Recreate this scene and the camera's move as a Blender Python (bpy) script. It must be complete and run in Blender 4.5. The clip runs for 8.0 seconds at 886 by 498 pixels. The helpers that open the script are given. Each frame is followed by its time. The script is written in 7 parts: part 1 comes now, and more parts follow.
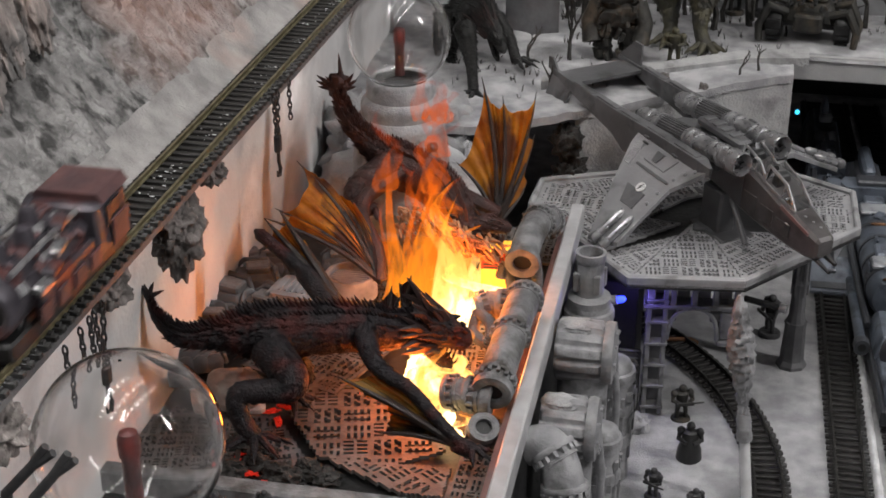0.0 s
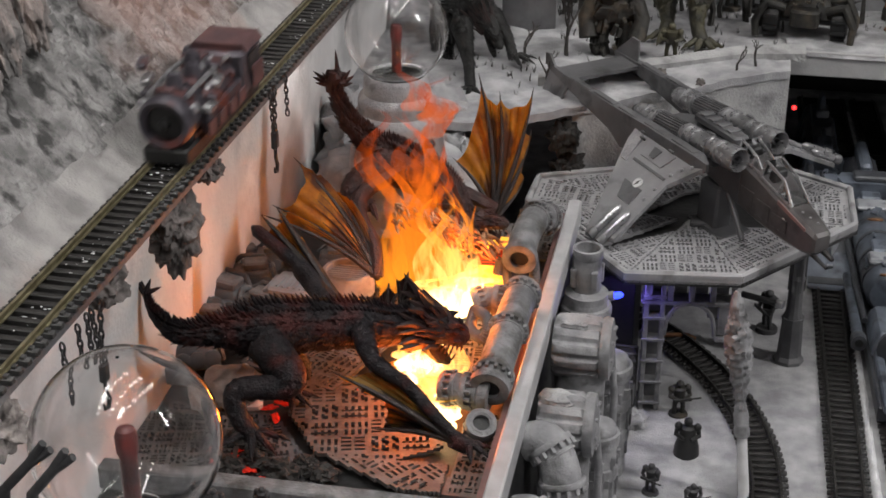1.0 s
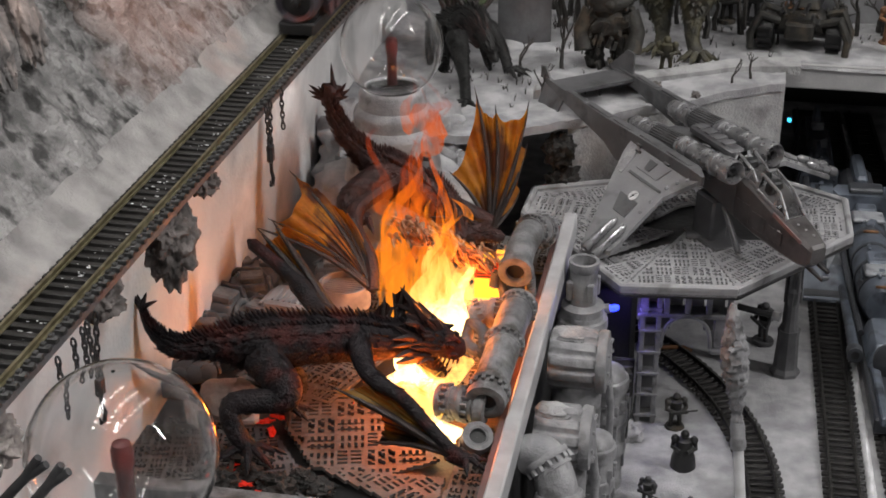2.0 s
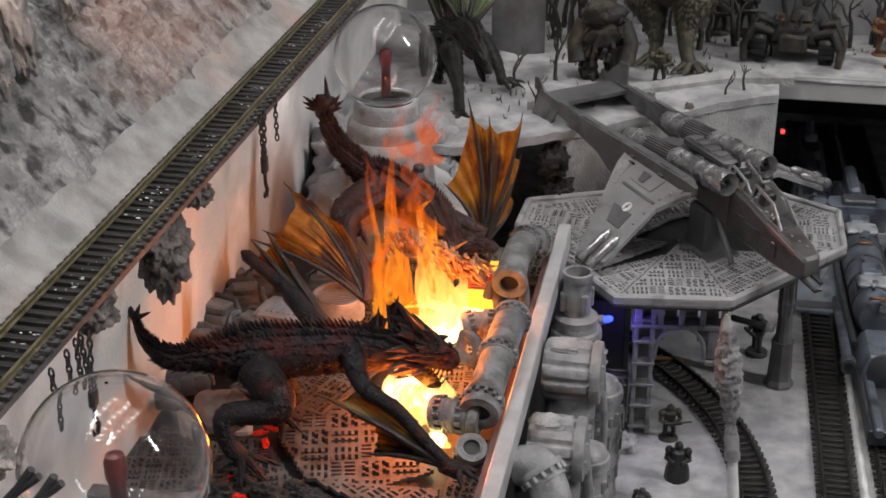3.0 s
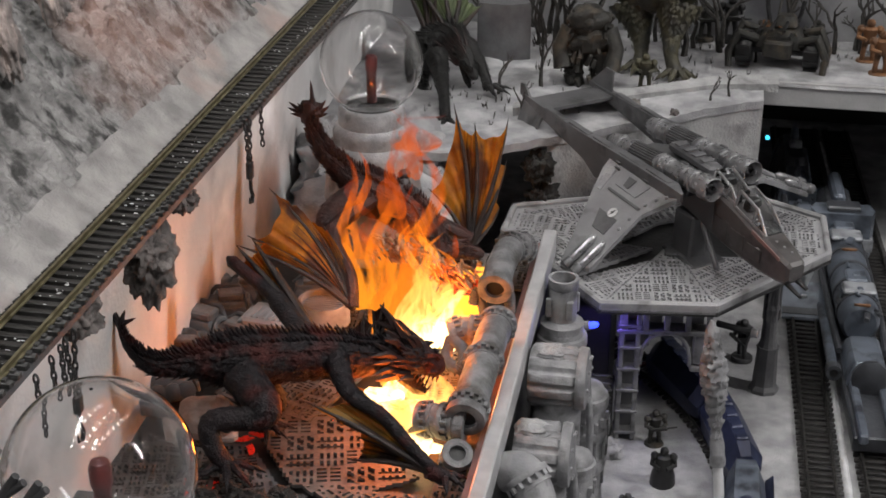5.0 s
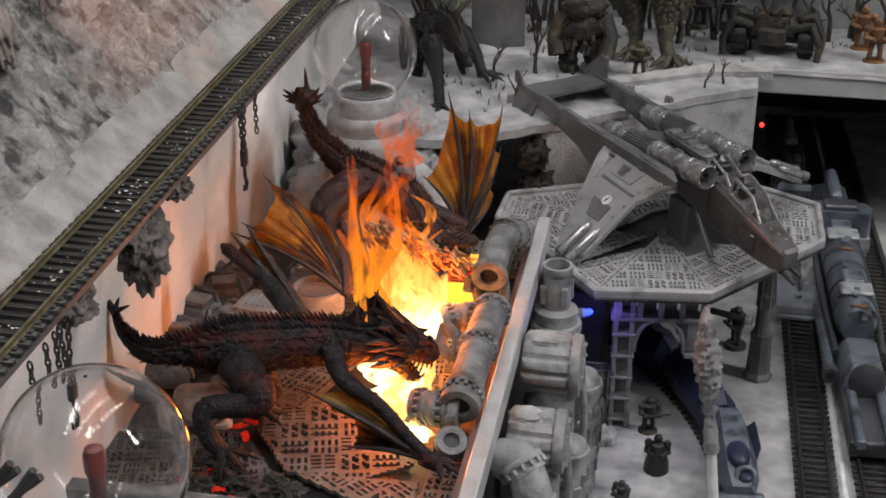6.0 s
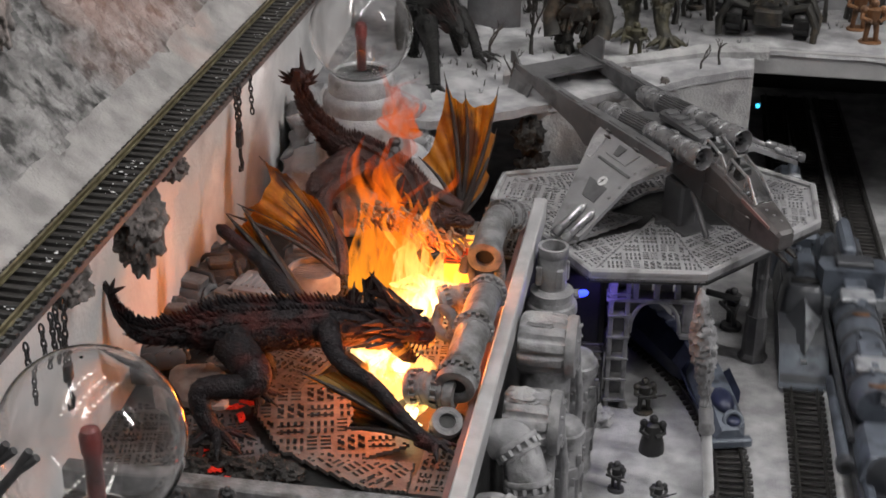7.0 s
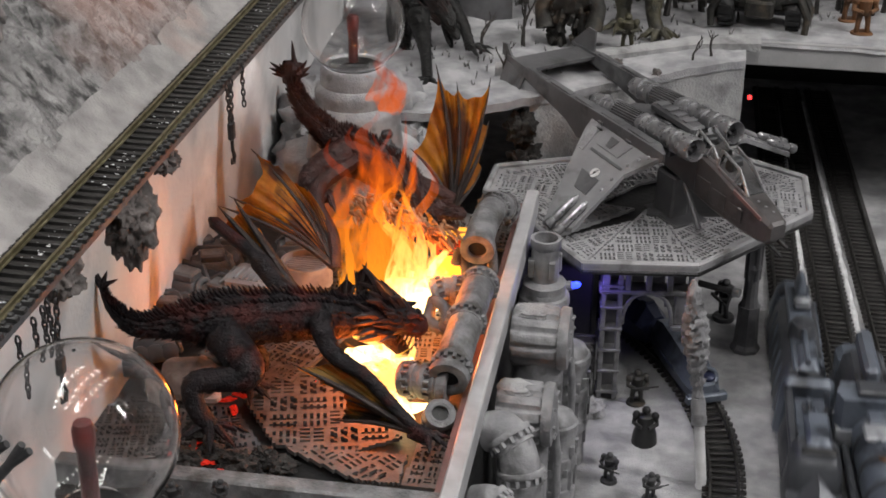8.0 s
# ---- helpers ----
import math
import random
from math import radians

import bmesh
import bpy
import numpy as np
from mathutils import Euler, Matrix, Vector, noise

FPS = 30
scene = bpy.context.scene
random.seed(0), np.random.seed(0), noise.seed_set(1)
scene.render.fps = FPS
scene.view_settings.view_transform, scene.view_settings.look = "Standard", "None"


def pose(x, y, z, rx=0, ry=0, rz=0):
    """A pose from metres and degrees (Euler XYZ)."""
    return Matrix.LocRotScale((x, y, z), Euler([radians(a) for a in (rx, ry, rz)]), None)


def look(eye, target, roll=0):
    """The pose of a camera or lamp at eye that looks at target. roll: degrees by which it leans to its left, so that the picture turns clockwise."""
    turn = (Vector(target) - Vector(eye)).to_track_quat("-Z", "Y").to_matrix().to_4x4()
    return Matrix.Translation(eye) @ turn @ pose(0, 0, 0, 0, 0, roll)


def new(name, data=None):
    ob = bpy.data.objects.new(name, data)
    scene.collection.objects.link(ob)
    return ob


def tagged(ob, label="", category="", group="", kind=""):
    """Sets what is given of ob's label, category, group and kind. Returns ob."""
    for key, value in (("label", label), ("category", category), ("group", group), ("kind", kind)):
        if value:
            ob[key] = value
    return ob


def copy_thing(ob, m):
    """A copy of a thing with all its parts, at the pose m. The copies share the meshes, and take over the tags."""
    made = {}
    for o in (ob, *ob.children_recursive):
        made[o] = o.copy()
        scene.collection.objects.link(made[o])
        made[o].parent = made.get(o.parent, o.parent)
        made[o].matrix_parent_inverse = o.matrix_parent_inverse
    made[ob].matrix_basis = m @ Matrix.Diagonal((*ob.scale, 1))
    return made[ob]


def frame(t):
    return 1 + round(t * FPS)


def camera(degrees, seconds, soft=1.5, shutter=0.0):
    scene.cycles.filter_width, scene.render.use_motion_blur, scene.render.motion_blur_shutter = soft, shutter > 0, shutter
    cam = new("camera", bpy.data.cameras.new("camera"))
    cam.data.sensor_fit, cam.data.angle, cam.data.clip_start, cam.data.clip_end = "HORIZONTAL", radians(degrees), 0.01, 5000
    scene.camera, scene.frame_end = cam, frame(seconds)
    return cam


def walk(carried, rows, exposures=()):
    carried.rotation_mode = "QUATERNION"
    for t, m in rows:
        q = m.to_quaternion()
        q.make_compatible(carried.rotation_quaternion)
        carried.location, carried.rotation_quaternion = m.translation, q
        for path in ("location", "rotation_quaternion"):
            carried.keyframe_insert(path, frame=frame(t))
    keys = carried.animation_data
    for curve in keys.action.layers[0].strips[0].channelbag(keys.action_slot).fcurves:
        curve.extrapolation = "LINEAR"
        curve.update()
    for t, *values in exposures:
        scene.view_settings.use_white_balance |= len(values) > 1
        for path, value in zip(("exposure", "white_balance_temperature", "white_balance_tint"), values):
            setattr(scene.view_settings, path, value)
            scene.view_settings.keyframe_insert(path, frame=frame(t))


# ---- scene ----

# ---------------------------------------------------------------- camera
cam = camera(32.39, 8.0, soft=1.7, shutter=0.8)
EYE, TILT, TURN = 0.534, -26.4, 11.2
# seconds, and the small turns of the camera: up, right, clockwise (degrees)
ROWS = [
    (0.0, 0.0, 0.0, 0.0), (0.5, -0.093, 0.086, 0.061), (1.0, -0.143, 0.105, 0.101),
    (2.5, 0.653, 0.355, 0.275), (3.0, 0.771, 0.487, 0.239), (3.5, 0.846, 0.579, 0.267),
    (4.0, 1.058, 0.804, 0.22), (5.5, 0.843, 1.113, 0.273), (6.0, 0.511, 1.24, 0.247),
    (6.5, 0.148, 1.309, 0.268), (7.0, -0.2, 1.4, 0.245), (7.5, -0.402, 1.528, 0.294),
    (8.0, -0.491, 1.685, 0.388),
]
walk(cam, [(t, pose(0, 0, EYE, 90 + TILT, 0, TURN) @ pose(0, 0, 0, up, -right, -roll)) for t, up, right, roll in ROWS])

# ---------------------------------------------------------------- world and lights
world = bpy.data.worlds.new("room_air")
scene.world = world
world.use_nodes = True
world.node_tree.nodes["Background"].inputs[0].default_value = (0.75, 0.8, 0.9, 1)
world.node_tree.nodes["Background"].inputs[1].default_value = 0.03


def area_lamp(name, x, y, z, sx, sy, watts, color=(1, 0.972, 0.955), target=None):
    lamp = bpy.data.lights.new(name, "AREA")
    lamp.shape, lamp.size, lamp.size_y, lamp.energy, lamp.color = "RECTANGLE", sx, sy, watts, color
    ob = new(name, lamp)
    ob.matrix_world = look((x, y, z), target) if target else pose(x, y, z)
    return ob


def point_lamp(name, x, y, z, r, watts, color):
    lamp = bpy.data.lights.new(name, "POINT")
    lamp.shadow_soft_size, lamp.energy, lamp.color = r, watts, color
    ob = new(name, lamp)
    ob.location = (x, y, z)
    return ob


CEILING = 2.3
area_lamp("tube_light", -0.75, 0.3, CEILING - 0.06, 0.1, 0.8, 9.5)
area_lamp("tube_light", 2.1, 0.3, CEILING - 0.35, 0.14, 0.9, 34.5, target=(0, 0.75, 0.1))
area_lamp("tube_light", 0.1, -0.5, CEILING - 0.06, 0.1, 0.6, 8.3)
# the fire in the pit and the small blue diode
point_lamp("fire_light", -0.137, 0.722, 0.158, 0.012, 0.24, (1.0, 0.22, 0.025))
point_lamp("fire_light", -0.1125, 0.757, 0.136, 0.005, 0.05, (1.0, 0.22, 0.025))
point_lamp("fire_light", -0.1150, 0.690, 0.134, 0.005, 0.05, (1.0, 0.20, 0.02))
point_lamp("fire_light", -0.138, 0.640, 0.141, 0.017, 0.29, (1.0, 0.15, 0.012))
point_lamp("diode_light", -0.044, 0.836, 0.088, 0.003, 0.018, (0.25, 0.18, 1.0))


# ---------------------------------------------------------------- materials
def mat(name, c1, c2=None, scale=40, rough=0.6, metal=0.0, bump=0.15, fine=400, spec=0.5, stain=None, stain_scale=12, vary=0.0, depth=0.0015, tint=None, streak=1.0, edge=(0.52, 0.66)):
    """A procedural surface: two tones by a coarse noise, fine grain and relief, stains of a third tone."""
    m = bpy.data.materials.new(name)
    m.use_nodes = True
    n, l = m.node_tree.nodes, m.node_tree.links
    b = n["Principled BSDF"]
    c2 = c2 or tuple(0.75 * c for c in c1)
    tc = n.new("ShaderNodeTexCoord")
    a, f = n.new("ShaderNodeTexNoise"), n.new("ShaderNodeTexNoise")
    a.inputs["Scale"].default_value, a.inputs["Detail"].default_value = scale, 6
    f.inputs["Scale"].default_value, f.inputs["Detail"].default_value = fine, 3
    for t in (a, f):
        l.new(tc.outputs["Object"], t.inputs["Vector"])
    ramp = n.new("ShaderNodeValToRGB")
    ramp.color_ramp.elements[0].position, ramp.color_ramp.elements[1].position = 0.36, 0.64
    ramp.color_ramp.elements[0].color, ramp.color_ramp.elements[1].color = (*c2, 1), (*c1, 1)
    l.new(a.outputs[0], ramp.inputs[0])
    out = ramp.outputs[0]
    if stain:
        s, r2, mix = n.new("ShaderNodeTexNoise"), n.new("ShaderNodeValToRGB"), n.new("ShaderNodeMixRGB")
        s.inputs["Scale"].default_value, s.inputs["Detail"].default_value = stain_scale, 8
        r2.color_ramp.elements[0].position, r2.color_ramp.elements[1].position = edge
        mp = n.new("ShaderNodeMapping")
        mp.inputs["Scale"].default_value = (1, 1, streak)
        l.new(tc.outputs["Object"], mp.inputs["Vector"])
        l.new(mp.outputs[0], s.inputs["Vector"])
        l.new(s.outputs[0], r2.inputs[0])
        l.new(r2.outputs[0], mix.inputs[0])
        l.new(out, mix.inputs[1])
        mix.inputs[2].default_value = (*stain, 1)
        out = mix.outputs[0]
    if tint:
        s, r2, mix = n.new("ShaderNodeTexNoise"), n.new("ShaderNodeMapRange"), n.new("ShaderNodeMixRGB")
        s.noise_dimensions = "4D"
        s.inputs["W"].default_value, s.inputs["Scale"].default_value, s.inputs["Detail"].default_value = 3.7, 9, 5
        r2.inputs[1].default_value, r2.inputs[2].default_value, r2.inputs[4].default_value = 0.48, 0.72, 0.8
        l.new(tc.outputs["Object"], s.inputs["Vector"])
        l.new(s.outputs[0], r2.inputs[0])
        l.new(r2.outputs[0], mix.inputs[0])
        l.new(out, mix.inputs[1])
        mix.inputs[2].default_value = (*tint, 1)
        out = mix.outputs[0]
    if vary:
        info, hsv, mul = n.new("ShaderNodeObjectInfo"), n.new("ShaderNodeHueSaturation"), n.new("ShaderNodeMapRange")
        l.new(info.outputs["Random"], mul.inputs[0])
        mul.inputs[3].default_value, mul.inputs[4].default_value = 1 - vary, 1 + vary
        l.new(mul.outputs[0], hsv.inputs["Value"])
        l.new(out, hsv.inputs["Color"])
        out = hsv.outputs[0]
    l.new(out, b.inputs["Base Color"])
    mr = n.new("ShaderNodeMapRange")
    mr.inputs[3].default_value, mr.inputs[4].default_value = max(0.03, rough - 0.12), min(1, rough + 0.12)
    l.new(f.outputs[0], mr.inputs[0])
    l.new(mr.outputs[0], b.inputs["Roughness"])
    b.inputs["Metallic"].default_value = metal
    b.inputs["Specular IOR Level"].default_value = spec
    if bump:
        add, bp = n.new("ShaderNodeMath"), n.new("ShaderNodeBump")
        add.operation = "ADD"
        l.new(a.outputs[0], add.inputs[0])
        l.new(f.outputs[0], add.inputs[1])
        bp.inputs["Strength"].default_value, bp.inputs["Distance"].default_value = bump, depth
        l.new(add.outputs[0], bp.inputs["Height"])
        l.new(bp.outputs[0], b.inputs["Normal"])
    return m


def glow(name, color, strength):
    m = bpy.data.materials.new(name)
    m.use_nodes = True
    b = m.node_tree.nodes["Principled BSDF"]
    b.inputs["Base Color"].default_value = (*[min(1, c) for c in color], 1)
    b.inputs["Emission Color"].default_value = (*color, 1)
    b.inputs["Emission Strength"].default_value = strength
    return m


def glass(name, rough=0.02, tint=(1, 1, 1)):
    m = bpy.data.materials.new(name)
    m.use_nodes = True
    b = m.node_tree.nodes["Principled BSDF"]
    b.inputs["Base Color"].default_value = (*tint, 1)
    b.inputs["Transmission Weight"].default_value = 1
    b.inputs["Roughness"].default_value, b.inputs["IOR"].default_value = rough, 1.45
    return m


SNOW = mat("snow", (0.47, 0.47, 0.48), (0.29, 0.29, 0.30), 60, 0.85, bump=0.7, fine=900, stain=(0.20, 0.20, 0.205), stain_scale=18)
SNOW_CLEAN = mat("clean_snow", (0.78, 0.78, 0.79), (0.60, 0.60, 0.61), 120, 0.85, bump=0.6, fine=900)
ROCK = mat("snowy_rock", (0.34, 0.332, 0.328), (0.145, 0.142, 0.140), 75, 0.95, bump=0.9, fine=420, stain=(0.055, 0.054, 0.053), stain_scale=120, depth=0.003, tint=(0.46, 0.27, 0.22), streak=0.6, edge=(0.50, 0.64))
VERGE = mat("pinkish_snow", (0.36, 0.345, 0.338), (0.21, 0.203, 0.20), 60, 0.9, bump=0.6, fine=700, stain=(0.42, 0.31, 0.275), stain_scale=18, edge=(0.5, 0.7))
FOAM = mat("sawn_foam", (0.42, 0.42, 0.42), (0.33, 0.33, 0.33), 60, 0.85, bump=0.6, fine=500, stain=(0.20, 0.20, 0.20), stain_scale=40, depth=0.002)
# charred rubble, and near-black that stands in for shade in dark gaps
CHAR_SHADE = mat("charred_rock_and_shade", (0.045, 0.042, 0.040), (0.018, 0.017, 0.016), 120, 0.9, bump=0.8, fine=500)
ROCK_DARK = mat("dark_rock", (0.22, 0.195, 0.185), (0.06, 0.055, 0.052), 90, 0.9, bump=0.9, fine=400)
PLASTER = mat("painted_plaster", (0.82, 0.81, 0.805), (0.66, 0.65, 0.645), 18, 0.8, bump=0.4, fine=350, stain=(0.46, 0.46, 0.46), stain_scale=14)
CONCRETE = mat("grey_board", (0.42, 0.42, 0.42), (0.33, 0.33, 0.33), 30, 0.8, bump=0.2)
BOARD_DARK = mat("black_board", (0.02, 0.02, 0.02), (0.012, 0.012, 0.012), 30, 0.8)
BACKDROP = mat("backdrop_paint", (0.42, 0.42, 0.43), (0.26, 0.26, 0.27), 6, 0.9, bump=0.1, stain=(0.10, 0.10, 0.11), stain_scale=10)
GREY = mat("grey_plastic", (0.40, 0.40, 0.41), (0.29, 0.29, 0.30), 60, 0.5, bump=0.1, stain=(0.20, 0.20, 0.20), stain_scale=60)
GRATE = mat("dusty_grating_plastic", (0.13, 0.122, 0.118), (0.07, 0.066, 0.063), 90, 0.6, bump=0.3, stain=(0.07, 0.065, 0.06), stain_scale=60)
GREY_DARK = mat("dark_grey_plastic", (0.13, 0.13, 0.135), (0.08, 0.08, 0.085), 60, 0.55, bump=0.2)
TOWER = mat("tower_plastic", (0.22, 0.22, 0.225), (0.14, 0.14, 0.145), 80, 0.5, bump=0.2, stain=(0.07, 0.07, 0.07), stain_scale=90)
TANK = mat("frosted_tank_paint", (0.34, 0.34, 0.35), (0.20, 0.20, 0.21), 90, 0.6, bump=0.3, fine=700, stain=(0.10, 0.10, 0.10), stain_scale=70, edge=(0.55, 0.70))
PIPE = mat("weathered_pipe_paint", (0.24, 0.24, 0.245), (0.12, 0.12, 0.125), 120, 0.5, bump=0.5, fine=600, stain=(0.07, 0.065, 0.06), stain_scale=70)
RAIL_DARK = mat("tarnished_rail", (0.07, 0.067, 0.062), (0.035, 0.034, 0.032), 200, 0.5, 0.6, bump=0.05)
STEEL = mat("brushed_edge", (0.62, 0.62, 0.63), (0.52, 0.52, 0.53), 90, 0.38, 0.35, bump=0.08)
HULL = mat("flyer_paint", (0.33, 0.33, 0.34), (0.26, 0.26, 0.27), 50, 0.42, 0.25, bump=0.06, stain=(0.14, 0.14, 0.14), stain_scale=45)
BOOM = mat("boom_paint", (0.16, 0.16, 0.165), (0.115, 0.115, 0.12), 50, 0.42, 0.25, bump=0.08, stain=(0.07, 0.07, 0.07), stain_scale=55)
# reddish grey, darkened so that the nose's shaded side is in the colour
HULL_NOSE = mat("shaded_nose_paint", (0.105, 0.098, 0.098), (0.065, 0.06, 0.06), 60, 0.42, 0.2, bump=0.08, stain=(0.035, 0.03, 0.03), stain_scale=50)
# darker copy of the flyer's grey, with shade put into the colour
HULL_DARK = mat("flyer_shadow_paint", (0.12, 0.12, 0.125), (0.08, 0.08, 0.085), 50, 0.45, 0.2, bump=0.06)
ENGINE = mat("engine_metal", (0.50, 0.50, 0.51), (0.30, 0.30, 0.31), 120, 0.3, 0.8, bump=0.1)
HULL_RED = mat("faded_red_paint", (0.24, 0.13, 0.12), (0.17, 0.11, 0.105), 60, 0.5, 0.1)
BLACK = mat("black_paint", (0.012, 0.012, 0.013), (0.02, 0.02, 0.02), 80, 0.45)
WHITE = mat("white_paint", (0.75, 0.75, 0.76), (0.6, 0.6, 0.6), 90, 0.5)
RAIL = mat("rail_metal", (0.36, 0.32, 0.20), (0.22, 0.19, 0.11), 200, 0.35, 0.75, bump=0.05)
SLEEPER = mat("sleeper_plastic", (0.026, 0.023, 0.022), (0.014, 0.013, 0.012), 200, 0.6, bump=0.3, vary=0.3, stain=(0.06, 0.06, 0.06), stain_scale=150)
IRON = mat("dark_iron", (0.05, 0.05, 0.052), (0.025, 0.025, 0.026), 150, 0.5, 0.6)
GLASS = glass("clear_glass")
CANOPY = glass("canopy_glass", 0.05, (0.75, 0.78, 0.8))
ELECTRODE = mat("red_electrode", (0.10, 0.016, 0.014), (0.030, 0.014, 0.014), 90, 0.35)


# ---------------------------------------------------------------- mesh building
class Shape:
    """Collects the faces of one mesh."""

    def __init__(self):
        self.v, self.f, self.mi, self.slot = [], [], [], 0

    def add(self, verts, faces, m=None):
        k = len(self.v)
        self.v += [tuple(m @ Vector(p)) for p in verts] if m else [tuple(p) for p in verts]
        self.f += [tuple(i + k for i in q) for q in faces]
        self.mi += [self.slot] * len(faces)
        return self

    def box(self, x, y, z, sx, sy, sz, m=None, b=0.0, top=1.0):
        """A box about its centre with chamfered edges of width b; its top may taper."""
        hx, hy, hz = sx / 2, sy / 2, sz / 2
        b = min(b, hx * 0.9, hy * 0.9, hz * 0.9)
        if b <= 0:
            vs = [(x + i * hx * (top if k > 0 else 1), y + j * hy * (top if k > 0 else 1), z + k * hz) for k in (-1, 1) for i, j in ((-1, -1), (1, -1), (1, 1), (-1, 1))]
            return self.add(vs, [(3, 2, 1, 0), (4, 5, 6, 7), (0, 1, 5, 4), (1, 2, 6, 5), (2, 3, 7, 6), (3, 0, 4, 7)], m)
        rings = []
        for dz, inset in ((-hz, b), (-hz + b, 0), (hz - b, 0), (hz, b)):
            k = top if dz > 0 else 1
            ax, ay = hx * k - inset, hy * k - inset
            c = b if inset == 0 else b * 0.5
            rings.append([(x + px, y + py, z + dz) for px, py in ((-ax + c, -ay), (ax - c, -ay), (ax, -ay + c), (ax, ay - c), (ax - c, ay), (-ax + c, ay), (-ax, ay - c), (-ax, -ay + c))])
        return self.loft(rings, m)

    def loft(self, rings, m=None, caps=True, closed=True):
        n = len(rings[0])
        vs = [p for r in rings for p in r]
        fs = [(i * n + j, i * n + (j + 1) % n, (i + 1) * n + (j + 1) % n, (i + 1) * n + j) for i in range(len(rings) - 1) for j in range(n if closed else n - 1)]
        if caps:
            fs += [tuple(reversed(range(n))), tuple(range(len(vs) - n, len(vs)))]
        return self.add(vs, fs, m)

    def lathe(self, profile, n=20, m=None, caps=True, arc=360):
        """A profile of (radius, z) turned about z."""
        full = arc == 360
        k = n if full else n + 1
        rings = [[(r * math.cos(radians(arc) * i / n), r * math.sin(radians(arc) * i / n), z) for i in range(k)] for r, z in profile]
        return self.loft(rings, m, caps and full, full)

    def tube(self, path, radii, n=8, m=None, flat=1.0):
        """A round bar along a path, with a radius at each point."""
        pts = [Vector(p) for p in path]
        radii = [float(r) for r in radii] if isinstance(radii, (list, tuple)) else [float(radii)] * len(pts)
        side = Vector((0.31, 0.53, 0.79))
        rings = []
        for i, p in enumerate(pts):
            d = (pts[min(i + 1, len(pts) - 1)] - pts[max(i - 1, 0)]).normalized()
            u = side - side.dot(d) * d
            u = u.normalized() if u.length > 1e-4 else d.orthogonal().normalized()
            side = u
            w = d.cross(u)
            rings.append([p + radii[i] * (math.cos(2 * math.pi * j / n) * u + flat * math.sin(2 * math.pi * j / n) * w) for j in range(n)])
        return self.loft(rings, m)

    def prism(self, poly, z0, z1, m=None, inset=0.0):
        """An upright prism over a polygon given counter-clockwise; inset shrinks its top edge."""
        cx, cy = sum(p[0] for p in poly) / len(poly), sum(p[1] for p in poly) / len(poly)
        shrink = lambda s, z: [(cx + (px - cx) * s, cy + (py - cy) * s, z) for px, py in poly]
        rings = [shrink(1, z0), shrink(1, z1)]
        if inset:
            rings = [shrink(1, z0), shrink(1, z1 - inset), shrink(1 - inset * 12, z1)]
        return self.loft(rings, m)

    def ball(self, x, y, z, r, n=10, m=None, sx=1, sy=1, sz=1, rough=0.0, seed=0):
        rings = []
        for i in range(1, n):
            a = math.pi * i / n
            ring = []
            for j in range(2 * n):
                d = Vector((math.sin(a) * math.cos(math.pi * j / n), math.sin(a) * math.sin(math.pi * j / n), -math.cos(a)))
                k = r * (1 + rough * noise.noise(d * 2.3 + Vector((seed, 7.1, 3.3))) + 0.5 * rough * noise.noise(d * 6 + Vector((seed, 1, 2)))) if rough else r
                ring.append((x + k * sx * d.x, y + k * sy * d.y, z + k * sz * d.z))
            rings.append(ring)
        return self.loft(rings, m)

    def torus(self, R, r, n=18, k=8, m=None):
        vs = [((R + r * math.cos(2 * math.pi * j / k)) * math.cos(2 * math.pi * i / n), (R + r * math.cos(2 * math.pi * j / k)) * math.sin(2 * math.pi * i / n), r * math.sin(2 * math.pi * j / k)) for i in range(n) for j in range(k)]
        fs = [(i * k + j, ((i + 1) % n) * k + j, ((i + 1) % n) * k + (j + 1) % k, i * k + (j + 1) % k) for i in range(n) for j in range(k)]
        return self.add(vs, fs, m)

    def cells(self, w, h, nx, ny, thick, solid, m=None):
        """A plate of nx by ny cells from (0, 0) to (w, h); cells that are not solid are holes."""
        on = {(i, j) for i in range(nx) for j in range(ny) if solid(i, j)}
        ids, vs, fs = {}, [], []

        def vert(i, j, k):
            if (i, j, k) not in ids:
                ids[i, j, k] = len(vs)
                vs.append((w * i / nx, h * j / ny, k * thick))
            return ids[i, j, k]
        for i, j in on:
            fs.append((vert(i, j, 1), vert(i + 1, j, 1), vert(i + 1, j + 1, 1), vert(i, j + 1, 1)))
            for di, dj, a, b in ((0, -1, (0, 0), (1, 0)), (1, 0, (1, 0), (1, 1)), (0, 1, (1, 1), (0, 1)), (-1, 0, (0, 1), (0, 0))):
                if (i + di, j + dj) not in on:
                    fs.append((vert(i + a[0], j + a[1], 0), vert(i + b[0], j + b[1], 0), vert(i + b[0], j + b[1], 1), vert(i + a[0], j + a[1], 1)))
        return self.add(vs, fs, m)

    def mesh(self, name, mats, smooth=40):
        me = bpy.data.meshes.new(name)
        me.from_pydata(self.v, [], self.f)
        for mm in (mats if isinstance(mats, (list, tuple)) else [mats]):
            me.materials.append(mm)
        me.polygons.foreach_set("material_index", self.mi)
        if smooth:
            me.polygons.foreach_set("use_smooth", [True] * len(self.f))
            me.set_sharp_from_angle(angle=radians(smooth))
        me.update()
        return me


def thing(name, label, category, group="", kind="", at=None):
    """An empty base that parents the parts of one thing."""
    ob = tagged(new(name), label, category, group, kind)
    ob.empty_display_size = 0.01
    if at:
        ob.matrix_world = at
    return ob


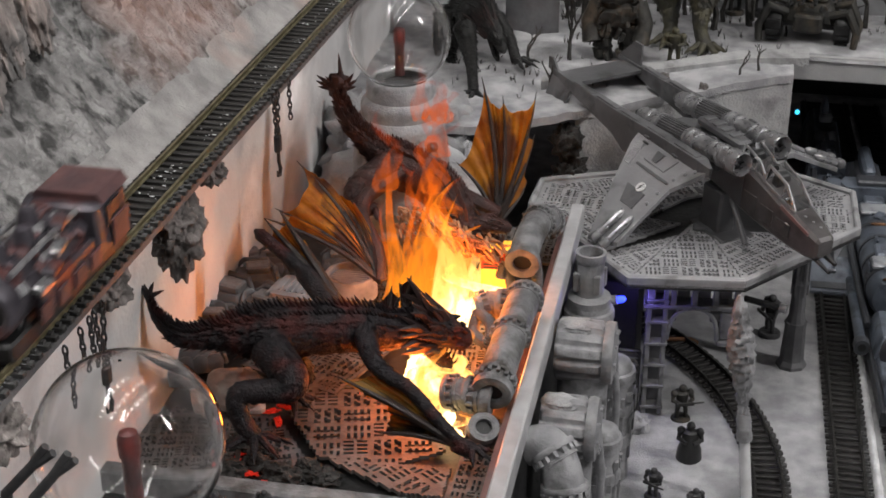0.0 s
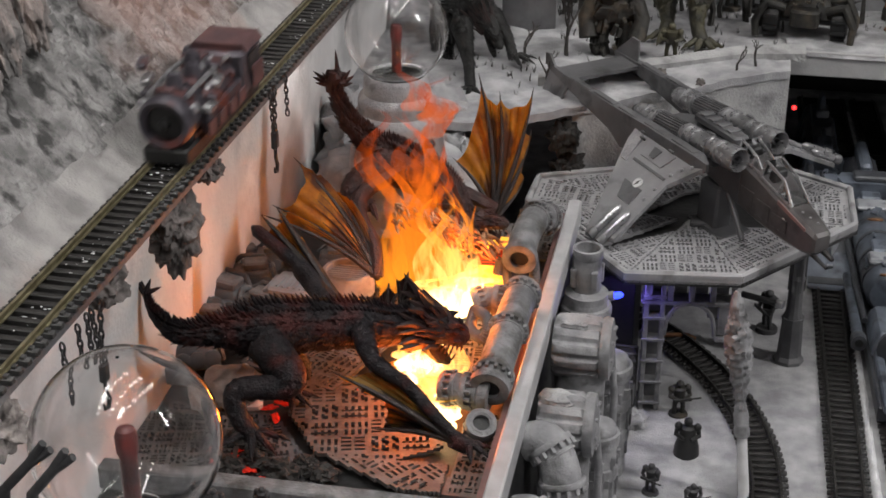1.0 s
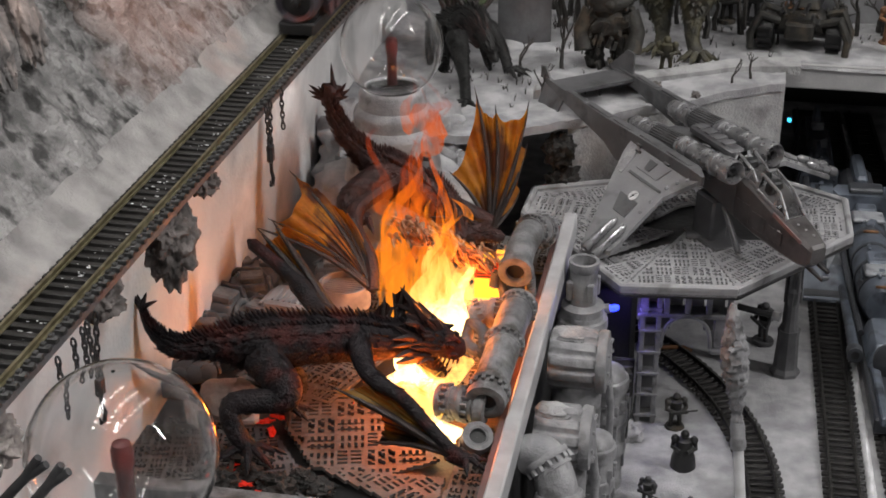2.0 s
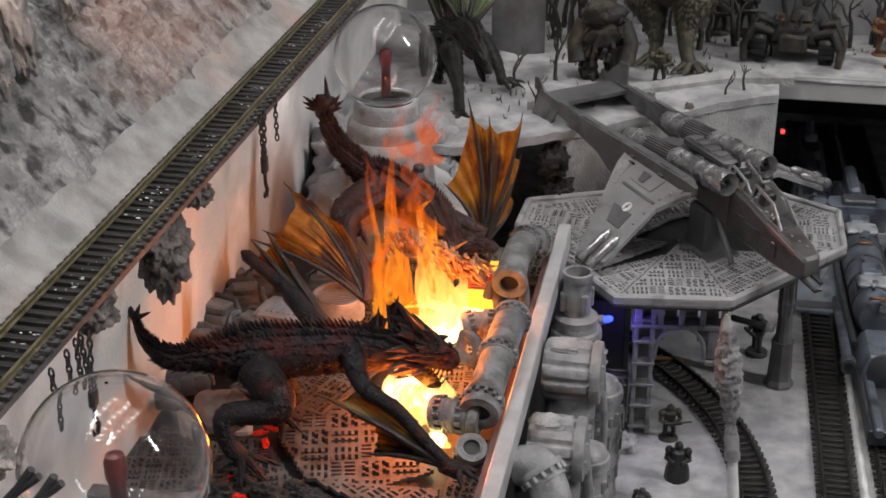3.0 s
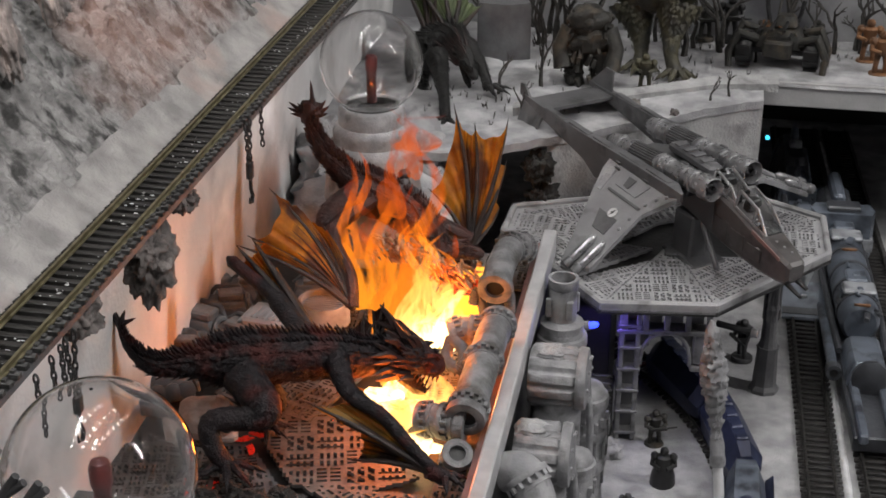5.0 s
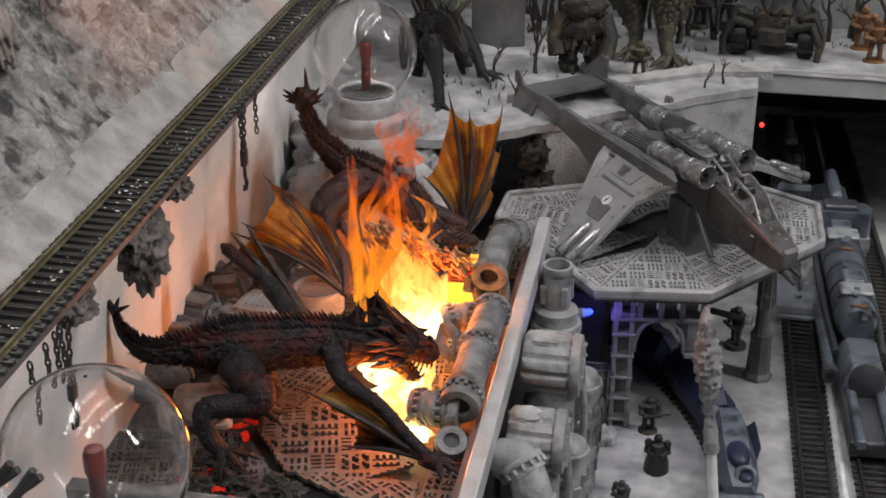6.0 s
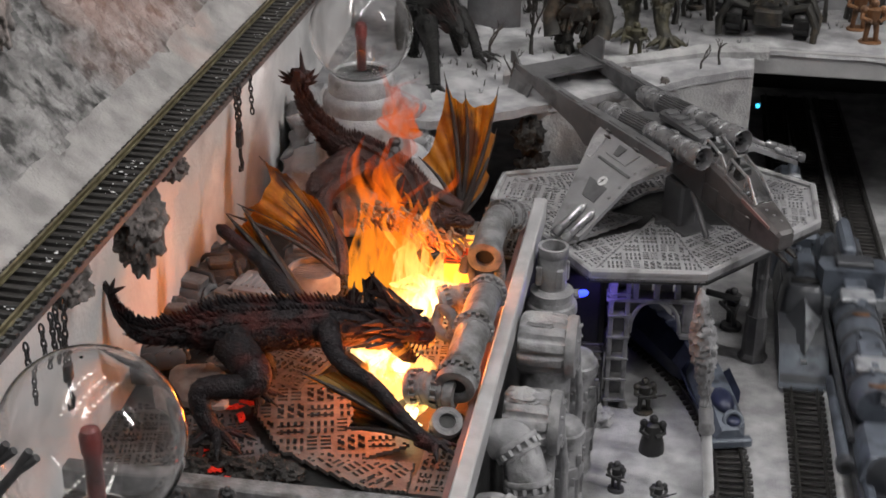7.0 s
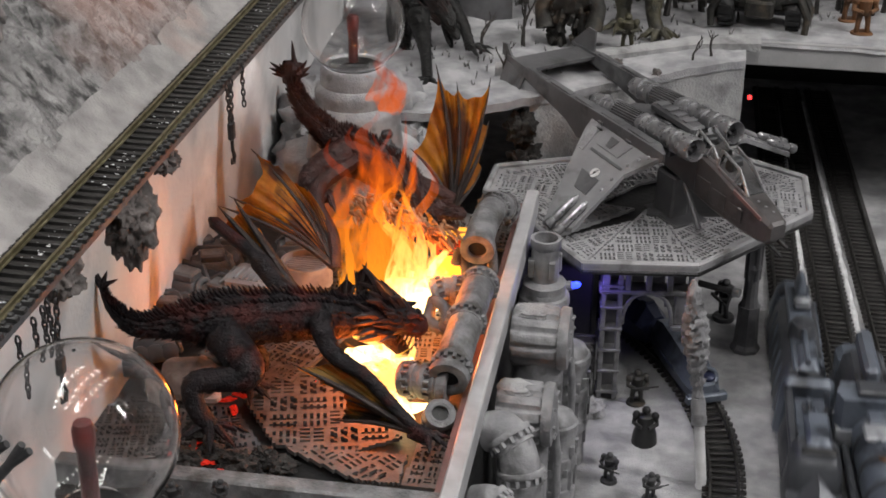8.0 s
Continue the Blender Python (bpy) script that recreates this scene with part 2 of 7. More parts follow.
def part(name, shape, material, parent=None, label="", smooth=40, at=None):
    ob = new(name, shape.mesh(name, material, smooth) if isinstance(shape, Shape) else shape)
    if parent:
        ob.parent = parent
    if at:
        ob.matrix_basis = at
    return tagged(ob, label)


def single(name, shape, material, label, category, group="", kind="", smooth=40, at=None):
    return tagged(part(name, shape, material, None, "", smooth, at), label, category, group, kind)


def fractal(x, y, z, s):
    p = Vector((x * s, y * s, z * s))
    return noise.noise(p) + 0.5 * noise.noise(p * 2.1) + 0.25 * noise.noise(p * 4.3) + 0.12 * noise.noise(p * 9)


def sheet(nx, ny, place, m=None):
    """A grid of points placed by place(u, v)."""
    s = Shape()
    vs = [place(i / nx, j / ny) for j in range(ny + 1) for i in range(nx + 1)]
    fs = [(j * (nx + 1) + i, j * (nx + 1) + i + 1, (j + 1) * (nx + 1) + i + 1, (j + 1) * (nx + 1) + i) for j in range(ny) for i in range(nx)]
    return s.add(vs, fs, m)


def lane_x(y):
    """The middle of the high track, which runs slightly aslant."""
    return -0.2258 + 0.01645 * (y - 0.7)


# ---------------------------------------------------------------- the room
def room():
    s = Shape().box(0, 0.5, -0.955, 6, 6, 0.05)
    single("floor", s, CONCRETE, "plain grey floor of the exhibition room", "floor", kind="structure")
    single("ceiling", Shape().box(0, 0.5, CEILING + 0.025, 6, 6, 0.05), WHITE, "plain white ceiling above the layout", "ceiling", kind="structure")
    for name, x, y, sx, sy in (("wall_west", -3.025, 0.5, 0.05, 6), ("wall_east", 3.025, 0.5, 0.05, 6), ("wall_south", 0, -2.525, 6.1, 0.05), ("wall_north", 0, 3.525, 6.1, 0.05)):
        single(name, Shape().box(x, y, 0.685, sx, sy, 3.23), BACKDROP, "grey painted room wall", "wall", kind="structure")


def ground():
    def place(u, v):
        x, y = -0.5 + 1.2 * u, 0.30 + 1.6 * v
        return x, y, 0.0016 * fractal(x, y, 0, 22) + 0.0006 * fractal(x, y, 3, 120)
    s = sheet(240, 320, place)
    single("ground", s, SNOW, "flat ground under trampled white scatter snow", "snow ground", kind="structure")
    single("table_skirt", Shape().box(0.1, 1.1, -0.535, 1.14, 1.54, 0.79), BOARD_DARK, "black cloth skirt round the layout table", "table skirt", kind="structure")
    single("baseboard", Shape().box(0.1, 1.1, -0.075, 1.2, 1.6, 0.13), BOARD_DARK, "dark timber carcass under the layout", "baseboard", kind="structure")


def upper_land():
    """The snowy plateau at the back with its deck over the tracks, and the sawn block in front of it."""
    top = 0.150

    s = Shape()
    nx, ny = 110, 60
    ax, ay, bx, by = -0.108, 0.982, 0.047, 1.095
    vs = []
    for j in range(ny + 1):
        for i in range(nx + 1):
            u, v = i / nx, j / ny
            fx = -0.42 + 0.467 * u
            fy = ay + (by - ay) * (fx - ax) / (bx - ax) if fx > ax else max(0.945, ay + 0.74 * (fx - ax)) + 0.003 * math.sin((fx - ax) * 90)
            fy += 0.0022 * fractal(fx, 0, 3, 60)
            y = fy - 0.0015 + (1.4515 - fy) * max(0, v - 1 / ny) * ny / (ny - 1)
            z = top + 0.0025 * fractal(fx, y, 1, 16) + 0.0012 * fractal(fx, y, 5, 90) - 0.006 * (v == 0)
            vs.append((fx, y, z))
    fs = [(j * (nx + 1) + i, j * (nx + 1) + i + 1, (j + 1) * (nx + 1) + i + 1, (j + 1) * (nx + 1) + i) for j in range(ny) for i in range(nx)]
    s.add(vs, fs)
    single("plateau", s, SNOW, "upper snow-covered plateau behind the landing pad", "snow ground", kind="structure")
    poly = [(ax + 0.006, ay + 0.006), (bx, by), (bx, 1.45), (ax + 0.006, 1.45)]
    b = Shape().prism(poly, 0.0, top - 0.003)
    single("retaining_wall", b, FOAM, "grey sawn foam block holding up the plateau", "retaining wall", kind="structure")
    d = Shape().box(0.30, 1.205, 0.141, 0.506, 0.140, 0.020, b=0.001)
    single("bridge_deck", d, CONCRETE, "grey deck slab spanning the tracks", "bridge", kind="structure")
    sn = sheet(60, 40, lambda u, v: (0.044 + 0.51 * u, 1.1335 + 0.14 * v, 0.1520 + 0.0012 * fractal(u * 0.5, v * 0.3, 2, 25) - 0.005 * (v == 0)))
    single("deck_snow", sn, SNOW, "white scatter snow on the deck slab", "snow ground", kind="structure")
    single("tunnel_roof", Shape().box(0.30, 1.37, 0.134, 0.506, 0.19, 0.010), BOARD_DARK, "black board over the hidden tracks", "board", kind="structure")
    single("tunnel_end", Shape().box(0.30, 1.47, 0.065, 0.506, 0.01, 0.13), BOARD_DARK, "black board at the end of the tunnel", "board", kind="structure")
    s = Shape()
    edge = [(0.058, 1.134), (0.012, 1.122), (-0.040, 1.088), (-0.085, 1.062), (-0.132, 1.034)]
    for (x0, y0), (x1, y1), w0, w1 in zip(edge, edge[1:], (0.016, 0.013, 0.010, 0.008), (0.013, 0.010, 0.008, 0.005)):
        s.loft([[(x0, y0, 0.1500), (x0, y0 - w0, 0.1480), (x0, y0 - w0, 0.1545), (x0, y0, 0.1570)], [(x1, y1, 0.1500), (x1, y1 - w1, 0.1480), (x1, y1 - w1, 0.1545), (x1, y1, 0.1570)]])
    single("path", s, FOAM, "narrow grey path along the plateau edge", "path", kind="structure")
    w = sheet(120, 40, lambda u, v: (-0.55 + 1.5 * u, 1.262 - 0.02 * math.sin(3 * u), 0.138 + 0.55 * v))
    single("backdrop", w, BACKDROP, "painted grey winter sky board behind the layout", "backdrop", kind="structure")


def cliff():
    """The rough cliff beside and above the high track, with its snowy foot."""
    def verge(u, v):
        y = 0.22 + 0.95 * u
        return lane_x(y) - 0.0125 - 0.0170 * v + 0.0010 * fractal(1, y, 0, 90), y, 0.2752 + 0.012 * v ** 1.4 + 0.0020 * fractal(v * 0.035, y, 0, 45) * v
    single("track_verge", sheet(420, 30, verge), VERGE, "smooth pinkish snow slope beside the high track", "snow ground", kind="structure")

    def place(u, v):
        y = 0.22 + 0.95 * u
        z = 0.2840 + 0.31 * v
        big = fractal(0, y * 1.2, z, 15)
        crag = fractal(3, y, z * 0.7, 60) + 0.7 * fractal(5, y, z, 170)
        run = max(0, noise.noise(Vector((y * 55, z * 7, 8)))) ** 0.7
        grow = min(1, 0.15 + v * 6)
        return lane_x(y) - 0.0275 - 0.045 * min(1, 5 * v) - 0.075 * v - (0.012 * big - 0.0050 * crag - 0.007 * run) * grow, y + 0.002 * grow * noise.noise(Vector((y * 60, z * 60, 2))), z
    single("cliff", sheet(620, 240, place), ROCK, "rough grey-white cliff with dark streaks above the track", "cliff", kind="structure")

    def under(u, v):
        y = 0.18 + 1.25 * u
        return -0.262 - 0.012 * (1 - v) + 0.0012 * fractal(2, y, 0.3 * v, 14) + 0.0004 * fractal(4, y, 0.3 * v, 60), y, -0.01 + 0.281 * v
    single("wall_west_lower", sheet(160, 50, under), PLASTER, "pinkish white plaster wall under the high track", "wall", kind="structure")
    s = Shape().box(0, 0, 0, 0.046, 1.25, 0.0044, b=0.0008)
    single("track_ledge", s, GREY_DARK, "narrow ledge that carries the high track", "ledge", kind="structure", at=pose(lane_x(0.8) - 0.0115, 0.80, 0.2712, 0, 0, -0.94))


# ---------------------------------------------------------------- railway tracks
def track_parts(base, n, gap, gauge=0.0165, length=0.026, place=None, metal=None):
    """Sleepers and two rails; place(s) gives the pose at s metres along the track."""
    sl = Shape().box(0, 0, 0.0012, length, 0.0030, 0.0024, b=0.0004)
    for sx in (-1, 1):
        sl.box(sx * (gauge / 2 + 0.0022), 0, 0.0029, 0.0016, 0.0022, 0.0010)
    me = sl.mesh("sleeper", SLEEPER)
    for i in range(n):
        part("sleeper", me, None, base, at=place(i * gap))
    for sx in (-1, 1):
        prof = ((-0.0011, 0.0024), (0.0011, 0.0024), (0.0011, 0.0029), (0.0004, 0.0033), (0.0004, 0.0040), (0.0006, 0.0044), (0.0006, 0.0050), (-0.0006, 0.0050), (-0.0006, 0.0044), (-0.0004, 0.0040), (-0.0004, 0.0033), (-0.0011, 0.0029))
        rings = []
        steps = max(2, n // 3)
        for k in range(steps + 1):
            m = place(k * (n - 1) * gap / steps)
            rings.append([m @ Vector((sx * gauge / 2 + a, 0, c)) for a, c in prof])
        part("rail", Shape().loft(rings), metal or RAIL, base, "tarnished dark rail" if metal else "worn brass-coloured rail")


def tracks():
    hi = thing("railway_track", "high single track with brass rails on the ledge", "railway track", "tracks")
    track_parts(hi, 150, 0.0062, place=lambda s: pose(lane_x(0.24 + s), 0.24 + s, 0.2735, 0, 0, -0.94))
    for x0, x1, label in ((0.0955, 0.083, "dark straight track in the snow beside the pad"), (0.1368, 0.1024, "dark second straight track beside a snow strip"), (0.1735, 0.1315, "outer dark straight track beside a snow strip"), (0.040, 0.030, "short dark track inside the tunnel")):
        low = thing("railway_track", label, "railway track", "tracks")
        y0 = 0.60 if x0 > 0.05 else 1.13
        track_parts(low, int((1.44 - y0) / 0.0066), 0.0066, place=lambda s, x0=x0, x1=x1, y0=y0: pose(x0 + (x1 - x0) * s / 0.84, y0 + s, 0.0012), metal=RAIL_DARK)
    cv = thing("railway_track", "dark curved track that runs under the pad", "railway track", "tracks")
    track_parts(cv, 84, 0.0064, place=curve_pose, metal=RAIL_DARK)
    for x0, x1 in ((0.1140, 0.0915), (0.1530, 0.1150)):
        def ridge(u, v, x0=x0, x1=x1):
            y = 0.60 + 0.80 * v
            side = 1 - abs(2 * u - 1) ** 2.5
            half = 0.0030 + 0.0009 * fractal(x0, y, 1, 60) + 0.014 * max(0, 0.78 - y) * (x0 < 0.13)
            return x0 + (x1 - x0) * v * 0.952 + (2 * u - 1) * half, y, 0.0005 + 0.0036 * side + 0.0008 * fractal(u, y, 4, 150) * side
        single("snow_strip", sheet(8, 260, ridge), SNOW_CLEAN, "clean white snow strip between two tracks", "snow", "snow strips", smooth=180)
    s, rnd = Shape(), random.Random(6)
    for _ in range(420):
        y = rnd.uniform(0.3, 1.0)
        if noise.noise(Vector((y * 30, 0, 3))) > -0.1:
            s.ball(lane_x(y) + rnd.gauss(0, 0.0030), y, 0.2757, rnd.uniform(0.0002, 0.0005), 5, sy=rnd.uniform(0.5, 1.0), sx=rnd.uniform(0.8, 2.6), sz=0.6)
    single("track_snow", s, WHITE, "white snow crumbs lying between the rails", "snow", kind="stuff")


def curve_pose(s):
    """The pose at s metres along the curved track: straight at first, then bending left."""
    if s < 0.16:
        return pose(0.045, 0.60 + s, 0.0012)
    a = (s - 0.16) / 0.27
    return pose(-0.225 + 0.27 * math.cos(a), 0.76 + 0.27 * math.sin(a), 0.0012, 0, 0, math.degrees(a))


# ---------------------------------------------------------------- the pit with the dragons
def slots(i, j, nx, ny):
    """Which cells of a grating plate are solid: a frame, and fields of slots in changing directions."""
    if i < 2 or j < 2 or i >= nx - 2 or j >= ny - 2:
        return True
    bi, bj = i // 9, j // 9
    a, b = i % 9, j % 9
    if a == 0 or b == 0:
        return True
    kind = (bi * 5 + bj * 3) % 4
    if kind == 0:
        return a % 2 == 1 or b in (4, 8)
    if kind == 1:
        return b % 2 == 1 or a in (4, 8)
    if kind == 2:
        return (a + b) % 4 == 0 or a % 3 == 0
    return a % 2 == 1 and b % 3 != 2 or b % 4 == 0


def cut_plate(base, poly, turn, z, pitch, material=None):
    """A slotted plate cut to a counter-clockwise outline, its slots turned by some degrees, with a raised border."""
    a = radians(turn)
    ca, sa = math.cos(a), math.sin(a)
    us, vs = [p * ca + q * sa for p, q in poly], [q * ca - p * sa for p, q in poly]
    u0, v0 = min(us), min(vs)
    nx, ny = int((max(us) - u0) / pitch) + 1, int((max(vs) - v0) / pitch) + 1

    def solid(i, j):
        u, v = u0 + (i + 0.5) * pitch, v0 + (j + 0.5) * pitch
        x, y = u * ca - v * sa, u * sa + v * ca
        if not inside(x, y, poly, 0.0004):
            return False
        return not inside(x, y, poly, 0.0024) or slots(i + 2, j + 3, 999, 999)
    part("grating_plate", Shape().cells(nx * pitch, ny * pitch, nx, ny, 0.0020, solid), material or GRATE, base, "broken slotted grating plate", smooth=0, at=pose(u0 * ca - v0 * sa, u0 * sa + v0 * ca, z - 0.0020, 0, 0, turn))


def pit():
    tray = thing("pit_tray", "grey tray with grating floor and a bright metal rim", "tray", kind="structure")
    part("tray_base", Shape().box(-0.182, 0.70, 0.060, 0.192, 0.335, 0.110, b=0.001), BLACK, tray)
    part("rim", Shape().box(-0.0855, 0.7025, 0.127, 0.008, 0.331, 0.016, b=0.0008), STEEL, tray, "bright metal edge strip")
    part("front_rim", Shape().box(-0.185, 0.5425, 0.125, 0.196, 0.010, 0.014, b=0.001), PIPE, tray)
    part("red_strip", Shape().box(-0.0915, 0.70, 0.125, 0.003, 0.31, 0.012), HULL_RED, tray, "dull red inner strip")
    for x, y, w, h, a in ((-0.205, 0.735, 0.085, 0.070, 4), (-0.135, 0.812, 0.045, 0.045, 0), (-0.240, 0.664, 0.060, 0.060, -20), (-0.150, 0.664, 0.050, 0.060, 6), (-0.262, 0.556, 0.052, 0.055, 12)):
        nx, ny = int(w / 0.0012), int(h / 0.0012)
        part("grating_plate", Shape().cells(w, h, nx, ny, 0.0016, lambda i, j, nx=nx, ny=ny: slots(i, j, nx, ny)), GRATE, tray, "slotted plastic grating plate", smooth=0, at=pose(x, y, 0.1170 + 0.0004 * (nx % 5), 0.6 * (ny % 3), -0.6 * (nx % 3), a))
    # broken floor plates before the fire
    cut_plate(tray, [(-0.203, 0.624), (-0.178, 0.5885), (-0.146, 0.5835), (-0.117, 0.606), (-0.163, 0.661), (-0.197, 0.664)], 14, 0.1195, 0.00165)
    cut_plate(tray, [(-0.174, 0.586), (-0.133, 0.5655), (-0.1125, 0.5655), (-0.1125, 0.590), (-0.1445, 0.588)], -38, 0.1205, 0.00155)
    cut_plate(tray, [(-0.1115, 0.5655), (-0.0935, 0.5655), (-0.0935, 0.640), (-0.1105, 0.640)], 0, 0.1200, 0.0012)
    cut_plate(tray, [(-0.262, 0.552), (-0.180, 0.552), (-0.170, 0.570), (-0.206, 0.621), (-0.262, 0.632)], 22, 0.1165, 0.0013, GREY_DARK)
    return tray


# ---------------------------------------------------------------- globes
def globe(name, x, y, z, r, foot, a0):
    g = thing(name, "clear glass globe with a red electrode on a frosted stepped base", "plasma globe", "globes", at=pose(x, y, z))
    k = 32
    outer = [(r * math.sin(a), -r * math.cos(a)) for a in [a0 + (math.pi - a0 - 0.02) * i / k for i in range(k + 1)]]
    inner = [((r - 0.0008) * math.sin(a), -(r - 0.0008) * math.cos(a)) for a in [a0 + (math.pi - a0 - 0.02) * i / k for i in range(k + 1)]]
    ball = part("bulb", Shape().lathe(outer + inner[::-1], 64, caps=False), GLASS, g, "clear glass bulb", smooth=60)
    ball.visible_shadow = False
    part("electrode", Shape().lathe([(0.0030, -r * 0.8 - (0.012 if a0 > 0.32 else 0.0)), (0.0030, -0.006), (0.0037, -0.004), (0.0038, 0.002), (0.0030, 0.0042), (0.001, 0.0050)], 16), ELECTRODE, g, "glowing red electrode rod")
    b = -r * math.cos(a0) - (0.016 if a0 > 0.32 else 0.0)
    w = 1.0 if a0 > 0.32 else 0.88
    part("cup", Shape().lathe([(0.0188 * w, b + 0.0015), (0.0150, b - 0.0045), (0.0002, b - 0.0045)], 40, caps=False), BLACK, g, "black inner cup")
    prof = [(0.0130, b - 0.006), (0.0180, b - 0.005), (0.0192, b + 0.003), (0.0205, b + 0.0035), (0.0228, b + 0.001), (0.0232, b - 0.008), (0.0262, b - 0.010), (0.0272, b - 0.013), (0.0272, b - 0.019), (0.0310, b - 0.022), (0.0318, b - 0.025), (0.0315, b - 0.034), (0.0340, foot + 0.004), (0.0345, foot)]
    part("base", Shape().lathe([(w * p, q) for p, q in prof], 48), TANK, g, "frosted grey stepped base")
    return g


def globes():
    globe("plasma_globe", -0.194, 0.846, 0.245, 0.031, -0.085, 0.30)
    globe("plasma_globe", -0.179, 0.384, 0.260, 0.031, -0.07, 0.36)
    m = Shape().ball(-0.200, 0.872, 0.128, 0.05, 36, sx=1.1, sy=0.85, sz=0.62, rough=0.22)
    single("snow_mound", m, SNOW, "snow mound under the far globe", "snow mound", kind="structure", smooth=180)
    p = Shape().box(-0.185, 0.37, 0.095, 0.09, 0.10, 0.19, b=0.003)
    single("globe_plinth", p, GREY, "grey plinth that carries the near globe", "plinth", kind="structure")


def twin_barrels():
    """Two dark forked guns standing on the plinth in front of the near globe."""
    for foot, low, fork, tips in (
            ((-0.2159, 0.3520, 0.1895), (-0.2059, 0.3520, 0.2595), (-0.1959, 0.3520, 0.2708), ((-0.1910, 0.3520, 0.2783), (-0.1887, 0.3520, 0.2762))),
            ((-0.2056, 0.3500, 0.1895), (-0.1956, 0.3500, 0.2606), (-0.1874, 0.3500, 0.2708), ((-0.1829, 0.3500, 0.2781), (-0.1807, 0.3500, 0.2760))),
    ):
        g = thing("twin_gun", "dark forked twin gun beside the near globe", "gun", "twin guns")
        part("stand", Shape().tube([foot, low, fork], [0.0026, 0.0019, 0.0017], 12), SHELL, g)
        part("base_plate", Shape().lathe([(0.008, 0), (0.008, 0.002), (0.006, 0.003)], 20), SHELL, g, at=pose(*foot))
        for tip in tips:
            part("barrel", Shape().tube([fork, Vector(fork).lerp(Vector(tip), 0.5), tip], [0.0017, 0.0016, 0.0013], 10), SHELL, g)


# ---------------------------------------------------------------- the landing pad
PAD = [(-0.074, 0.861), (-0.050, 0.829), (0.021, 0.838), (0.093, 0.928), (0.092, 0.987), (0.02, 1.03), (-0.123, 0.968), (-0.125, 0.925)]


# the dark well in the middle of the pad
WELL = [(-0.040, 0.902), (-0.016, 0.906), (0.020, 0.912), (0.042, 0.909), (0.060, 0.950), (0.034, 0.985), (-0.020, 0.960), (-0.044, 0.925)]


def inside(x, y, poly, gap):
    """Whether a point lies inside a counter-clockwise polygon, at least gap from its edges."""
    for (x1, y1), (x2, y2) in zip(poly, poly[1:] + poly[:1]):
        dx, dy = x2 - x1, y2 - y1
        if (dx * (y - y1) - dy * (x - x1)) / math.hypot(dx, dy) < gap:
            return False
    return True


def landing_pad():
    pad = thing("landing_pad", "grey octagonal landing pad of slotted plates with a raised edge", "landing pad")
    # black sheet: the dark seen through the slots is put into its colour
    part("deck", Shape().prism(PAD, 0.0985, 0.1015), BLACK, pad)
    cx, cy = -0.012, 0.928
    for i, (x, y) in enumerate(PAD):
        x2, y2 = PAD[(i + 1) % 8]
        L, a = math.hypot(x2 - x, y2 - y), math.atan2(y2 - y, x2 - x)
        part("edge_beam", Shape().box(L / 2, 0.002, 0.0, L + 0.001, 0.004, 0.0085, b=0.0012), GREY, pad, at=pose(x, y, 0.1030, 0, 0, math.degrees(a)))
        tri = [(x, y), (x2, y2), (cx, cy)]
        w, h = L, 0.13
        nx, ny = max(8, int(w / 0.00132)), int(h / 0.00132)
        ca, sa = math.cos(a), math.sin(a)

        def solid(p, q, x=x, y=y, ca=ca, sa=sa, tri=tri, nx=nx):
            u, v = (p + 0.5) * 0.00132, (q + 0.5) * 0.00132
            wx, wy = x + u * ca - v * sa, y + u * sa + v * ca
            if not inside(wx, wy, tri, 0.0005) or inside(wx, wy, WELL, 0):
                return False
            if inside(wx, wy, WELL, -0.0016):
                return True
            if not inside(wx, wy, tri, 0.0022) or q in (3, 4):
                return True
            return slots(p + 2, q + 3, 999, 999)
        part("grating_plate", Shape().cells(nx * 0.00132, ny * 0.00132, nx, ny, 0.0016, solid), GREY, pad, "slotted plastic grating plate", smooth=0, at=pose(x, y, 0.1026, 0, 0, math.degrees(a)))
    part("clamp_block", Shape().box(-0.0065, 0.9115, 0.1035, 0.016, 0.009, 0.006, b=0.0008), GREY_DARK, pad, "dark clamp block at the edge of the well")
    return pad


def under_pad():
    # black block added in place of the shade beneath pad and tanks
    single("shade_block", Shape().box(-0.064, 0.894, 0.044, 0.040, 0.072, 0.088, b=0.001), BOARD_DARK, "added black block standing in for the shade under the pad", "board", kind="structure")


def machine_housing():
    # dark machine, also added to cover snow that should lie in shade
    h = thing("machine_housing", "black ribbed machine housing doubling as shade between tanks and tower", "machine", at=pose(-0.0500, 0.838, 0))
    part("body", Shape().box(0, 0, 0.020, 0.018, 0.044, 0.040, b=0.002), CHAR_SHADE, h)
    for k in range(5):
        part("rib", Shape().box(0.0002, -0.018 + 0.009 * k, 0.020, 0.0200, 0.003, 0.042, b=0.0008), BLACK, h)
    part("fan_ring", Shape().torus(0.0060, 0.0012, 18, 6), GREY_DARK, h, at=pose(0.0095, -0.010, 0.022, 0, 90, 0))
    single("snowy_rock", Shape().ball(0, 0, 0, 0.009, 20, sz=0.8, rough=0.4, seed=91), SNOW, "small snow-dusted rock at the tower's foot", "rock", "snowy rocks", smooth=70, at=pose(-0.0390, 0.828, 0.003))


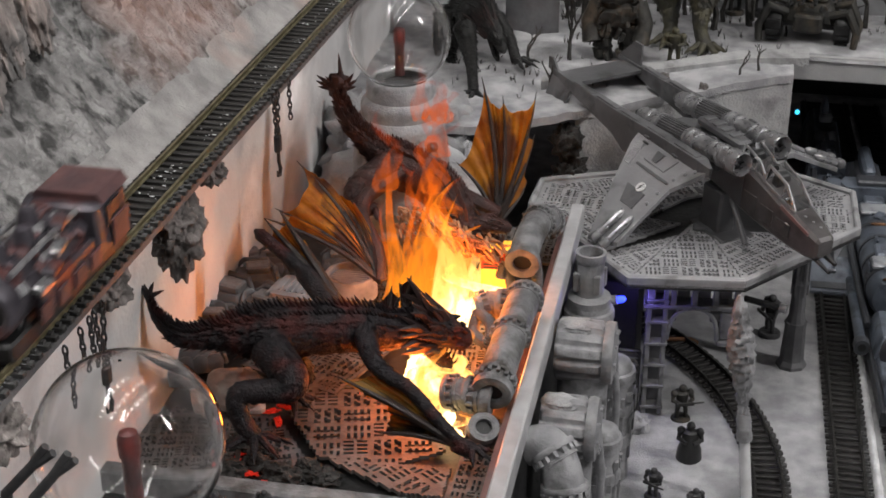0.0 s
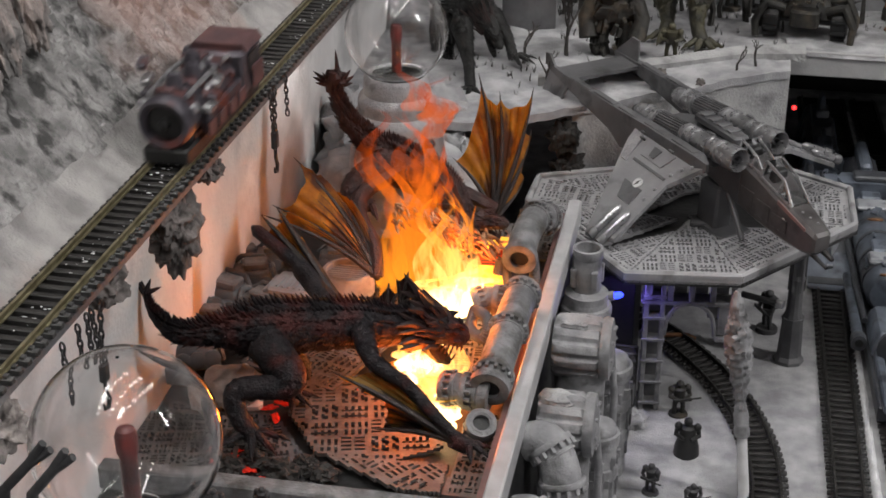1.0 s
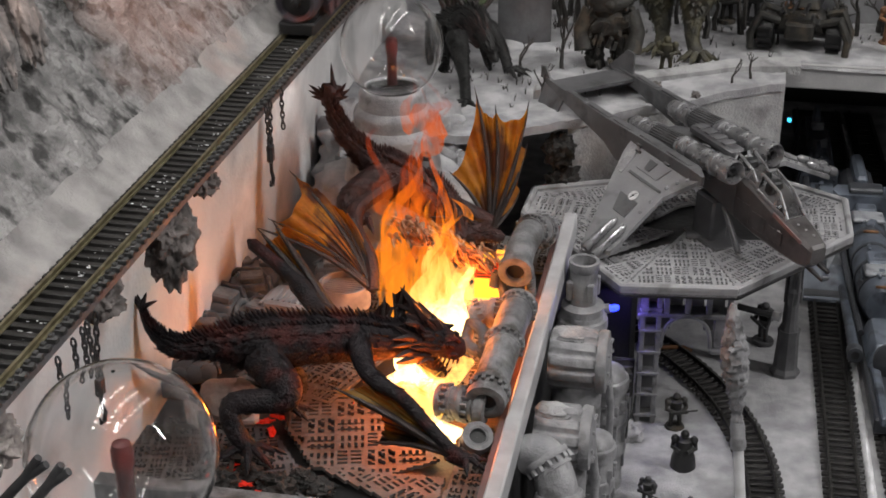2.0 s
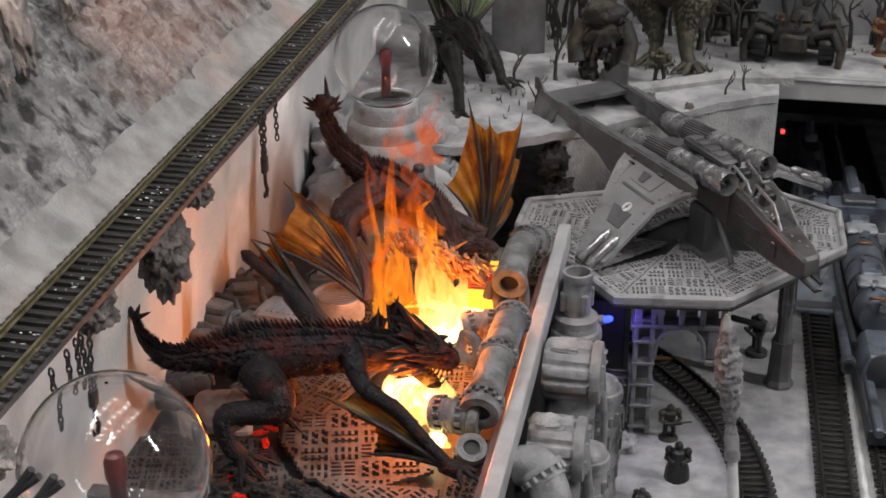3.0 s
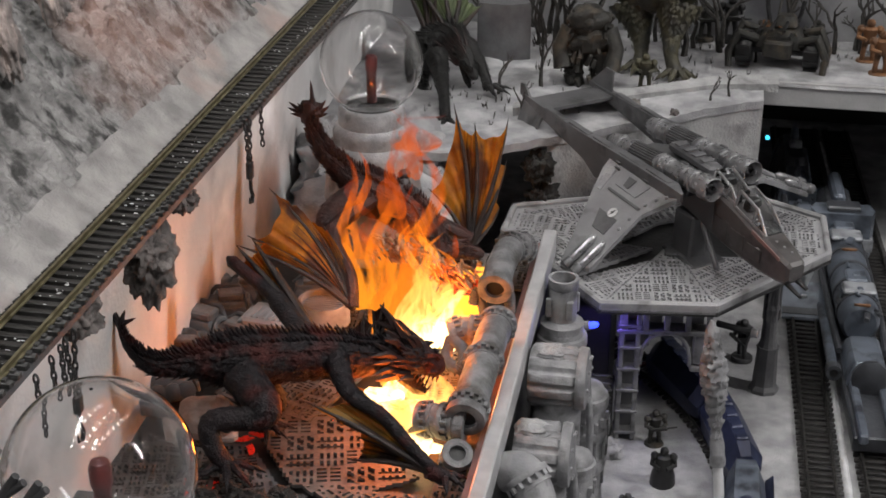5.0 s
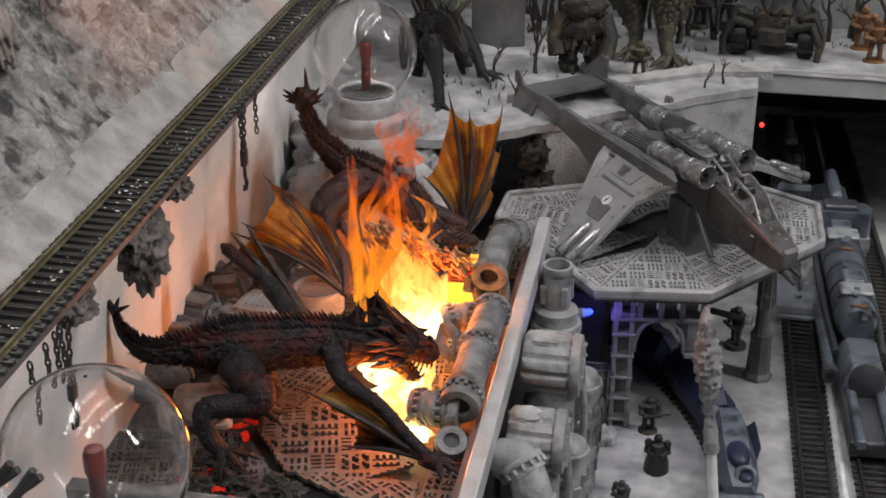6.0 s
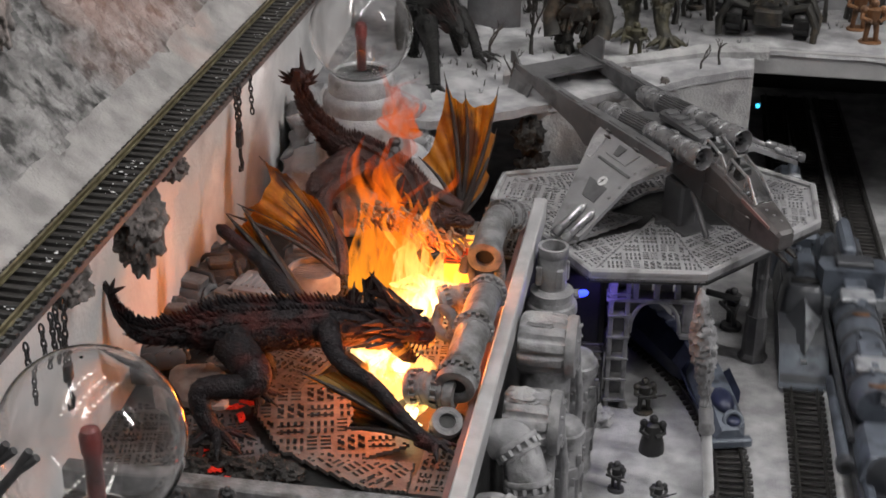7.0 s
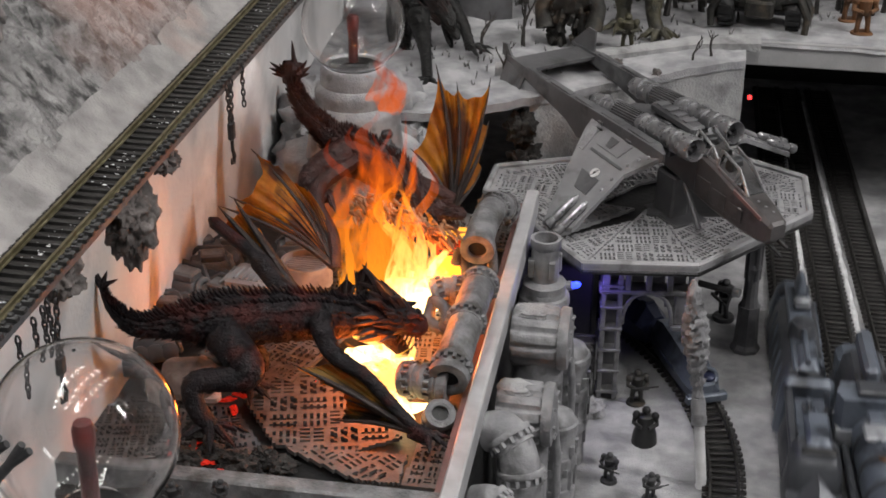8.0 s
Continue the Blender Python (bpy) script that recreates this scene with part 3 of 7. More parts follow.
def embers():
    hot = glow("ember_glow", (0.8, 0.03, 0.012), 0.14)
    for i, place in enumerate(((-0.2061, 0.5687, 0.1190), (-0.2169, 0.5776, 0.1190), (-0.1966, 0.5649, 0.1190), (-0.2057, 0.6151, 0.1190), (-0.2058, 0.6285, 0.1190), (-0.2116, 0.6230, 0.1190), (-0.2143, 0.5854, 0.1190), (-0.1719, 0.6518, 0.1190))):
        s = Shape().ball(0, 0, 0, 0.0017, 10, sx=2.2, sz=0.35, rough=1.3, seed=i)
        single("ember", s, hot, "red glowing ember between the pit plates", "ember", "embers", at=pose(*place, 0, 0, 40 * i))


def tower():
    t = thing("gothic_tower", "grey lattice tower with a pointed arch under the pad", "tower", at=pose(-0.036, 0.846, 0, 0, 0, 6))
    for x in (0.0, 0.0100):
        for y in (0.0, 0.009):
            part("post", Shape().box(x, y, 0.0495, 0.0030, 0.0030, 0.098, b=0.0004), TOWER, t)
    for k in range(6):
        part("rung", Shape().box(0.005, 0.0045, 0.006 + 0.0155 * k, 0.0146, 0.0132, 0.0022, b=0.0004), TOWER, t)
        part("panel", Shape().box(0.005, 0.0065, 0.0135 + 0.0155 * k, 0.0080, 0.003, 0.0115), GREY_DARK, t)
    part("frieze", Shape().box(0.0275, 0.0045, 0.0965, 0.062, 0.013, 0.003, b=0.0005), TOWER, t)
    part("frieze", Shape().box(0.0275, 0.0045, 0.0795, 0.062, 0.013, 0.003, b=0.0005), TOWER, t)
    for k in range(5):
        part("mullion", Shape().box(0.0015 + 0.0130 * k, 0.0, 0.088, 0.0036, 0.003, 0.016, b=0.0004), TOWER, t)
        if k < 4:
            part("gable", Shape().box(0.008 + 0.0130 * k, 0.007, 0.088, 0.0075, 0.002, 0.010), GREY_DARK, t)
    for sx in (-1, 1):
        path = [(0.0275 + sx * (0.0155 - 0.0155 * (k / 8) ** 2.2), 0.0, 0.056 + 0.0225 * math.sin(k / 8 * math.pi / 2)) for k in range(9)]
        part("arch_rib", Shape().tube(path, 0.0014, 6), TOWER, t)
        part("spandrel", Shape().box(0.0275 + sx * 0.0135, 0.003, 0.0735, 0.006, 0.003, 0.010), GREY_DARK, t)
    part("half_pier", Shape().box(0.0500, 0.0045, 0.068, 0.012, 0.011, 0.022, b=0.001), TOWER, t)
    part("half_pier_foot", Shape().box(0.0500, 0.0045, 0.0545, 0.014, 0.013, 0.004, b=0.001), TOWER, t)


def column():
    c = thing("column", "dark fluted column with a flared foot behind the pad", "column", at=pose(0.0585, 0.926, 0) @ Matrix.Diagonal((0.78, 0.78, 1, 1)))
    part("shaft", Shape().lathe([(0.0085, 0.035), (0.0066, 0.040), (0.0060, 0.060), (0.0074, 0.064), (0.0060, 0.067), (0.0056, 0.094), (0.0080, 0.098)], 12), GREY_DARK, c, smooth=20)
    part("foot", Shape().lathe([(0.0130, 0.0), (0.0130, 0.003), (0.0105, 0.006), (0.0090, 0.030), (0.0098, 0.035)], 8), GREY_DARK, c, smooth=20)
    for k in range(6):
        a = math.tau * k / 6
        part("flute", Shape().box(0.0062 * math.cos(a), 0.0062 * math.sin(a), 0.075, 0.002, 0.002, 0.040), GREY_DARK, c)


def mast():
    m = thing("snowy_mast", "pale mast thickly crusted with white snow and ice", "mast", at=pose(0.0320, 0.760, 0, 0, -6.5, 0))
    part("pole", Shape().lathe([(0.0042, 0.0), (0.0032, 0.002), (0.0030, 0.046)], 16), WHITE, m)
    part("cap", Shape().lathe([(0.0046, 0.044), (0.0048, 0.048), (0.0042, 0.050), (0.0044, 0.058), (0.0036, 0.062)], 14), TANK, m)
    rings = []
    for k in range(64):
        h = k / 63
        wide = 0.0027 + 0.0046 * math.exp(-((h - 0.58) / 0.26) ** 2) + 0.0006 * math.sin(60 * h) * (h < 0.4)
        wide *= 1 - 0.7 * max(0, (h - 0.93) / 0.07)
        rings.append([(wide * (1 + 0.46 * fractal(4 * math.cos(math.tau * i / 28), 4 * math.sin(math.tau * i / 28), 34 * h, 1.0)) * math.cos(math.tau * i / 28), wide * (1 + 0.46 * fractal(4 * math.cos(math.tau * i / 28), 4 * math.sin(math.tau * i / 28), 34 * h, 1.0)) * math.sin(math.tau * i / 28), 0.052 + 0.086 * h) for i in range(28)])
    s = Shape().loft(rings)
    part("ice_crust", s, TANK, m, "lumpy white snow crust", smooth=60)


def chain(base, path, r=0.0011):
    """Oval links threaded along a path."""
    pts = [Vector(p) for p in path]
    total = sum((b - a).length for a, b in zip(pts, pts[1:]))
    n = max(2, int(total / (r * 2.5)))
    link = Shape()
    ring = [(r * 0.8 * math.cos(math.tau * k / 12), 0, r * 1.9 * math.sin(math.tau * k / 12)) for k in range(13)]
    me = link.tube(ring, r * 0.42, 5).mesh("link", IRON)
    for i in range(n):
        d = (i + 0.5) / n * total
        for a, b in zip(pts, pts[1:]):
            L = (b - a).length
            if d <= L:
                break
            d -= L
        p, way = a + (b - a) * min(1, d / L), (b - a).normalized()
        q = way.to_track_quat("Z", "Y").to_matrix().to_4x4() @ pose(0, 0, 0, 0, 0, 90 * (i % 2))
        part("link", me, None, base, at=Matrix.Translation(p) @ q)


def hoists():
    X = -0.2140
    for y0, deep, spread in ((0.6640, 0.015, 0.007), (0.4460, 0.016, 0.008)):
        h = thing("chain_hoist", "dark iron chains with a pulley hook under the ledge", "chain hoist", "hoists")
        chain(h, [(X, y0 - spread / 2, 0.2730), (X, y0 - 0.001, 0.268 - deep)])
        chain(h, [(X, y0 + spread / 2, 0.2730), (X, y0 + 0.001, 0.268 - deep)])
        part("pulley_block", Shape().box(X, y0, 0.268 - deep - 0.005, 0.003, 0.0055, 0.010, b=0.001), IRON, h)
        part("hook", Shape().tube([(X, y0, 0.258 - deep), (X, y0, 0.253 - deep), (X, y0 + 0.0022, 0.249 - deep), (X, y0 + 0.0008, 0.2455 - deep), (X, y0 - 0.0022, 0.2465 - deep), (X, y0 - 0.0030, 0.2495 - deep)], [0.0009, 0.0010, 0.0011, 0.0010, 0.0008, 0.0003], 6), IRON, h)
    for y0, deep in ((0.6860, 0.016), (0.4170, 0.019), (0.4300, 0.010), (0.4380, 0.012)):
        h = thing("hanging_chain", "loose dark iron chain under the ledge", "chain", "hoists")
        chain(h, [(X, y0, 0.2730), (X, y0 + 0.001, 0.268 - deep)])


def hanging_rocks():
    for i, (y, z, ry, rz, thick) in enumerate(((0.552, 0.250, 0.012, 0.016, 0.009), (0.545, 0.259, 0.012, 0.008, 0.008), (0.597, 0.2605, 0.009, 0.006, 0.006), (0.478, 0.262, 0.011, 0.007, 0.007), (0.385, 0.258, 0.010, 0.009, 0.007))):
        s = Shape()
        s.ball(0, 0, 0, 1, 40, sx=thick, sy=ry, sz=rz, rough=0.5, seed=3.7 * i)
        single("hanging_rock", s, ROCK_DARK, "jagged brown-grey rock hanging under the track ledge", "rock", "hanging rocks", smooth=60, at=pose(-0.2240, y, z))


def cliff_pillars():
    for i, (place, w, h) in enumerate((((-0.291, 0.5420, 0.352), 0.010, 0.034), ((-0.290, 0.5220, 0.330), 0.012, 0.020), ((-0.289, 0.5700, 0.345), 0.009, 0.022), ((-0.291, 0.6250, 0.346), 0.008, 0.016))):
        s = Shape().ball(0, 0, 0, 1, 44, sx=0.007, sy=w, sz=h, rough=0.35, seed=11 + 6 * i)
        single("cliff_pillar", s, PILLAR, "dark weathered rock pillar in the cliff face", "rock", "cliff pillars", smooth=70, at=pose(*place, 0, -14, 0))


PILLAR = mat("dark_cliff_rock", (0.30, 0.285, 0.278), (0.15, 0.145, 0.142), 70, 0.9, bump=0.6, fine=500, stain=(0.60, 0.50, 0.46), stain_scale=80, depth=0.002, tint=(0.44, 0.26, 0.20), streak=0.2, edge=(0.52, 0.62))


# ---------------------------------------------------------------- dragons
DRAGON = mat("dark_dragon_hide", (0.020, 0.015, 0.017), (0.008, 0.007, 0.009), 160, 0.55, bump=0.7, fine=900, spec=0.3, stain=(0.060, 0.013, 0.011), stain_scale=60)
DRAGON_RED = mat("red_dragon_hide", (0.052, 0.015, 0.011), (0.018, 0.007, 0.006), 130, 0.5, bump=0.7, fine=900, stain=(0.04, 0.02, 0.02), stain_scale=70)
DRAGON_BLACK = mat("black_dragon_hide", (0.012, 0.0125, 0.012), (0.006, 0.006, 0.006), 130, 0.5, bump=0.7, fine=900)
MEMBRANE = mat("orange_membrane", (0.72, 0.31, 0.022), (0.42, 0.13, 0.012), 90, 0.5, bump=0.5, fine=500, stain=(0.12, 0.04, 0.015), stain_scale=70, streak=0.35, edge=(0.50, 0.62))
MEMBRANE_OLIVE = mat("olive_membrane", (0.36, 0.20, 0.03), (0.14, 0.085, 0.02), 70, 0.55, bump=0.4, fine=500, stain=(0.03, 0.02, 0.015), stain_scale=50)
MEMBRANE_GREEN = mat("green_membrane", (0.07, 0.095, 0.035), (0.03, 0.04, 0.018), 60, 0.6, bump=0.3)
for thin in (MEMBRANE, MEMBRANE_OLIVE):
    nt = thin.node_tree
    tl, mx = nt.nodes.new("ShaderNodeBsdfTranslucent"), nt.nodes.new("ShaderNodeMixShader")
    pb = nt.nodes["Principled BSDF"]
    nt.links.new(pb.inputs["Base Color"].links[0].from_socket, tl.inputs[0])
    mx.inputs[0].default_value = 0.55
    nt.links.new(pb.outputs[0], mx.inputs[1])
    nt.links.new(tl.outputs[0], mx.inputs[2])
    nt.links.new(mx.outputs[0], nt.nodes["Material Output"].inputs[0])
# pale orange horn: the fire's light is put into the colour
HORN_FIRELIT = mat("firelit_horn", (0.46, 0.26, 0.14), (0.16, 0.08, 0.045), 160, 0.5, bump=0.4)
WING_BONE = mat("wing_bone", (0.036, 0.023, 0.019), (0.014, 0.010, 0.009), 120, 0.5, bump=0.5, fine=700)
HORN = mat("horn", (0.034, 0.018, 0.016), (0.014, 0.009, 0.009), 120, 0.45, bump=0.3)
BONE = mat("bleached_bone", (0.42, 0.36, 0.33), (0.28, 0.22, 0.20), 120, 0.7, bump=0.4)
SHELL = mat("dark_armour", (0.055, 0.055, 0.058), (0.03, 0.03, 0.032), 120, 0.5, bump=0.4)


def spline(pts, n=6):
    """A smooth path through points (of any number of values)."""
    out = []
    P = [np.array(p, float) for p in pts]
    for i in range(len(P) - 1):
        a, b, c, d = P[max(i - 1, 0)], P[i], P[i + 1], P[min(i + 2, len(P) - 1)]
        for k in range(n):
            t = k / n
            out.append(0.5 * (2 * b + (c - a) * t + (2 * a - 5 * b + 4 * c - d) * t * t + (3 * b - a - 3 * c + d) * t ** 3))
    out.append(P[-1])
    return out


def spike(s, base, tip, r, n=5, bend=None):
    b, t = Vector(base), Vector(tip)
    mid = (b + t) / 2 + (Vector(bend) if bend else Vector())
    s.tube([b, b.lerp(mid, 0.6), mid, mid.lerp(t, 0.6), t], [r, r * 0.85, r * 0.65, r * 0.38, r * 0.05], n)


def body_shape(spine, seed, scale_size=0.0030, ridge=0.0048):
    """A scaly tube along (x, y, z, r) points with a ridge of spikes."""
    rnd = random.Random(seed)
    pts = spline(spine, 10)
    s = Shape()
    s.tube([p[:3] for p in pts], [max(0.0004, p[3]) * (1 + 0.05 * math.sin(1.7 * i)) for i, p in enumerate(pts)], 18)
    up = Vector((0, 0, 1))
    for i in range(1, len(pts) - 1):
        p, r = Vector(pts[i][:3]), float(pts[i][3])
        d = (Vector(pts[i + 1][:3]) - Vector(pts[i - 1][:3])).normalized()
        w = (up - up.dot(d) * d).normalized()
        side = d.cross(w)
        for row, lean, size in ((0, 0, 1.0), (1, 0.45, 0.75), (1, -0.45, 0.75), (2, 0.9, 0.5), (2, -0.9, 0.5)):
            o = (w * math.cos(lean) + side * math.sin(lean))
            k = ridge * size * min(1, r / 0.006 + 0.25) * rnd.uniform(0.7, 1.2)
            spike(s, p + o * r * 0.9, p + o * (r + k) - d * k * 0.9, k * 0.30, 4)
        if r > 0.0035:
            for _ in range(int(42 * r / 0.012)):
                a = rnd.uniform(-2.7, 2.7)
                o = w * math.cos(a) + side * math.sin(a)
                q = p + d * rnd.uniform(-0.5, 0.5) * 0.006
                k = scale_size * rnd.uniform(0.7, 1.2)
                b = q + o * r * 0.97
                t1 = o.cross(d) * k * 0.5
                s.add([b + d * k * 0.7, b + t1 + o * k * 0.1, b - d * k * 0.9 + o * k * 0.55, b - t1 + o * k * 0.1], [(0, 1, 2), (0, 2, 3), (0, 3, 1), (1, 3, 2)])
    return s


def dragon_head(base, neck, snout, size, seed, open_jaw=0.45, material=None):
    """Skull, jaw, teeth, brow and swept horns from the neck's end to the snout."""
    rnd = random.Random(seed)
    a, b = Vector(neck), Vector(snout)
    d = (b - a).normalized()
    w = (Vector((0, 0, 1)) - d.z * d).normalized()
    side = d.cross(w)
    L = (b - a).length
    at = lambda x, y, z: a + d * x * L + side * y * size + w * z * size
    s = Shape()
    s.tube([at(-0.2, 0, 0), at(0.15, 0, 0.1), at(0.42, 0, 0.12), at(0.62, 0, 0.0), at(0.9, 0, -0.05), at(1.0, 0, -0.1)], [size * k for k in (0.8, 1.0, 0.85, 0.6, 0.5, 0.2)], 14, flat=0.85)
    low = -open_jaw
    jaw = Shape().tube([at(0.1, 0, -0.4), at(0.4, 0, -0.55 + low * 0.6), at(0.7, 0, -0.5 + low * 1.3), at(0.88, 0, -0.4 + low * 1.7)], [size * k for k in (0.5, 0.42, 0.36, 0.15)], 10, flat=0.6)
    horns = []
    for sy in (-1, 1):
        spike(s, at(0.5, sy * 0.45, 0.5), at(0.72, sy * 0.6, 0.75), size * 0.22)
        for k in range(8):
            y0, z0 = sy * (0.28 + 0.10 * k), 0.85 - 0.21 * k
            away = lambda c: c * rnd.uniform(0.9, 1.45)
            horns.append((at(0.10 + 0.05 * rnd.random(), y0 * 0.8, z0), at(-0.28 - 0.30 * rnd.random(), away(y0 * 1.45), away(z0 * 1.3) + 0.25 * rnd.random()), size * rnd.uniform(0.18, 0.30), w * size * rnd.uniform(-0.1, 0.25)))
            horns.append((at(0.34 + 0.08 * rnd.random(), y0 * 0.8, z0 * 0.9), at(0.10 - 0.22 * rnd.random(), away(y0 * 1.3), away(z0 * 1.15) + 0.25 * rnd.random()), size * rnd.uniform(0.13, 0.22), w * size * rnd.uniform(-0.1, 0.2)))
        for k in range(6):
            x = 0.5 + 0.08 * k
            spike(s, at(x, sy * 0.38, -0.3), at(x + 0.02, sy * 0.4, -0.62), size * 0.07, 4)
            spike(jaw, at(x - 0.05, sy * 0.28, -0.35 + low * (x - 0.1) * 1.6), at(x - 0.03, sy * 0.3, low * (x - 0.1) * 1.6), size * 0.06, 4)
    for k in range(5):
        horns.append((at(0.3 + 0.12 * k, 0, 0.6 - 0.1 * k), at(0.2 + 0.12 * k, 0, 1.05 - 0.14 * k), size * 0.14, None))
    for k in range(70):
        g, x = rnd.uniform(-2.2, 2.2), rnd.uniform(0.0, 0.85)
        rr = 0.95 - 0.55 * x
        spike(s, at(x, rr * math.sin(g) * 0.9, 0.1 + rr * math.cos(g) * 0.9), at(x - 0.10, rr * math.sin(g) * 1.25, 0.1 + rr * math.cos(g) * 1.25), size * 0.12, 4)
    head = part("head", s, material or DRAGON, base, "horned scaly head", smooth=50)
    part("lower_jaw", jaw, material or DRAGON, head)
    for p, q, r, bend in horns:
        h = Shape()
        spike(h, p, q, r, 5, bend)
        part("horn", h, HORN, head)


def limb(s, pts, toes, toe_len, r_toe):
    """A leg through (x, y, z, r) points, with clawed toes at its end."""
    path = spline(pts, 6)
    s.tube([p[:3] for p in path], [p[3] for p in path], 12)
    rnd = random.Random(len(s.v))
    for p, q in zip(path, path[1:]):
        c, r, d = Vector(p[:3]), float(p[3]), (Vector(q[:3]) - Vector(p[:3])).normalized()
        u = d.orthogonal().normalized()
        w = d.cross(u)
        for _ in range(int(3200 * r)):
            g = rnd.uniform(0, math.tau)
            o = u * math.cos(g) + w * math.sin(g)
            k = (0.0016 + 0.06 * r) * rnd.uniform(0.7, 1.2)
            f = c.lerp(Vector(q[:3]), rnd.random()) + o * r * 0.95
            t1 = o.cross(d) * k * 0.55
            s.add([f - d * k * 0.7, f + t1 + o * k * 0.1, f + d * k * 0.9 + o * k * 0.4, f - t1 + o * k * 0.1], [(0, 1, 2), (0, 2, 3), (0, 3, 1), (1, 3, 2)])
    e = Vector(path[-1][:3])
    for dx, dy in toes:
        v = Vector((dx, dy, 0)).normalized()
        s.tube([e, e + v * toe_len * 0.5 + Vector((0, 0, r_toe * 0.8)), e + v * toe_len + Vector((0, 0, -r_toe * 0.5))], [r_toe * 1.3, r_toe, r_toe * 0.7], 7)
        spike(s, e + v * toe_len, e + v * (toe_len * 1.45) - Vector((0, 0, r_toe * 1.4)), r_toe * 0.6)


def wing(base, name, root, tips, mem, arm=None, sag=0.12, r=0.0016, bend=(0, 0, 0)):
    """Bony fingers from the root to the tips, with a folded membrane between them."""
    w = part(name, Shape().ball(*root, r * 1.5, 6), WING_BONE, base)
    R = Vector(root)
    B = Vector(bend)
    curve = lambda T, t: R.lerp(Vector(T), t) + B * math.sin(math.pi * t)
    for T in tips:
        s = Shape()
        s.tube([curve(T, k / 8) for k in range(9)], [r * 1.5, r * 1.35, r * 1.2, r * 1.15, r * 1.05, r * 0.9, r * 0.75, r * 0.55, r * 0.1], 7)
        part("finger", s, WING_BONE, w)
    for i, (A, Bt) in enumerate(zip(tips, tips[1:])):
        n, m = 14, 10
        rows = []
        nrm = (Vector(A) - R).cross(Vector(Bt) - R).normalized()
        for side in (1, -1):
            grid = []
            for a in range(n + 1):
                u = a / n
                end = 0.94 - sag * math.sin(math.pi * u) ** 0.8 - 0.02 * math.sin(9 * u)
                for c in range(m + 1):
                    t = 0.04 + (end - 0.04) * c / m
                    p = curve(A, t).lerp(curve(Bt, t), u)
                    p = p + nrm * (0.05 * (Vector(A) - R).length * t * math.sin(math.pi * u) + 0.0012 * math.sin(u * 22 + i) * t + 0.0005 * noise.noise(p * 150)) + nrm * side * 0.0003
                    grid.append(p)
            rows.append(grid)
        s = Shape()
        q = [(a * (m + 1) + c, a * (m + 1) + c + 1, (a + 1) * (m + 1) + c + 1, (a + 1) * (m + 1) + c) for a in range(n) for c in range(m)]
        s.add(rows[0], q)
        s.add(rows[1], [tuple(reversed(f)) for f in q])
        part("membrane", s, mem, w, smooth=70)
        v = Shape()
        for u in (0.22, 0.42, 0.62, 0.82):
            v.tube([curve(A, t).lerp(curve(Bt, t), u) + nrm * (0.05 * (Vector(A) - R).length * t * math.sin(math.pi * u) + 0.0006) for t in (0.15, 0.3, 0.45, 0.6, 0.72)], [r * 0.34, r * 0.30, r * 0.26, r * 0.2, r * 0.08], 5)
        part("vein", v, WING_BONE, w)
    return w


def tail_spade(s, at, ways, r):
    for v in ways:
        spike(s, at, Vector(at) + Vector(v), r, 6)


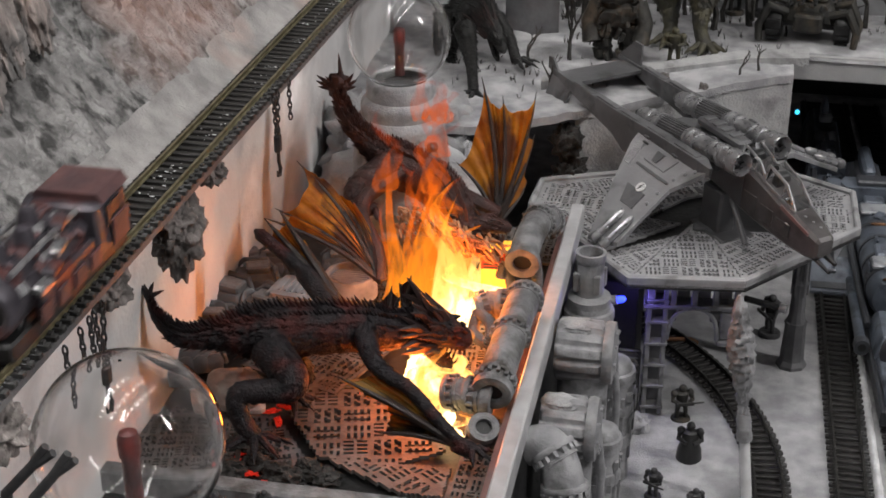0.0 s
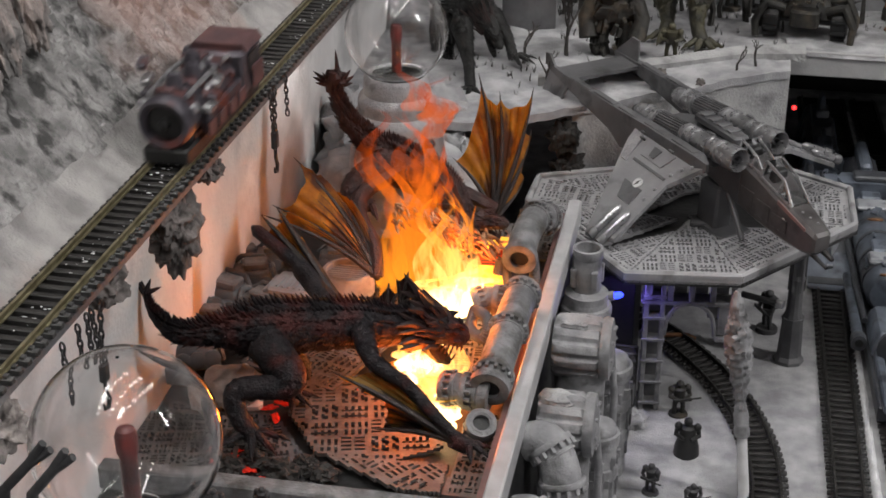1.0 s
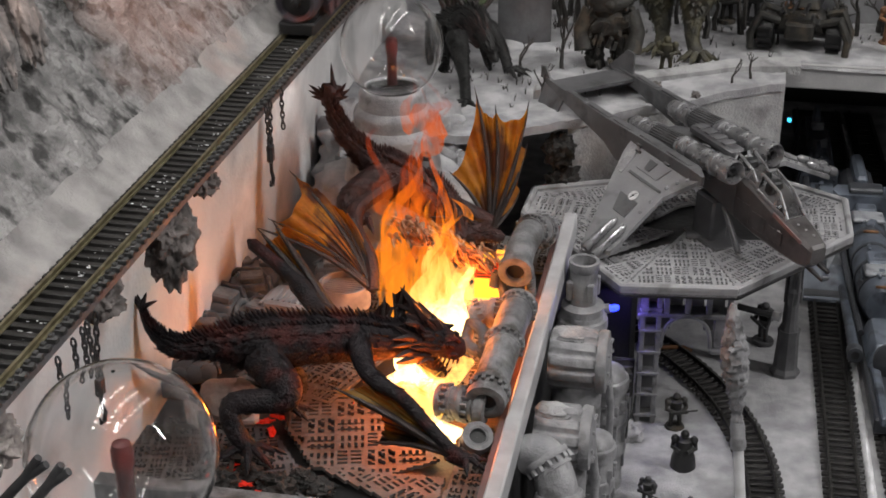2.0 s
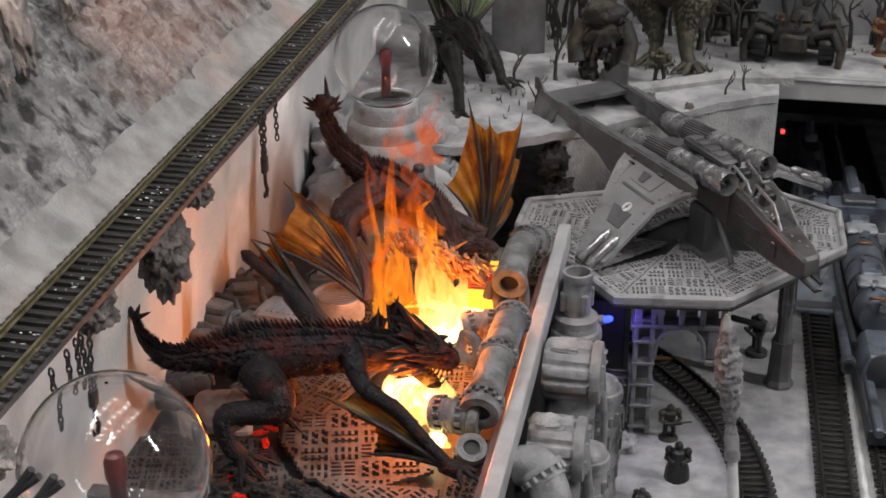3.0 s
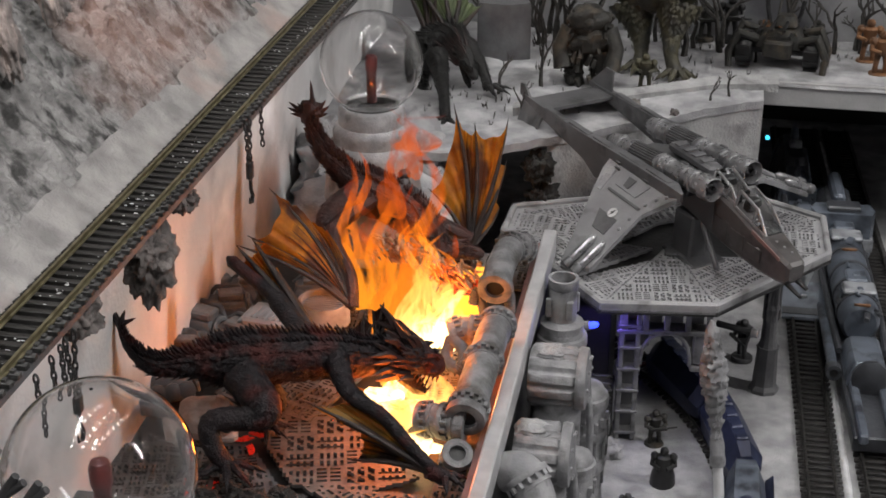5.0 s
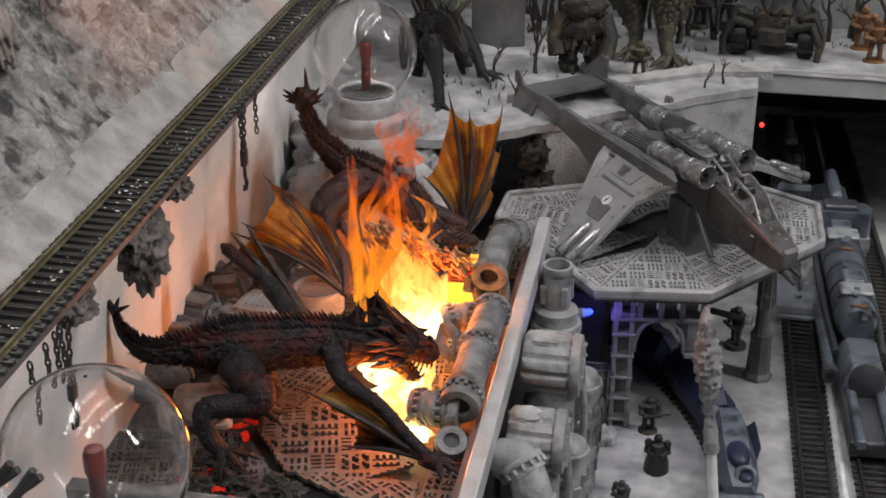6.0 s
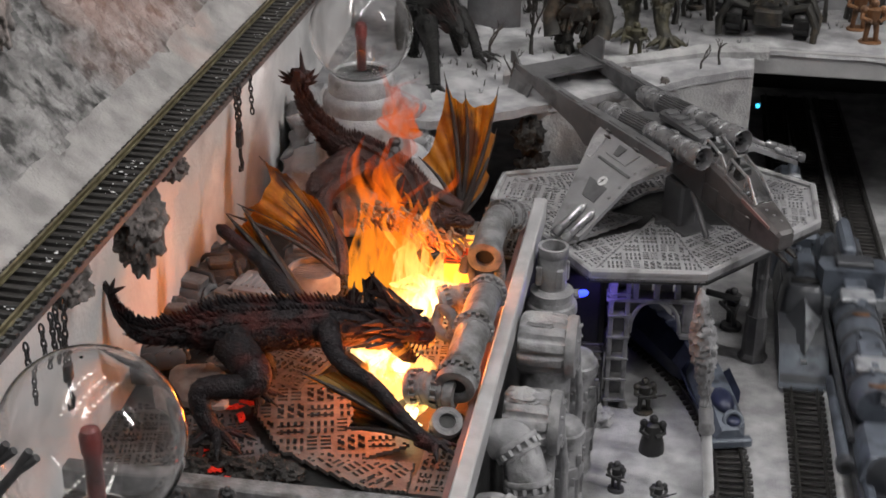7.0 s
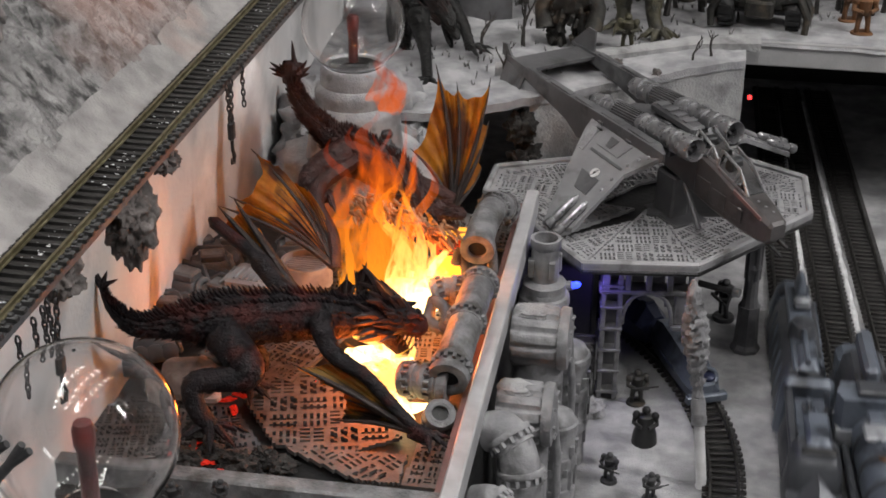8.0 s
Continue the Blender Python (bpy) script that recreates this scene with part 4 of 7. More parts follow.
def dark_dragon():
    d = thing("dragon", "dark scaly dragon figure crouching on the pit floor", "dragon", "dragons")
    spine = [(*(-0.2627, 0.6021, 0.1893), 0.0014), (*(-0.2574, 0.6000, 0.1787), 0.0028), (*(-0.2469, 0.6011, 0.1699), 0.0044), (*(-0.2291, 0.6096, 0.1684), 0.0075), (*(-0.2116, 0.6171, 0.1674), 0.0135), (*(-0.1903, 0.6275, 0.1662), 0.0128), (*(-0.1700, 0.6372, 0.1640), 0.0118), (*(-0.1547, 0.6450, 0.1598), 0.0095), (*(-0.1433, 0.6523, 0.1586), 0.0075)]
    s = body_shape(spine, 3)
    a = (-0.2627, 0.6023, 0.1898)
    tail_spade(s, a, [(-0.006, 0.001, 0.009), (0.003, 0.001, 0.008), (0.008, 0.001, 0.004), (-0.004, 0.004, 0.006)], 0.0018)
    part("body", s, DRAGON, d, "dark scaly body and tail", smooth=50)
    dragon_head(d, (-0.1416, 0.6540, 0.1591), (-0.1166, 0.6625, 0.1480), 0.0116, 5, 0.6)
    leg = Shape()
    limb(leg, [(*(-0.2055, 0.6063, 0.1663), 0.0100), (*(-0.1909, 0.5939, 0.1586), 0.0085), (*(-0.1925, 0.5892, 0.1544), 0.0065), (*(-0.2127, 0.5826, 0.1538), 0.0055), (*(-0.2123, 0.5793, 0.1424), 0.0048), (*(-0.2061, 0.5797, 0.1319), 0.0048)], [(1, -0.7), (0.9, 0.1), (0.3, -1), (-0.7, -0.6)], 0.013, 0.0022)
    part("hind_leg", leg, DRAGON, d)
    leg = Shape()
    limb(leg, [(*(-0.2124, 0.6226, 0.1562), 0.0095), (*(-0.1996, 0.6353, 0.1357), 0.0075), (*(-0.2078, 0.6315, 0.1270), 0.0050), (*(-0.2021, 0.6316, 0.1226), 0.0042)], [(1, -0.5), (1, 0.3), (0.3, -1)], 0.010, 0.0020)
    part("hind_leg", leg, DRAGON, d)
    arm = Shape()
    limb(arm, [(-0.1640, 0.6300, 0.1660, 0.0062), (-0.1530, 0.6095, 0.1605, 0.0044), (-0.1343, 0.6010, 0.1540, 0.0032), (-0.1192, 0.5926, 0.1440, 0.0028), (-0.1075, 0.5890, 0.1340, 0.0030)], [], 0, 0)
    limb(arm, [(*(-0.1110, 0.5890, 0.1350), 0.0042), (*(-0.1040, 0.5920, 0.1300), 0.0036)], [(1, 0.3), (1, -0.4), (0.3, -1)], 0.008, 0.0018)
    part("wing_arm", arm, DRAGON, d)
    wing(d, "wing", (-0.1095, 0.5890, 0.1340), [(-0.1515, 0.5993, 0.1290), (-0.1497, 0.6067, 0.1380), (-0.1598, 0.6036, 0.1490), (-0.1725, 0.6027, 0.1570), (-0.1535, 0.6078, 0.1610)], MEMBRANE_OLIVE, sag=0.06, r=0.0013, bend=(0.0, 0.0, 0.0020))
    arm = Shape()
    arm.tube(spline([(-0.1730, 0.6432, 0.1636), (-0.1892, 0.6553, 0.1667), (-0.2064, 0.6650, 0.1796), (-0.2311, 0.6710, 0.1960)], 6), [0.0060] * 6 + [0.0052] * 6 + [0.0034] * 6 + [0.0008], 9)
    part("wing_arm", arm, DRAGON, d)
    wing(d, "wing", (-0.1840, 0.6600, 0.1640), [(-0.2311, 0.6710, 0.1960), (-0.2273, 0.6760, 0.2004), (-0.2202, 0.6800, 0.2036), (-0.2100, 0.6800, 0.1897), (-0.1938, 0.6760, 0.1677)], MEMBRANE, sag=0.10, r=0.0018)
    for root, tips in (((-0.1560, 0.6440, 0.1620), [(-0.1615, 0.6475, 0.1740), (-0.1545, 0.6500, 0.1822), (-0.1500, 0.6500, 0.1770)]), ((-0.1500, 0.6560, 0.1640), [(-0.1530, 0.6600, 0.1790), (-0.1470, 0.6610, 0.1835), (-0.1430, 0.6600, 0.1750)])):
        wing(d, "neck_frill", root, tips, DRAGON_RED, sag=0.10, r=0.0011, bend=(0, 0.001, 0.001))


def red_dragon():
    d = thing("dragon", "red-brown dragon figure with orange wings rearing in the pit", "dragon", "dragons")
    spine = [(*(-0.2177, 0.7935, 0.2261), 0.0034), (*(-0.2143, 0.7898, 0.2174), 0.0040), (*(-0.2063, 0.7860, 0.2067), 0.0052), (*(-0.1964, 0.7854, 0.1973), 0.0070), (*(-0.1833, 0.7855, 0.1878), 0.0120), (*(-0.1677, 0.7819, 0.1836), 0.0125), (*(-0.1507, 0.7711, 0.1782), 0.0110), (*(-0.1402, 0.7582, 0.1710), 0.0085), (*(-0.1354, 0.7501, 0.1665), 0.0070)]
    s = body_shape(spine, 8)
    part("body", s, DRAGON_RED, d, "red-brown scaly body and raised tail", smooth=50)
    a = (-0.2188, 0.7955, 0.2305)
    club = part("tail_club", Shape().ball(*a, 0.0062, 8, sz=1.2, rough=0.4), DRAGON_RED, d, "spiked club at the tail's end")
    for v in ((-0.0125, 0.0, 0.0050), (-0.0130, 0.0, 0.0015), (-0.0115, 0.0, -0.0020), (0.0010, 0.0, 0.0190), (0.0095, 0.0, 0.0075), (0.0115, 0.0, 0.0040), (0.0105, 0.0, -0.0005), (0.0060, -0.004, 0.0050), (-0.0060, -0.004, 0.0060)):
        t = Shape()
        spike(t, a, Vector(a) + Vector(v), 0.0022, 8, (-0.0002 if v[0] < 0 else 0.0012, 0, -0.0016))
        part("spike", t, DRAGON_RED, club)
    dragon_head(d, (-0.1396, 0.7551, 0.1690), (-0.1118, 0.7614, 0.1662), 0.0078, 15, 0.45, DRAGON_RED)
    rnd = random.Random(52)
    line = spline([(-0.1700, 0.7480, 0.1730), (-0.1560, 0.7450, 0.1740), (-0.1420, 0.7420, 0.1690), (-0.1290, 0.7440, 0.1630), (-0.1190, 0.7480, 0.1590)], 14)
    # added spikes, coloured pale to look lit by the fire
    mane = Shape()
    for p in line:
        for _ in range(4):
            c = Vector(p) + Vector((rnd.uniform(-1, 1), rnd.uniform(-0.6, 0.6), rnd.uniform(-1, 0.7))) * 0.0070
            spike(mane, c, c + Vector((rnd.uniform(0.001, 0.006), rnd.uniform(-0.006, -0.002), rnd.uniform(-0.004, 0.002))), rnd.uniform(0.0009, 0.0017), 5)
    part("bony_mane", mane, HORN_FIRELIT, d, "ragged bony plates with firelight put into their pale colour", smooth=50)
    leg = Shape()
    limb(leg, [(*(-0.1847, 0.7773, 0.1901), 0.0095), (*(-0.1973, 0.7611, 0.1855), 0.0070), (*(-0.2009, 0.7549, 0.1792), 0.0050), (*(-0.1898, 0.7558, 0.1721), 0.0045)], [(-1, -0.5), (-0.3, -1), (0.6, -1)], 0.010, 0.0022)
    part("hind_leg", leg, DRAGON_RED, d)
    arm = Shape()
    arm.tube(spline([(-0.1751, 0.7784, 0.1887), (-0.1946, 0.7492, 0.1789), (-0.1807, 0.7277, 0.1626), (-0.1771, 0.7168, 0.1486)], 6), [0.0050] * 8 + [0.0038] * 11, 9)
    part("wing_arm", arm, DRAGON_RED, d)
    wing(d, "wing", (-0.1771, 0.7168, 0.1486), [(-0.2000, 0.7455, 0.1828), (-0.2169, 0.7470, 0.1924), (-0.2294, 0.7436, 0.2040), (-0.2356, 0.7194, 0.1856), (-0.2388, 0.7109, 0.1835)], MEMBRANE, sag=0.10, r=0.0014, bend=(0.004, 0, 0.003))
    arm = Shape()
    arm.tube(spline([(-0.1479, 0.7732, 0.1810), (-0.1315, 0.7728, 0.1739), (-0.1219, 0.7739, 0.1679)], 6), 0.0042, 9)
    part("wing_arm", arm, DRAGON_RED, d)
    wing(d, "wing", (-0.1226, 0.7760, 0.1600), [(-0.1480, 0.7850, 0.1930), (-0.1365, 0.8020, 0.2385), (-0.1245, 0.8030, 0.2280), (-0.1055, 0.8050, 0.2310), (-0.1060, 0.8060, 0.2050), (-0.1095, 0.8040, 0.1760)], MEMBRANE, sag=0.10, r=0.0012, bend=(0.003, 0, 0.002))
    r = Shape()
    r.ball(*(-0.1616, 0.7848, 0.2004), 0.0034, 7, rough=0.2)
    r.tube([(-0.1614, 0.7837, 0.1981), (-0.1608, 0.7809, 0.1923), (-0.1594, 0.7784, 0.1847)], [0.003, 0.0048, 0.0052], 9)
    r.tube([(-0.1589, 0.7796, 0.1958), (-0.1535, 0.7767, 0.1947), (-0.1538, 0.7733, 0.1926)], 0.0016, 6)
    r.tube([(-0.1621, 0.7790, 0.1958), (-0.1636, 0.7739, 0.1933), (-0.1605, 0.7713, 0.1912)], 0.0016, 6)
    part("rider", r, SHELL, d, "small dark armoured rider figure")


def far_dragon():
    d = thing("dragon", "black dragon figure with green wings standing in the snow", "dragon", "dragons")
    spine = [(*(-0.2052, 1.0714, 0.1451), 0.003), (*(-0.2108, 1.0887, 0.1591), 0.006), (*(-0.2067, 1.1062, 0.1694), 0.012), (*(-0.1926, 1.1080, 0.1787), 0.012), (*(-0.1781, 1.0922, 0.1757), 0.008)]
    part("body", body_shape(spine, 21, 0.003, 0.006), DRAGON_BLACK, d)
    dragon_head(d, (-0.1810, 1.0916, 0.1757), (-0.1652, 1.0702, 0.1607), 0.008, 23, 0.8, DRAGON_BLACK)
    for pts, toes in (([(*(-0.1751, 1.0947, 0.1795), 0.006), (*(-0.1626, 1.0797, 0.1674), 0.0042), (*(-0.1557, 1.0642, 0.1564), 0.0036)], [(1, -0.3), (0.6, -1), (1, 0.4)]), ([(*(-0.1951, 1.0673, 0.1781), 0.009), (*(-0.1847, 1.0387, 0.1623), 0.0045), (*(-0.1779, 1.0106, 0.1491), 0.0040)], [(1, -1), (0, -1), (-1, -0.8)])):
        leg = Shape()
        limb(leg, pts, toes, 0.013, 0.0020)
        part("leg", leg, DRAGON_BLACK, d)
    wing(d, "wing", (-0.1904, 1.1084, 0.1787), [(-0.2137, 1.1145, 0.2110), (-0.2014, 1.1308, 0.2160), (-0.1879, 1.1425, 0.2113), (-0.1730, 1.1484, 0.1948)], MEMBRANE_GREEN, sag=0.1, r=0.002)
    wing(d, "wing", (-0.2058, 1.1083, 0.1733), [(-0.2267, 1.1138, 0.2149), (-0.2169, 1.1197, 0.2226), (-0.2044, 1.1163, 0.2110)], MEMBRANE_GREEN, sag=0.1, r=0.002)


# ---------------------------------------------------------------- machinery in the pit and tanks beside it
def pipe_run(name, label, path, r, flanges=(), mouth=True, material=None, group="pipes"):
    """A pipe along a path with ribbed collars at the given places along it (0 to 1)."""
    p = thing(name, label, "pipe", group)
    pts = spline(path, 8)
    part("barrel", Shape().tube(pts, r, 20), material or TANK, p)
    for f in flanges:
        i = min(len(pts) - 2, int(f * (len(pts) - 1)))
        a, b = Vector(pts[i]), Vector(pts[i + 1])
        m = Matrix.Translation(a) @ (b - a).to_track_quat("Z", "Y").to_matrix().to_4x4()
        part("flange", Shape().lathe([(r * 0.9, -0.0016), (r * 1.16, -0.0016), (r * 1.2, -0.0010), (r * 1.2, 0.0010), (r * 1.16, 0.0016), (r * 0.9, 0.0016)], 24, m, caps=False), material or TANK, p)
        for k in range(14):
            a2 = math.tau * k / 14
            part("bolt", Shape().box(r * 1.12 * math.cos(a2), r * 1.12 * math.sin(a2), 0.0030, r * 0.20, r * 0.20, 0.0030, m), material or TANK, p)
        part("pipe_rib", Shape().lathe([(r * 0.9, 0.0052), (r * 1.06, 0.0054), (r * 1.06, 0.0066), (r * 0.9, 0.0068)], 24, m, caps=False), material or TANK, p)
    if mouth:
        a, b = Vector(pts[-2]), Vector(pts[-1])
        m = Matrix.Translation(b) @ (b - a).to_track_quat("Z", "Y").to_matrix().to_4x4()
        part("mouth_ring", Shape().lathe([(r * 0.62, 0.0002), (r * 0.62, 0.0030), (r * 0.80, 0.0036), (r * 1.15, 0.0030), (r * 1.18, -0.0015), (r * 1.0, -0.0025)], 24, m, caps=False), material or TANK, p)
        # flat black disc painted as the shaded inside of the pipe
        part("mouth_shade_disc", Shape().lathe([(r * 0.66, 0.0006), (0.0001, 0.0006)], 20, m, caps=False), BLACK, p)
    return p


def hose(label, path, r):
    h = thing("ribbed_hose", label, "hose", "pipes")
    pts = spline(path, 10)
    s = Shape().tube(pts, r * 0.8, 10)
    for i in range(0, len(pts) - 1):
        a, b = Vector(pts[i]), Vector(pts[i + 1])
        m = Matrix.Translation(a) @ (b - a).to_track_quat("Z", "Y").to_matrix().to_4x4()
        s.torus(r * 0.85, r * 0.30, 10, 5, m)
    part("hose", s, GREY_DARK, h)


def pit_machines():
    pipe_run("broken_pipe", "grey pipe elbow with a broken open end in the pit", [(-0.0973, 0.8257, 0.1400), (-0.1011, 0.8016, 0.1520), (-0.1037, 0.7737, 0.1530), (-0.1038, 0.7529, 0.1500)], 0.0085, (0.12, 0.35), True, PIPE)
    pipe_run("large_pipe", "grey flanged pipe lying along the pit rim", [(-0.0968, 0.7171, 0.1470), (-0.0977, 0.6928, 0.1480), (-0.0983, 0.6557, 0.1470), (-0.0997, 0.6281, 0.1420)], 0.0088, (0.08, 0.5, 0.9), True, PIPE)
    pipe_run("short_pipe", "short grey pipe stub with an open flange", [(-0.1238, 0.6338, 0.1340), (-0.1134, 0.6315, 0.1360), (-0.1027, 0.6299, 0.1360)], 0.0078, (0.15, 0.6), True, PIPE)
    pipe_run("short_pipe", "short grey pipe stub with an open flange", [(-0.1028, 0.6123, 0.1240), (-0.1008, 0.6078, 0.1320)], 0.0066, (0.3,), True, PIPE)
    pipe_run("valve_pipe", "grey valve body joined to the large pipe", [(-0.1230, 0.7121, 0.1400), (-0.1148, 0.7146, 0.1420), (-0.1056, 0.7151, 0.1420)], 0.0070, (0.2, 0.7), False, PIPE)
    hose("ribbed dark hose looping over the fire", [(-0.1216, 0.7097, 0.1380), (-0.1205, 0.6915, 0.1360), (-0.1103, 0.6738, 0.1420), (-0.1104, 0.6847, 0.1460), (-0.1195, 0.7064, 0.1400)], 0.0028)
    hose("ribbed dark hose standing behind the valve", [(-0.1099, 0.7541, 0.1280), (-0.1113, 0.7558, 0.1360), (-0.1146, 0.7551, 0.1450), (-0.1164, 0.7530, 0.1380)], 0.0026)
    hose("ribbed dark hose beside the broken pipe", [(-0.0957, 0.7608, 0.1260), (-0.0968, 0.7614, 0.1400), (-0.0991, 0.7650, 0.1480)], 0.0030)
    b = thing("lit_box", "small lit box with a red printed label in the fire", "box", at=pose(*(-0.1200, 0.7665, 0.1260), 0, 0, 4))
    part("carton", Shape().box(0, 0, 0.013, 0.018, 0.012, 0.026, b=0.0006), glow("lit_carton", (1.0, 0.50, 0.05), 1.0), b)
    part("label_panel", Shape().box(-0.002, -0.0063, 0.0185, 0.014, 0.0006, 0.0100), mat("red_label", (0.45, 0.05, 0.012), (0.35, 0.04, 0.01), 90, 0.5), b, "red label panel")
    curve = bpy.data.curves.new("lettering", "FONT")
    curve.body, curve.size, curve.extrude, curve.align_x, curve.align_y = "ple", 0.0068, 0.0001, "CENTER", "CENTER"
    curve.materials.append(BLACK)
    txt = part("lettering", curve, None, b, at=pose(0.000, -0.0068, 0.0210, 90, 0, 0))
    for k in range(2):
        part("text_bar", Shape().box(-0.002, -0.0067, 0.0165 - 0.002 * k, 0.011, 0.0003, 0.0008), BLACK, b)
    gp = Shape().cells(0.030, 0.040, 24, 32, 0.0018, lambda i, j: slots(i, j, 24, 32))
    single("leaning_panel", gp, GRATE, "slotted grating panel leaning behind the fire", "panel", smooth=0, at=pose(-0.180, 0.772, 0.1175, 72, 0, 5))
    h = thing("round_hatch", "round grey hatch with slotted lid on the pit floor", "hatch", at=pose(*(-0.2001, 0.7420, 0.1250)))
    part("ring", Shape().lathe([(0.0150, 0), (0.0150, 0.0125), (0.0144, 0.0135), (0.0128, 0.0135), (0.0124, 0.0125), (0.0124, 0.010)], 32, caps=False), GREY, h)
    part("lid", Shape().lathe([(0.0126, 0.0100), (0.0001, 0.0108)], 28, caps=False), GREY, h)
    for k in range(7):
        part("louvre", Shape().box(0, -0.0075 + 0.0025 * k, 0.0112, 2 * math.sqrt(0.0105 ** 2 - (-0.0075 + 0.0025 * k) ** 2), 0.0010, 0.0012), GREY, h)
    v = thing("louvred_box", "grey louvred machine box against the wall", "machine box", at=pose(*(-0.2223, 0.7124, 0.1215), 0, 0, -8) @ Matrix.Scale(1.3, 4))
    part("housing", Shape().box(0, 0, 0.0085, 0.022, 0.019, 0.017, b=0.0012, top=0.9), GREY, v)
    for k in range(6):
        part("louvre", Shape().box(-0.0055 + 0.0026 * k, -0.002, 0.0172, 0.0010, 0.0100, 0.0012), GREY, v)
    part("side_rib", Shape().box(-0.0112, 0, 0.008, 0.002, 0.015, 0.014, b=0.0005), GREY, v)
    rnd = random.Random(12)
    for place, a, size in (((-0.2568, 0.7404, 0.1200), 20, 1.0), ((-0.2643, 0.7148, 0.1200), -15, 1.1), ((-0.2541, 0.7684, 0.1200), 5, 0.8), ((-0.2698, 0.7683, 0.1200), 35, 0.7), ((-0.2656, 0.6865, 0.1200), 10, 0.9), ((-0.2038, 0.6975, 0.1200), 0, 0.9), ((-0.2414, 0.7080, 0.1200), -20, 1.0), ((-0.2612, 0.6555, 0.1200), 25, 1.0), ((-0.2184, 0.7770, 0.1200), 15, 0.7)):
        e = thing("engine_block", "grey engine wreck with cylinders and ribs", "engine block", "engine wrecks", at=pose(*place, 0, 0, a) @ Matrix.Scale(size * 1.25, 4))
        m = PIPE if rnd.random() < 0.6 else GREY_DARK
        part("block", Shape().box(0, 0, 0.006, 0.020, 0.014, 0.012, b=0.0012, top=0.85), m, e)
        part("cover", Shape().box(0.002, 0, 0.0135, 0.011, 0.008, 0.004, b=0.0008), PIPE, e)
        for k in range(3):
            part("cylinder", Shape().lathe([(0.0030, 0), (0.0030, 0.008), (0.0036, 0.0085), (0.0036, 0.010), (0.0020, 0.0105)], 12), GREY_DARK, e, at=pose(-0.006 + 0.006 * k, -0.006, 0.006, 65, 0, 0))
        part("fan_ring", Shape().torus(0.0052, 0.0012, 18, 6), PIPE, e, at=pose(0.0105, 0, 0.007, 0, 80, 0))
        part("pipe", Shape().tube([(-0.010, 0.005, 0.010), (-0.004, 0.008, 0.014), (0.006, 0.007, 0.014), (0.010, 0.004, 0.009)], 0.0012, 7), GREY_DARK, e)
    for i, (place, r) in enumerate((((-0.2045, 0.5766, 0.1190), 0.0055), ((-0.1899, 0.5700, 0.1190), 0.0070), ((-0.1799, 0.5786, 0.1190), 0.0048), ((-0.2172, 0.5898, 0.1190), 0.0060), ((-0.2036, 0.5875, 0.1190), 0.0040), ((-0.1698, 0.5721, 0.1190), 0.0055), ((-0.2144, 0.5685, 0.1190), 0.0062))):
        rb = Shape().ball(0, 0, 0, r, 20, sx=1.3, sz=0.8, rough=0.6, seed=71 + 3 * i)
        single("rubble", rb, CHAR_SHADE, "dark charred rubble lump on the tray grating", "rubble", "tray rubble", smooth=50, at=pose(*place))
    s = Shape()
    s.ball(0, 0, 0, 0.0125, 14, sx=1.25, sz=0.85, rough=0.25, seed=2)
    s.box(0.008, -0.008, -0.006, 0.012, 0.008, 0.006, b=0.002)
    s.slot = 1
    for x, z in ((0.009, 0.001), (0.001, 0.0)):
        s.ball(x, -0.0105, z, 0.0034, 6)
    single("skull", s, [BONE, BLACK], "large pinkish bone skull prop beside the dragon", "skull", at=pose(*(-0.2274, 0.6193, 0.1320), 0, 0, 15))


def tank(x, y, h, r, seed, label, neck=False, bands=4):
    t = thing("storage_tank", label, "tank", "tanks", at=pose(x, y, 0))
    part("shell", Shape().lathe([(r * 1.04, 0), (r * 1.04, 0.004), (r, 0.005), (r, h * 0.88), (r * 0.97, h * 0.92), (r * 0.86, h * 0.96), (r * 0.5, h * 0.99), (0.0002, h)], 32), TANK, t)
    for k in range(bands):
        z = h * (0.34 + 0.52 * k / max(1, bands - 1))
        part("band", Shape().lathe([(r * 0.98, z - 0.0046), (r * 1.10, z - 0.0038), (r * 1.14, z - 0.0015), (r * 1.14, z + 0.0015), (r * 1.10, z + 0.0036), (r * 0.98, z + 0.0044)], 32, caps=False), TANK, t)
    for k in range(9):
        a = math.tau * k / 9 + seed
        part("rib", Shape().box(r * 1.02 * math.cos(a), r * 1.02 * math.sin(a), h * 0.45, 0.0022, 0.0022, h * 0.55, b=0.0004), TANK, t)
    for k in range(16):
        a = math.tau * k / 16 + 0.2
        part("bolt_head", Shape().box(r * 1.08 * math.cos(a), r * 1.08 * math.sin(a), h * (0.55 if k % 2 else 0.72), 0.0024, 0.0024, 0.0050, pose(0, 0, 0)), TANK, t)
    c = Shape().ball(0, 0, h * 0.955, r * 0.74, 24, sz=0.24, rough=0.3, seed=seed)
    part("snow_cap", c, SNOW, t, "patchy white snow", smooth=180)
    if neck:
        part("neck", Shape().lathe([(r * 0.95, h * 0.9), (r * 0.95, h * 0.97), (r * 0.62, h * 0.99), (r * 0.60, h + 0.020), (r * 0.66, h + 0.021), (r * 0.66, h + 0.026), (r * 0.52, h + 0.026), (r * 0.50, h + 0.018)], 28, caps=False), TANK, t)
        for k in range(4):
            a = math.tau * k / 4 + 0.6
            part("lug", Shape().box(r * 0.66 * math.cos(a), r * 0.66 * math.sin(a), h + 0.008, 0.004, 0.004, 0.012, b=0.0006), TANK, t)
    return t


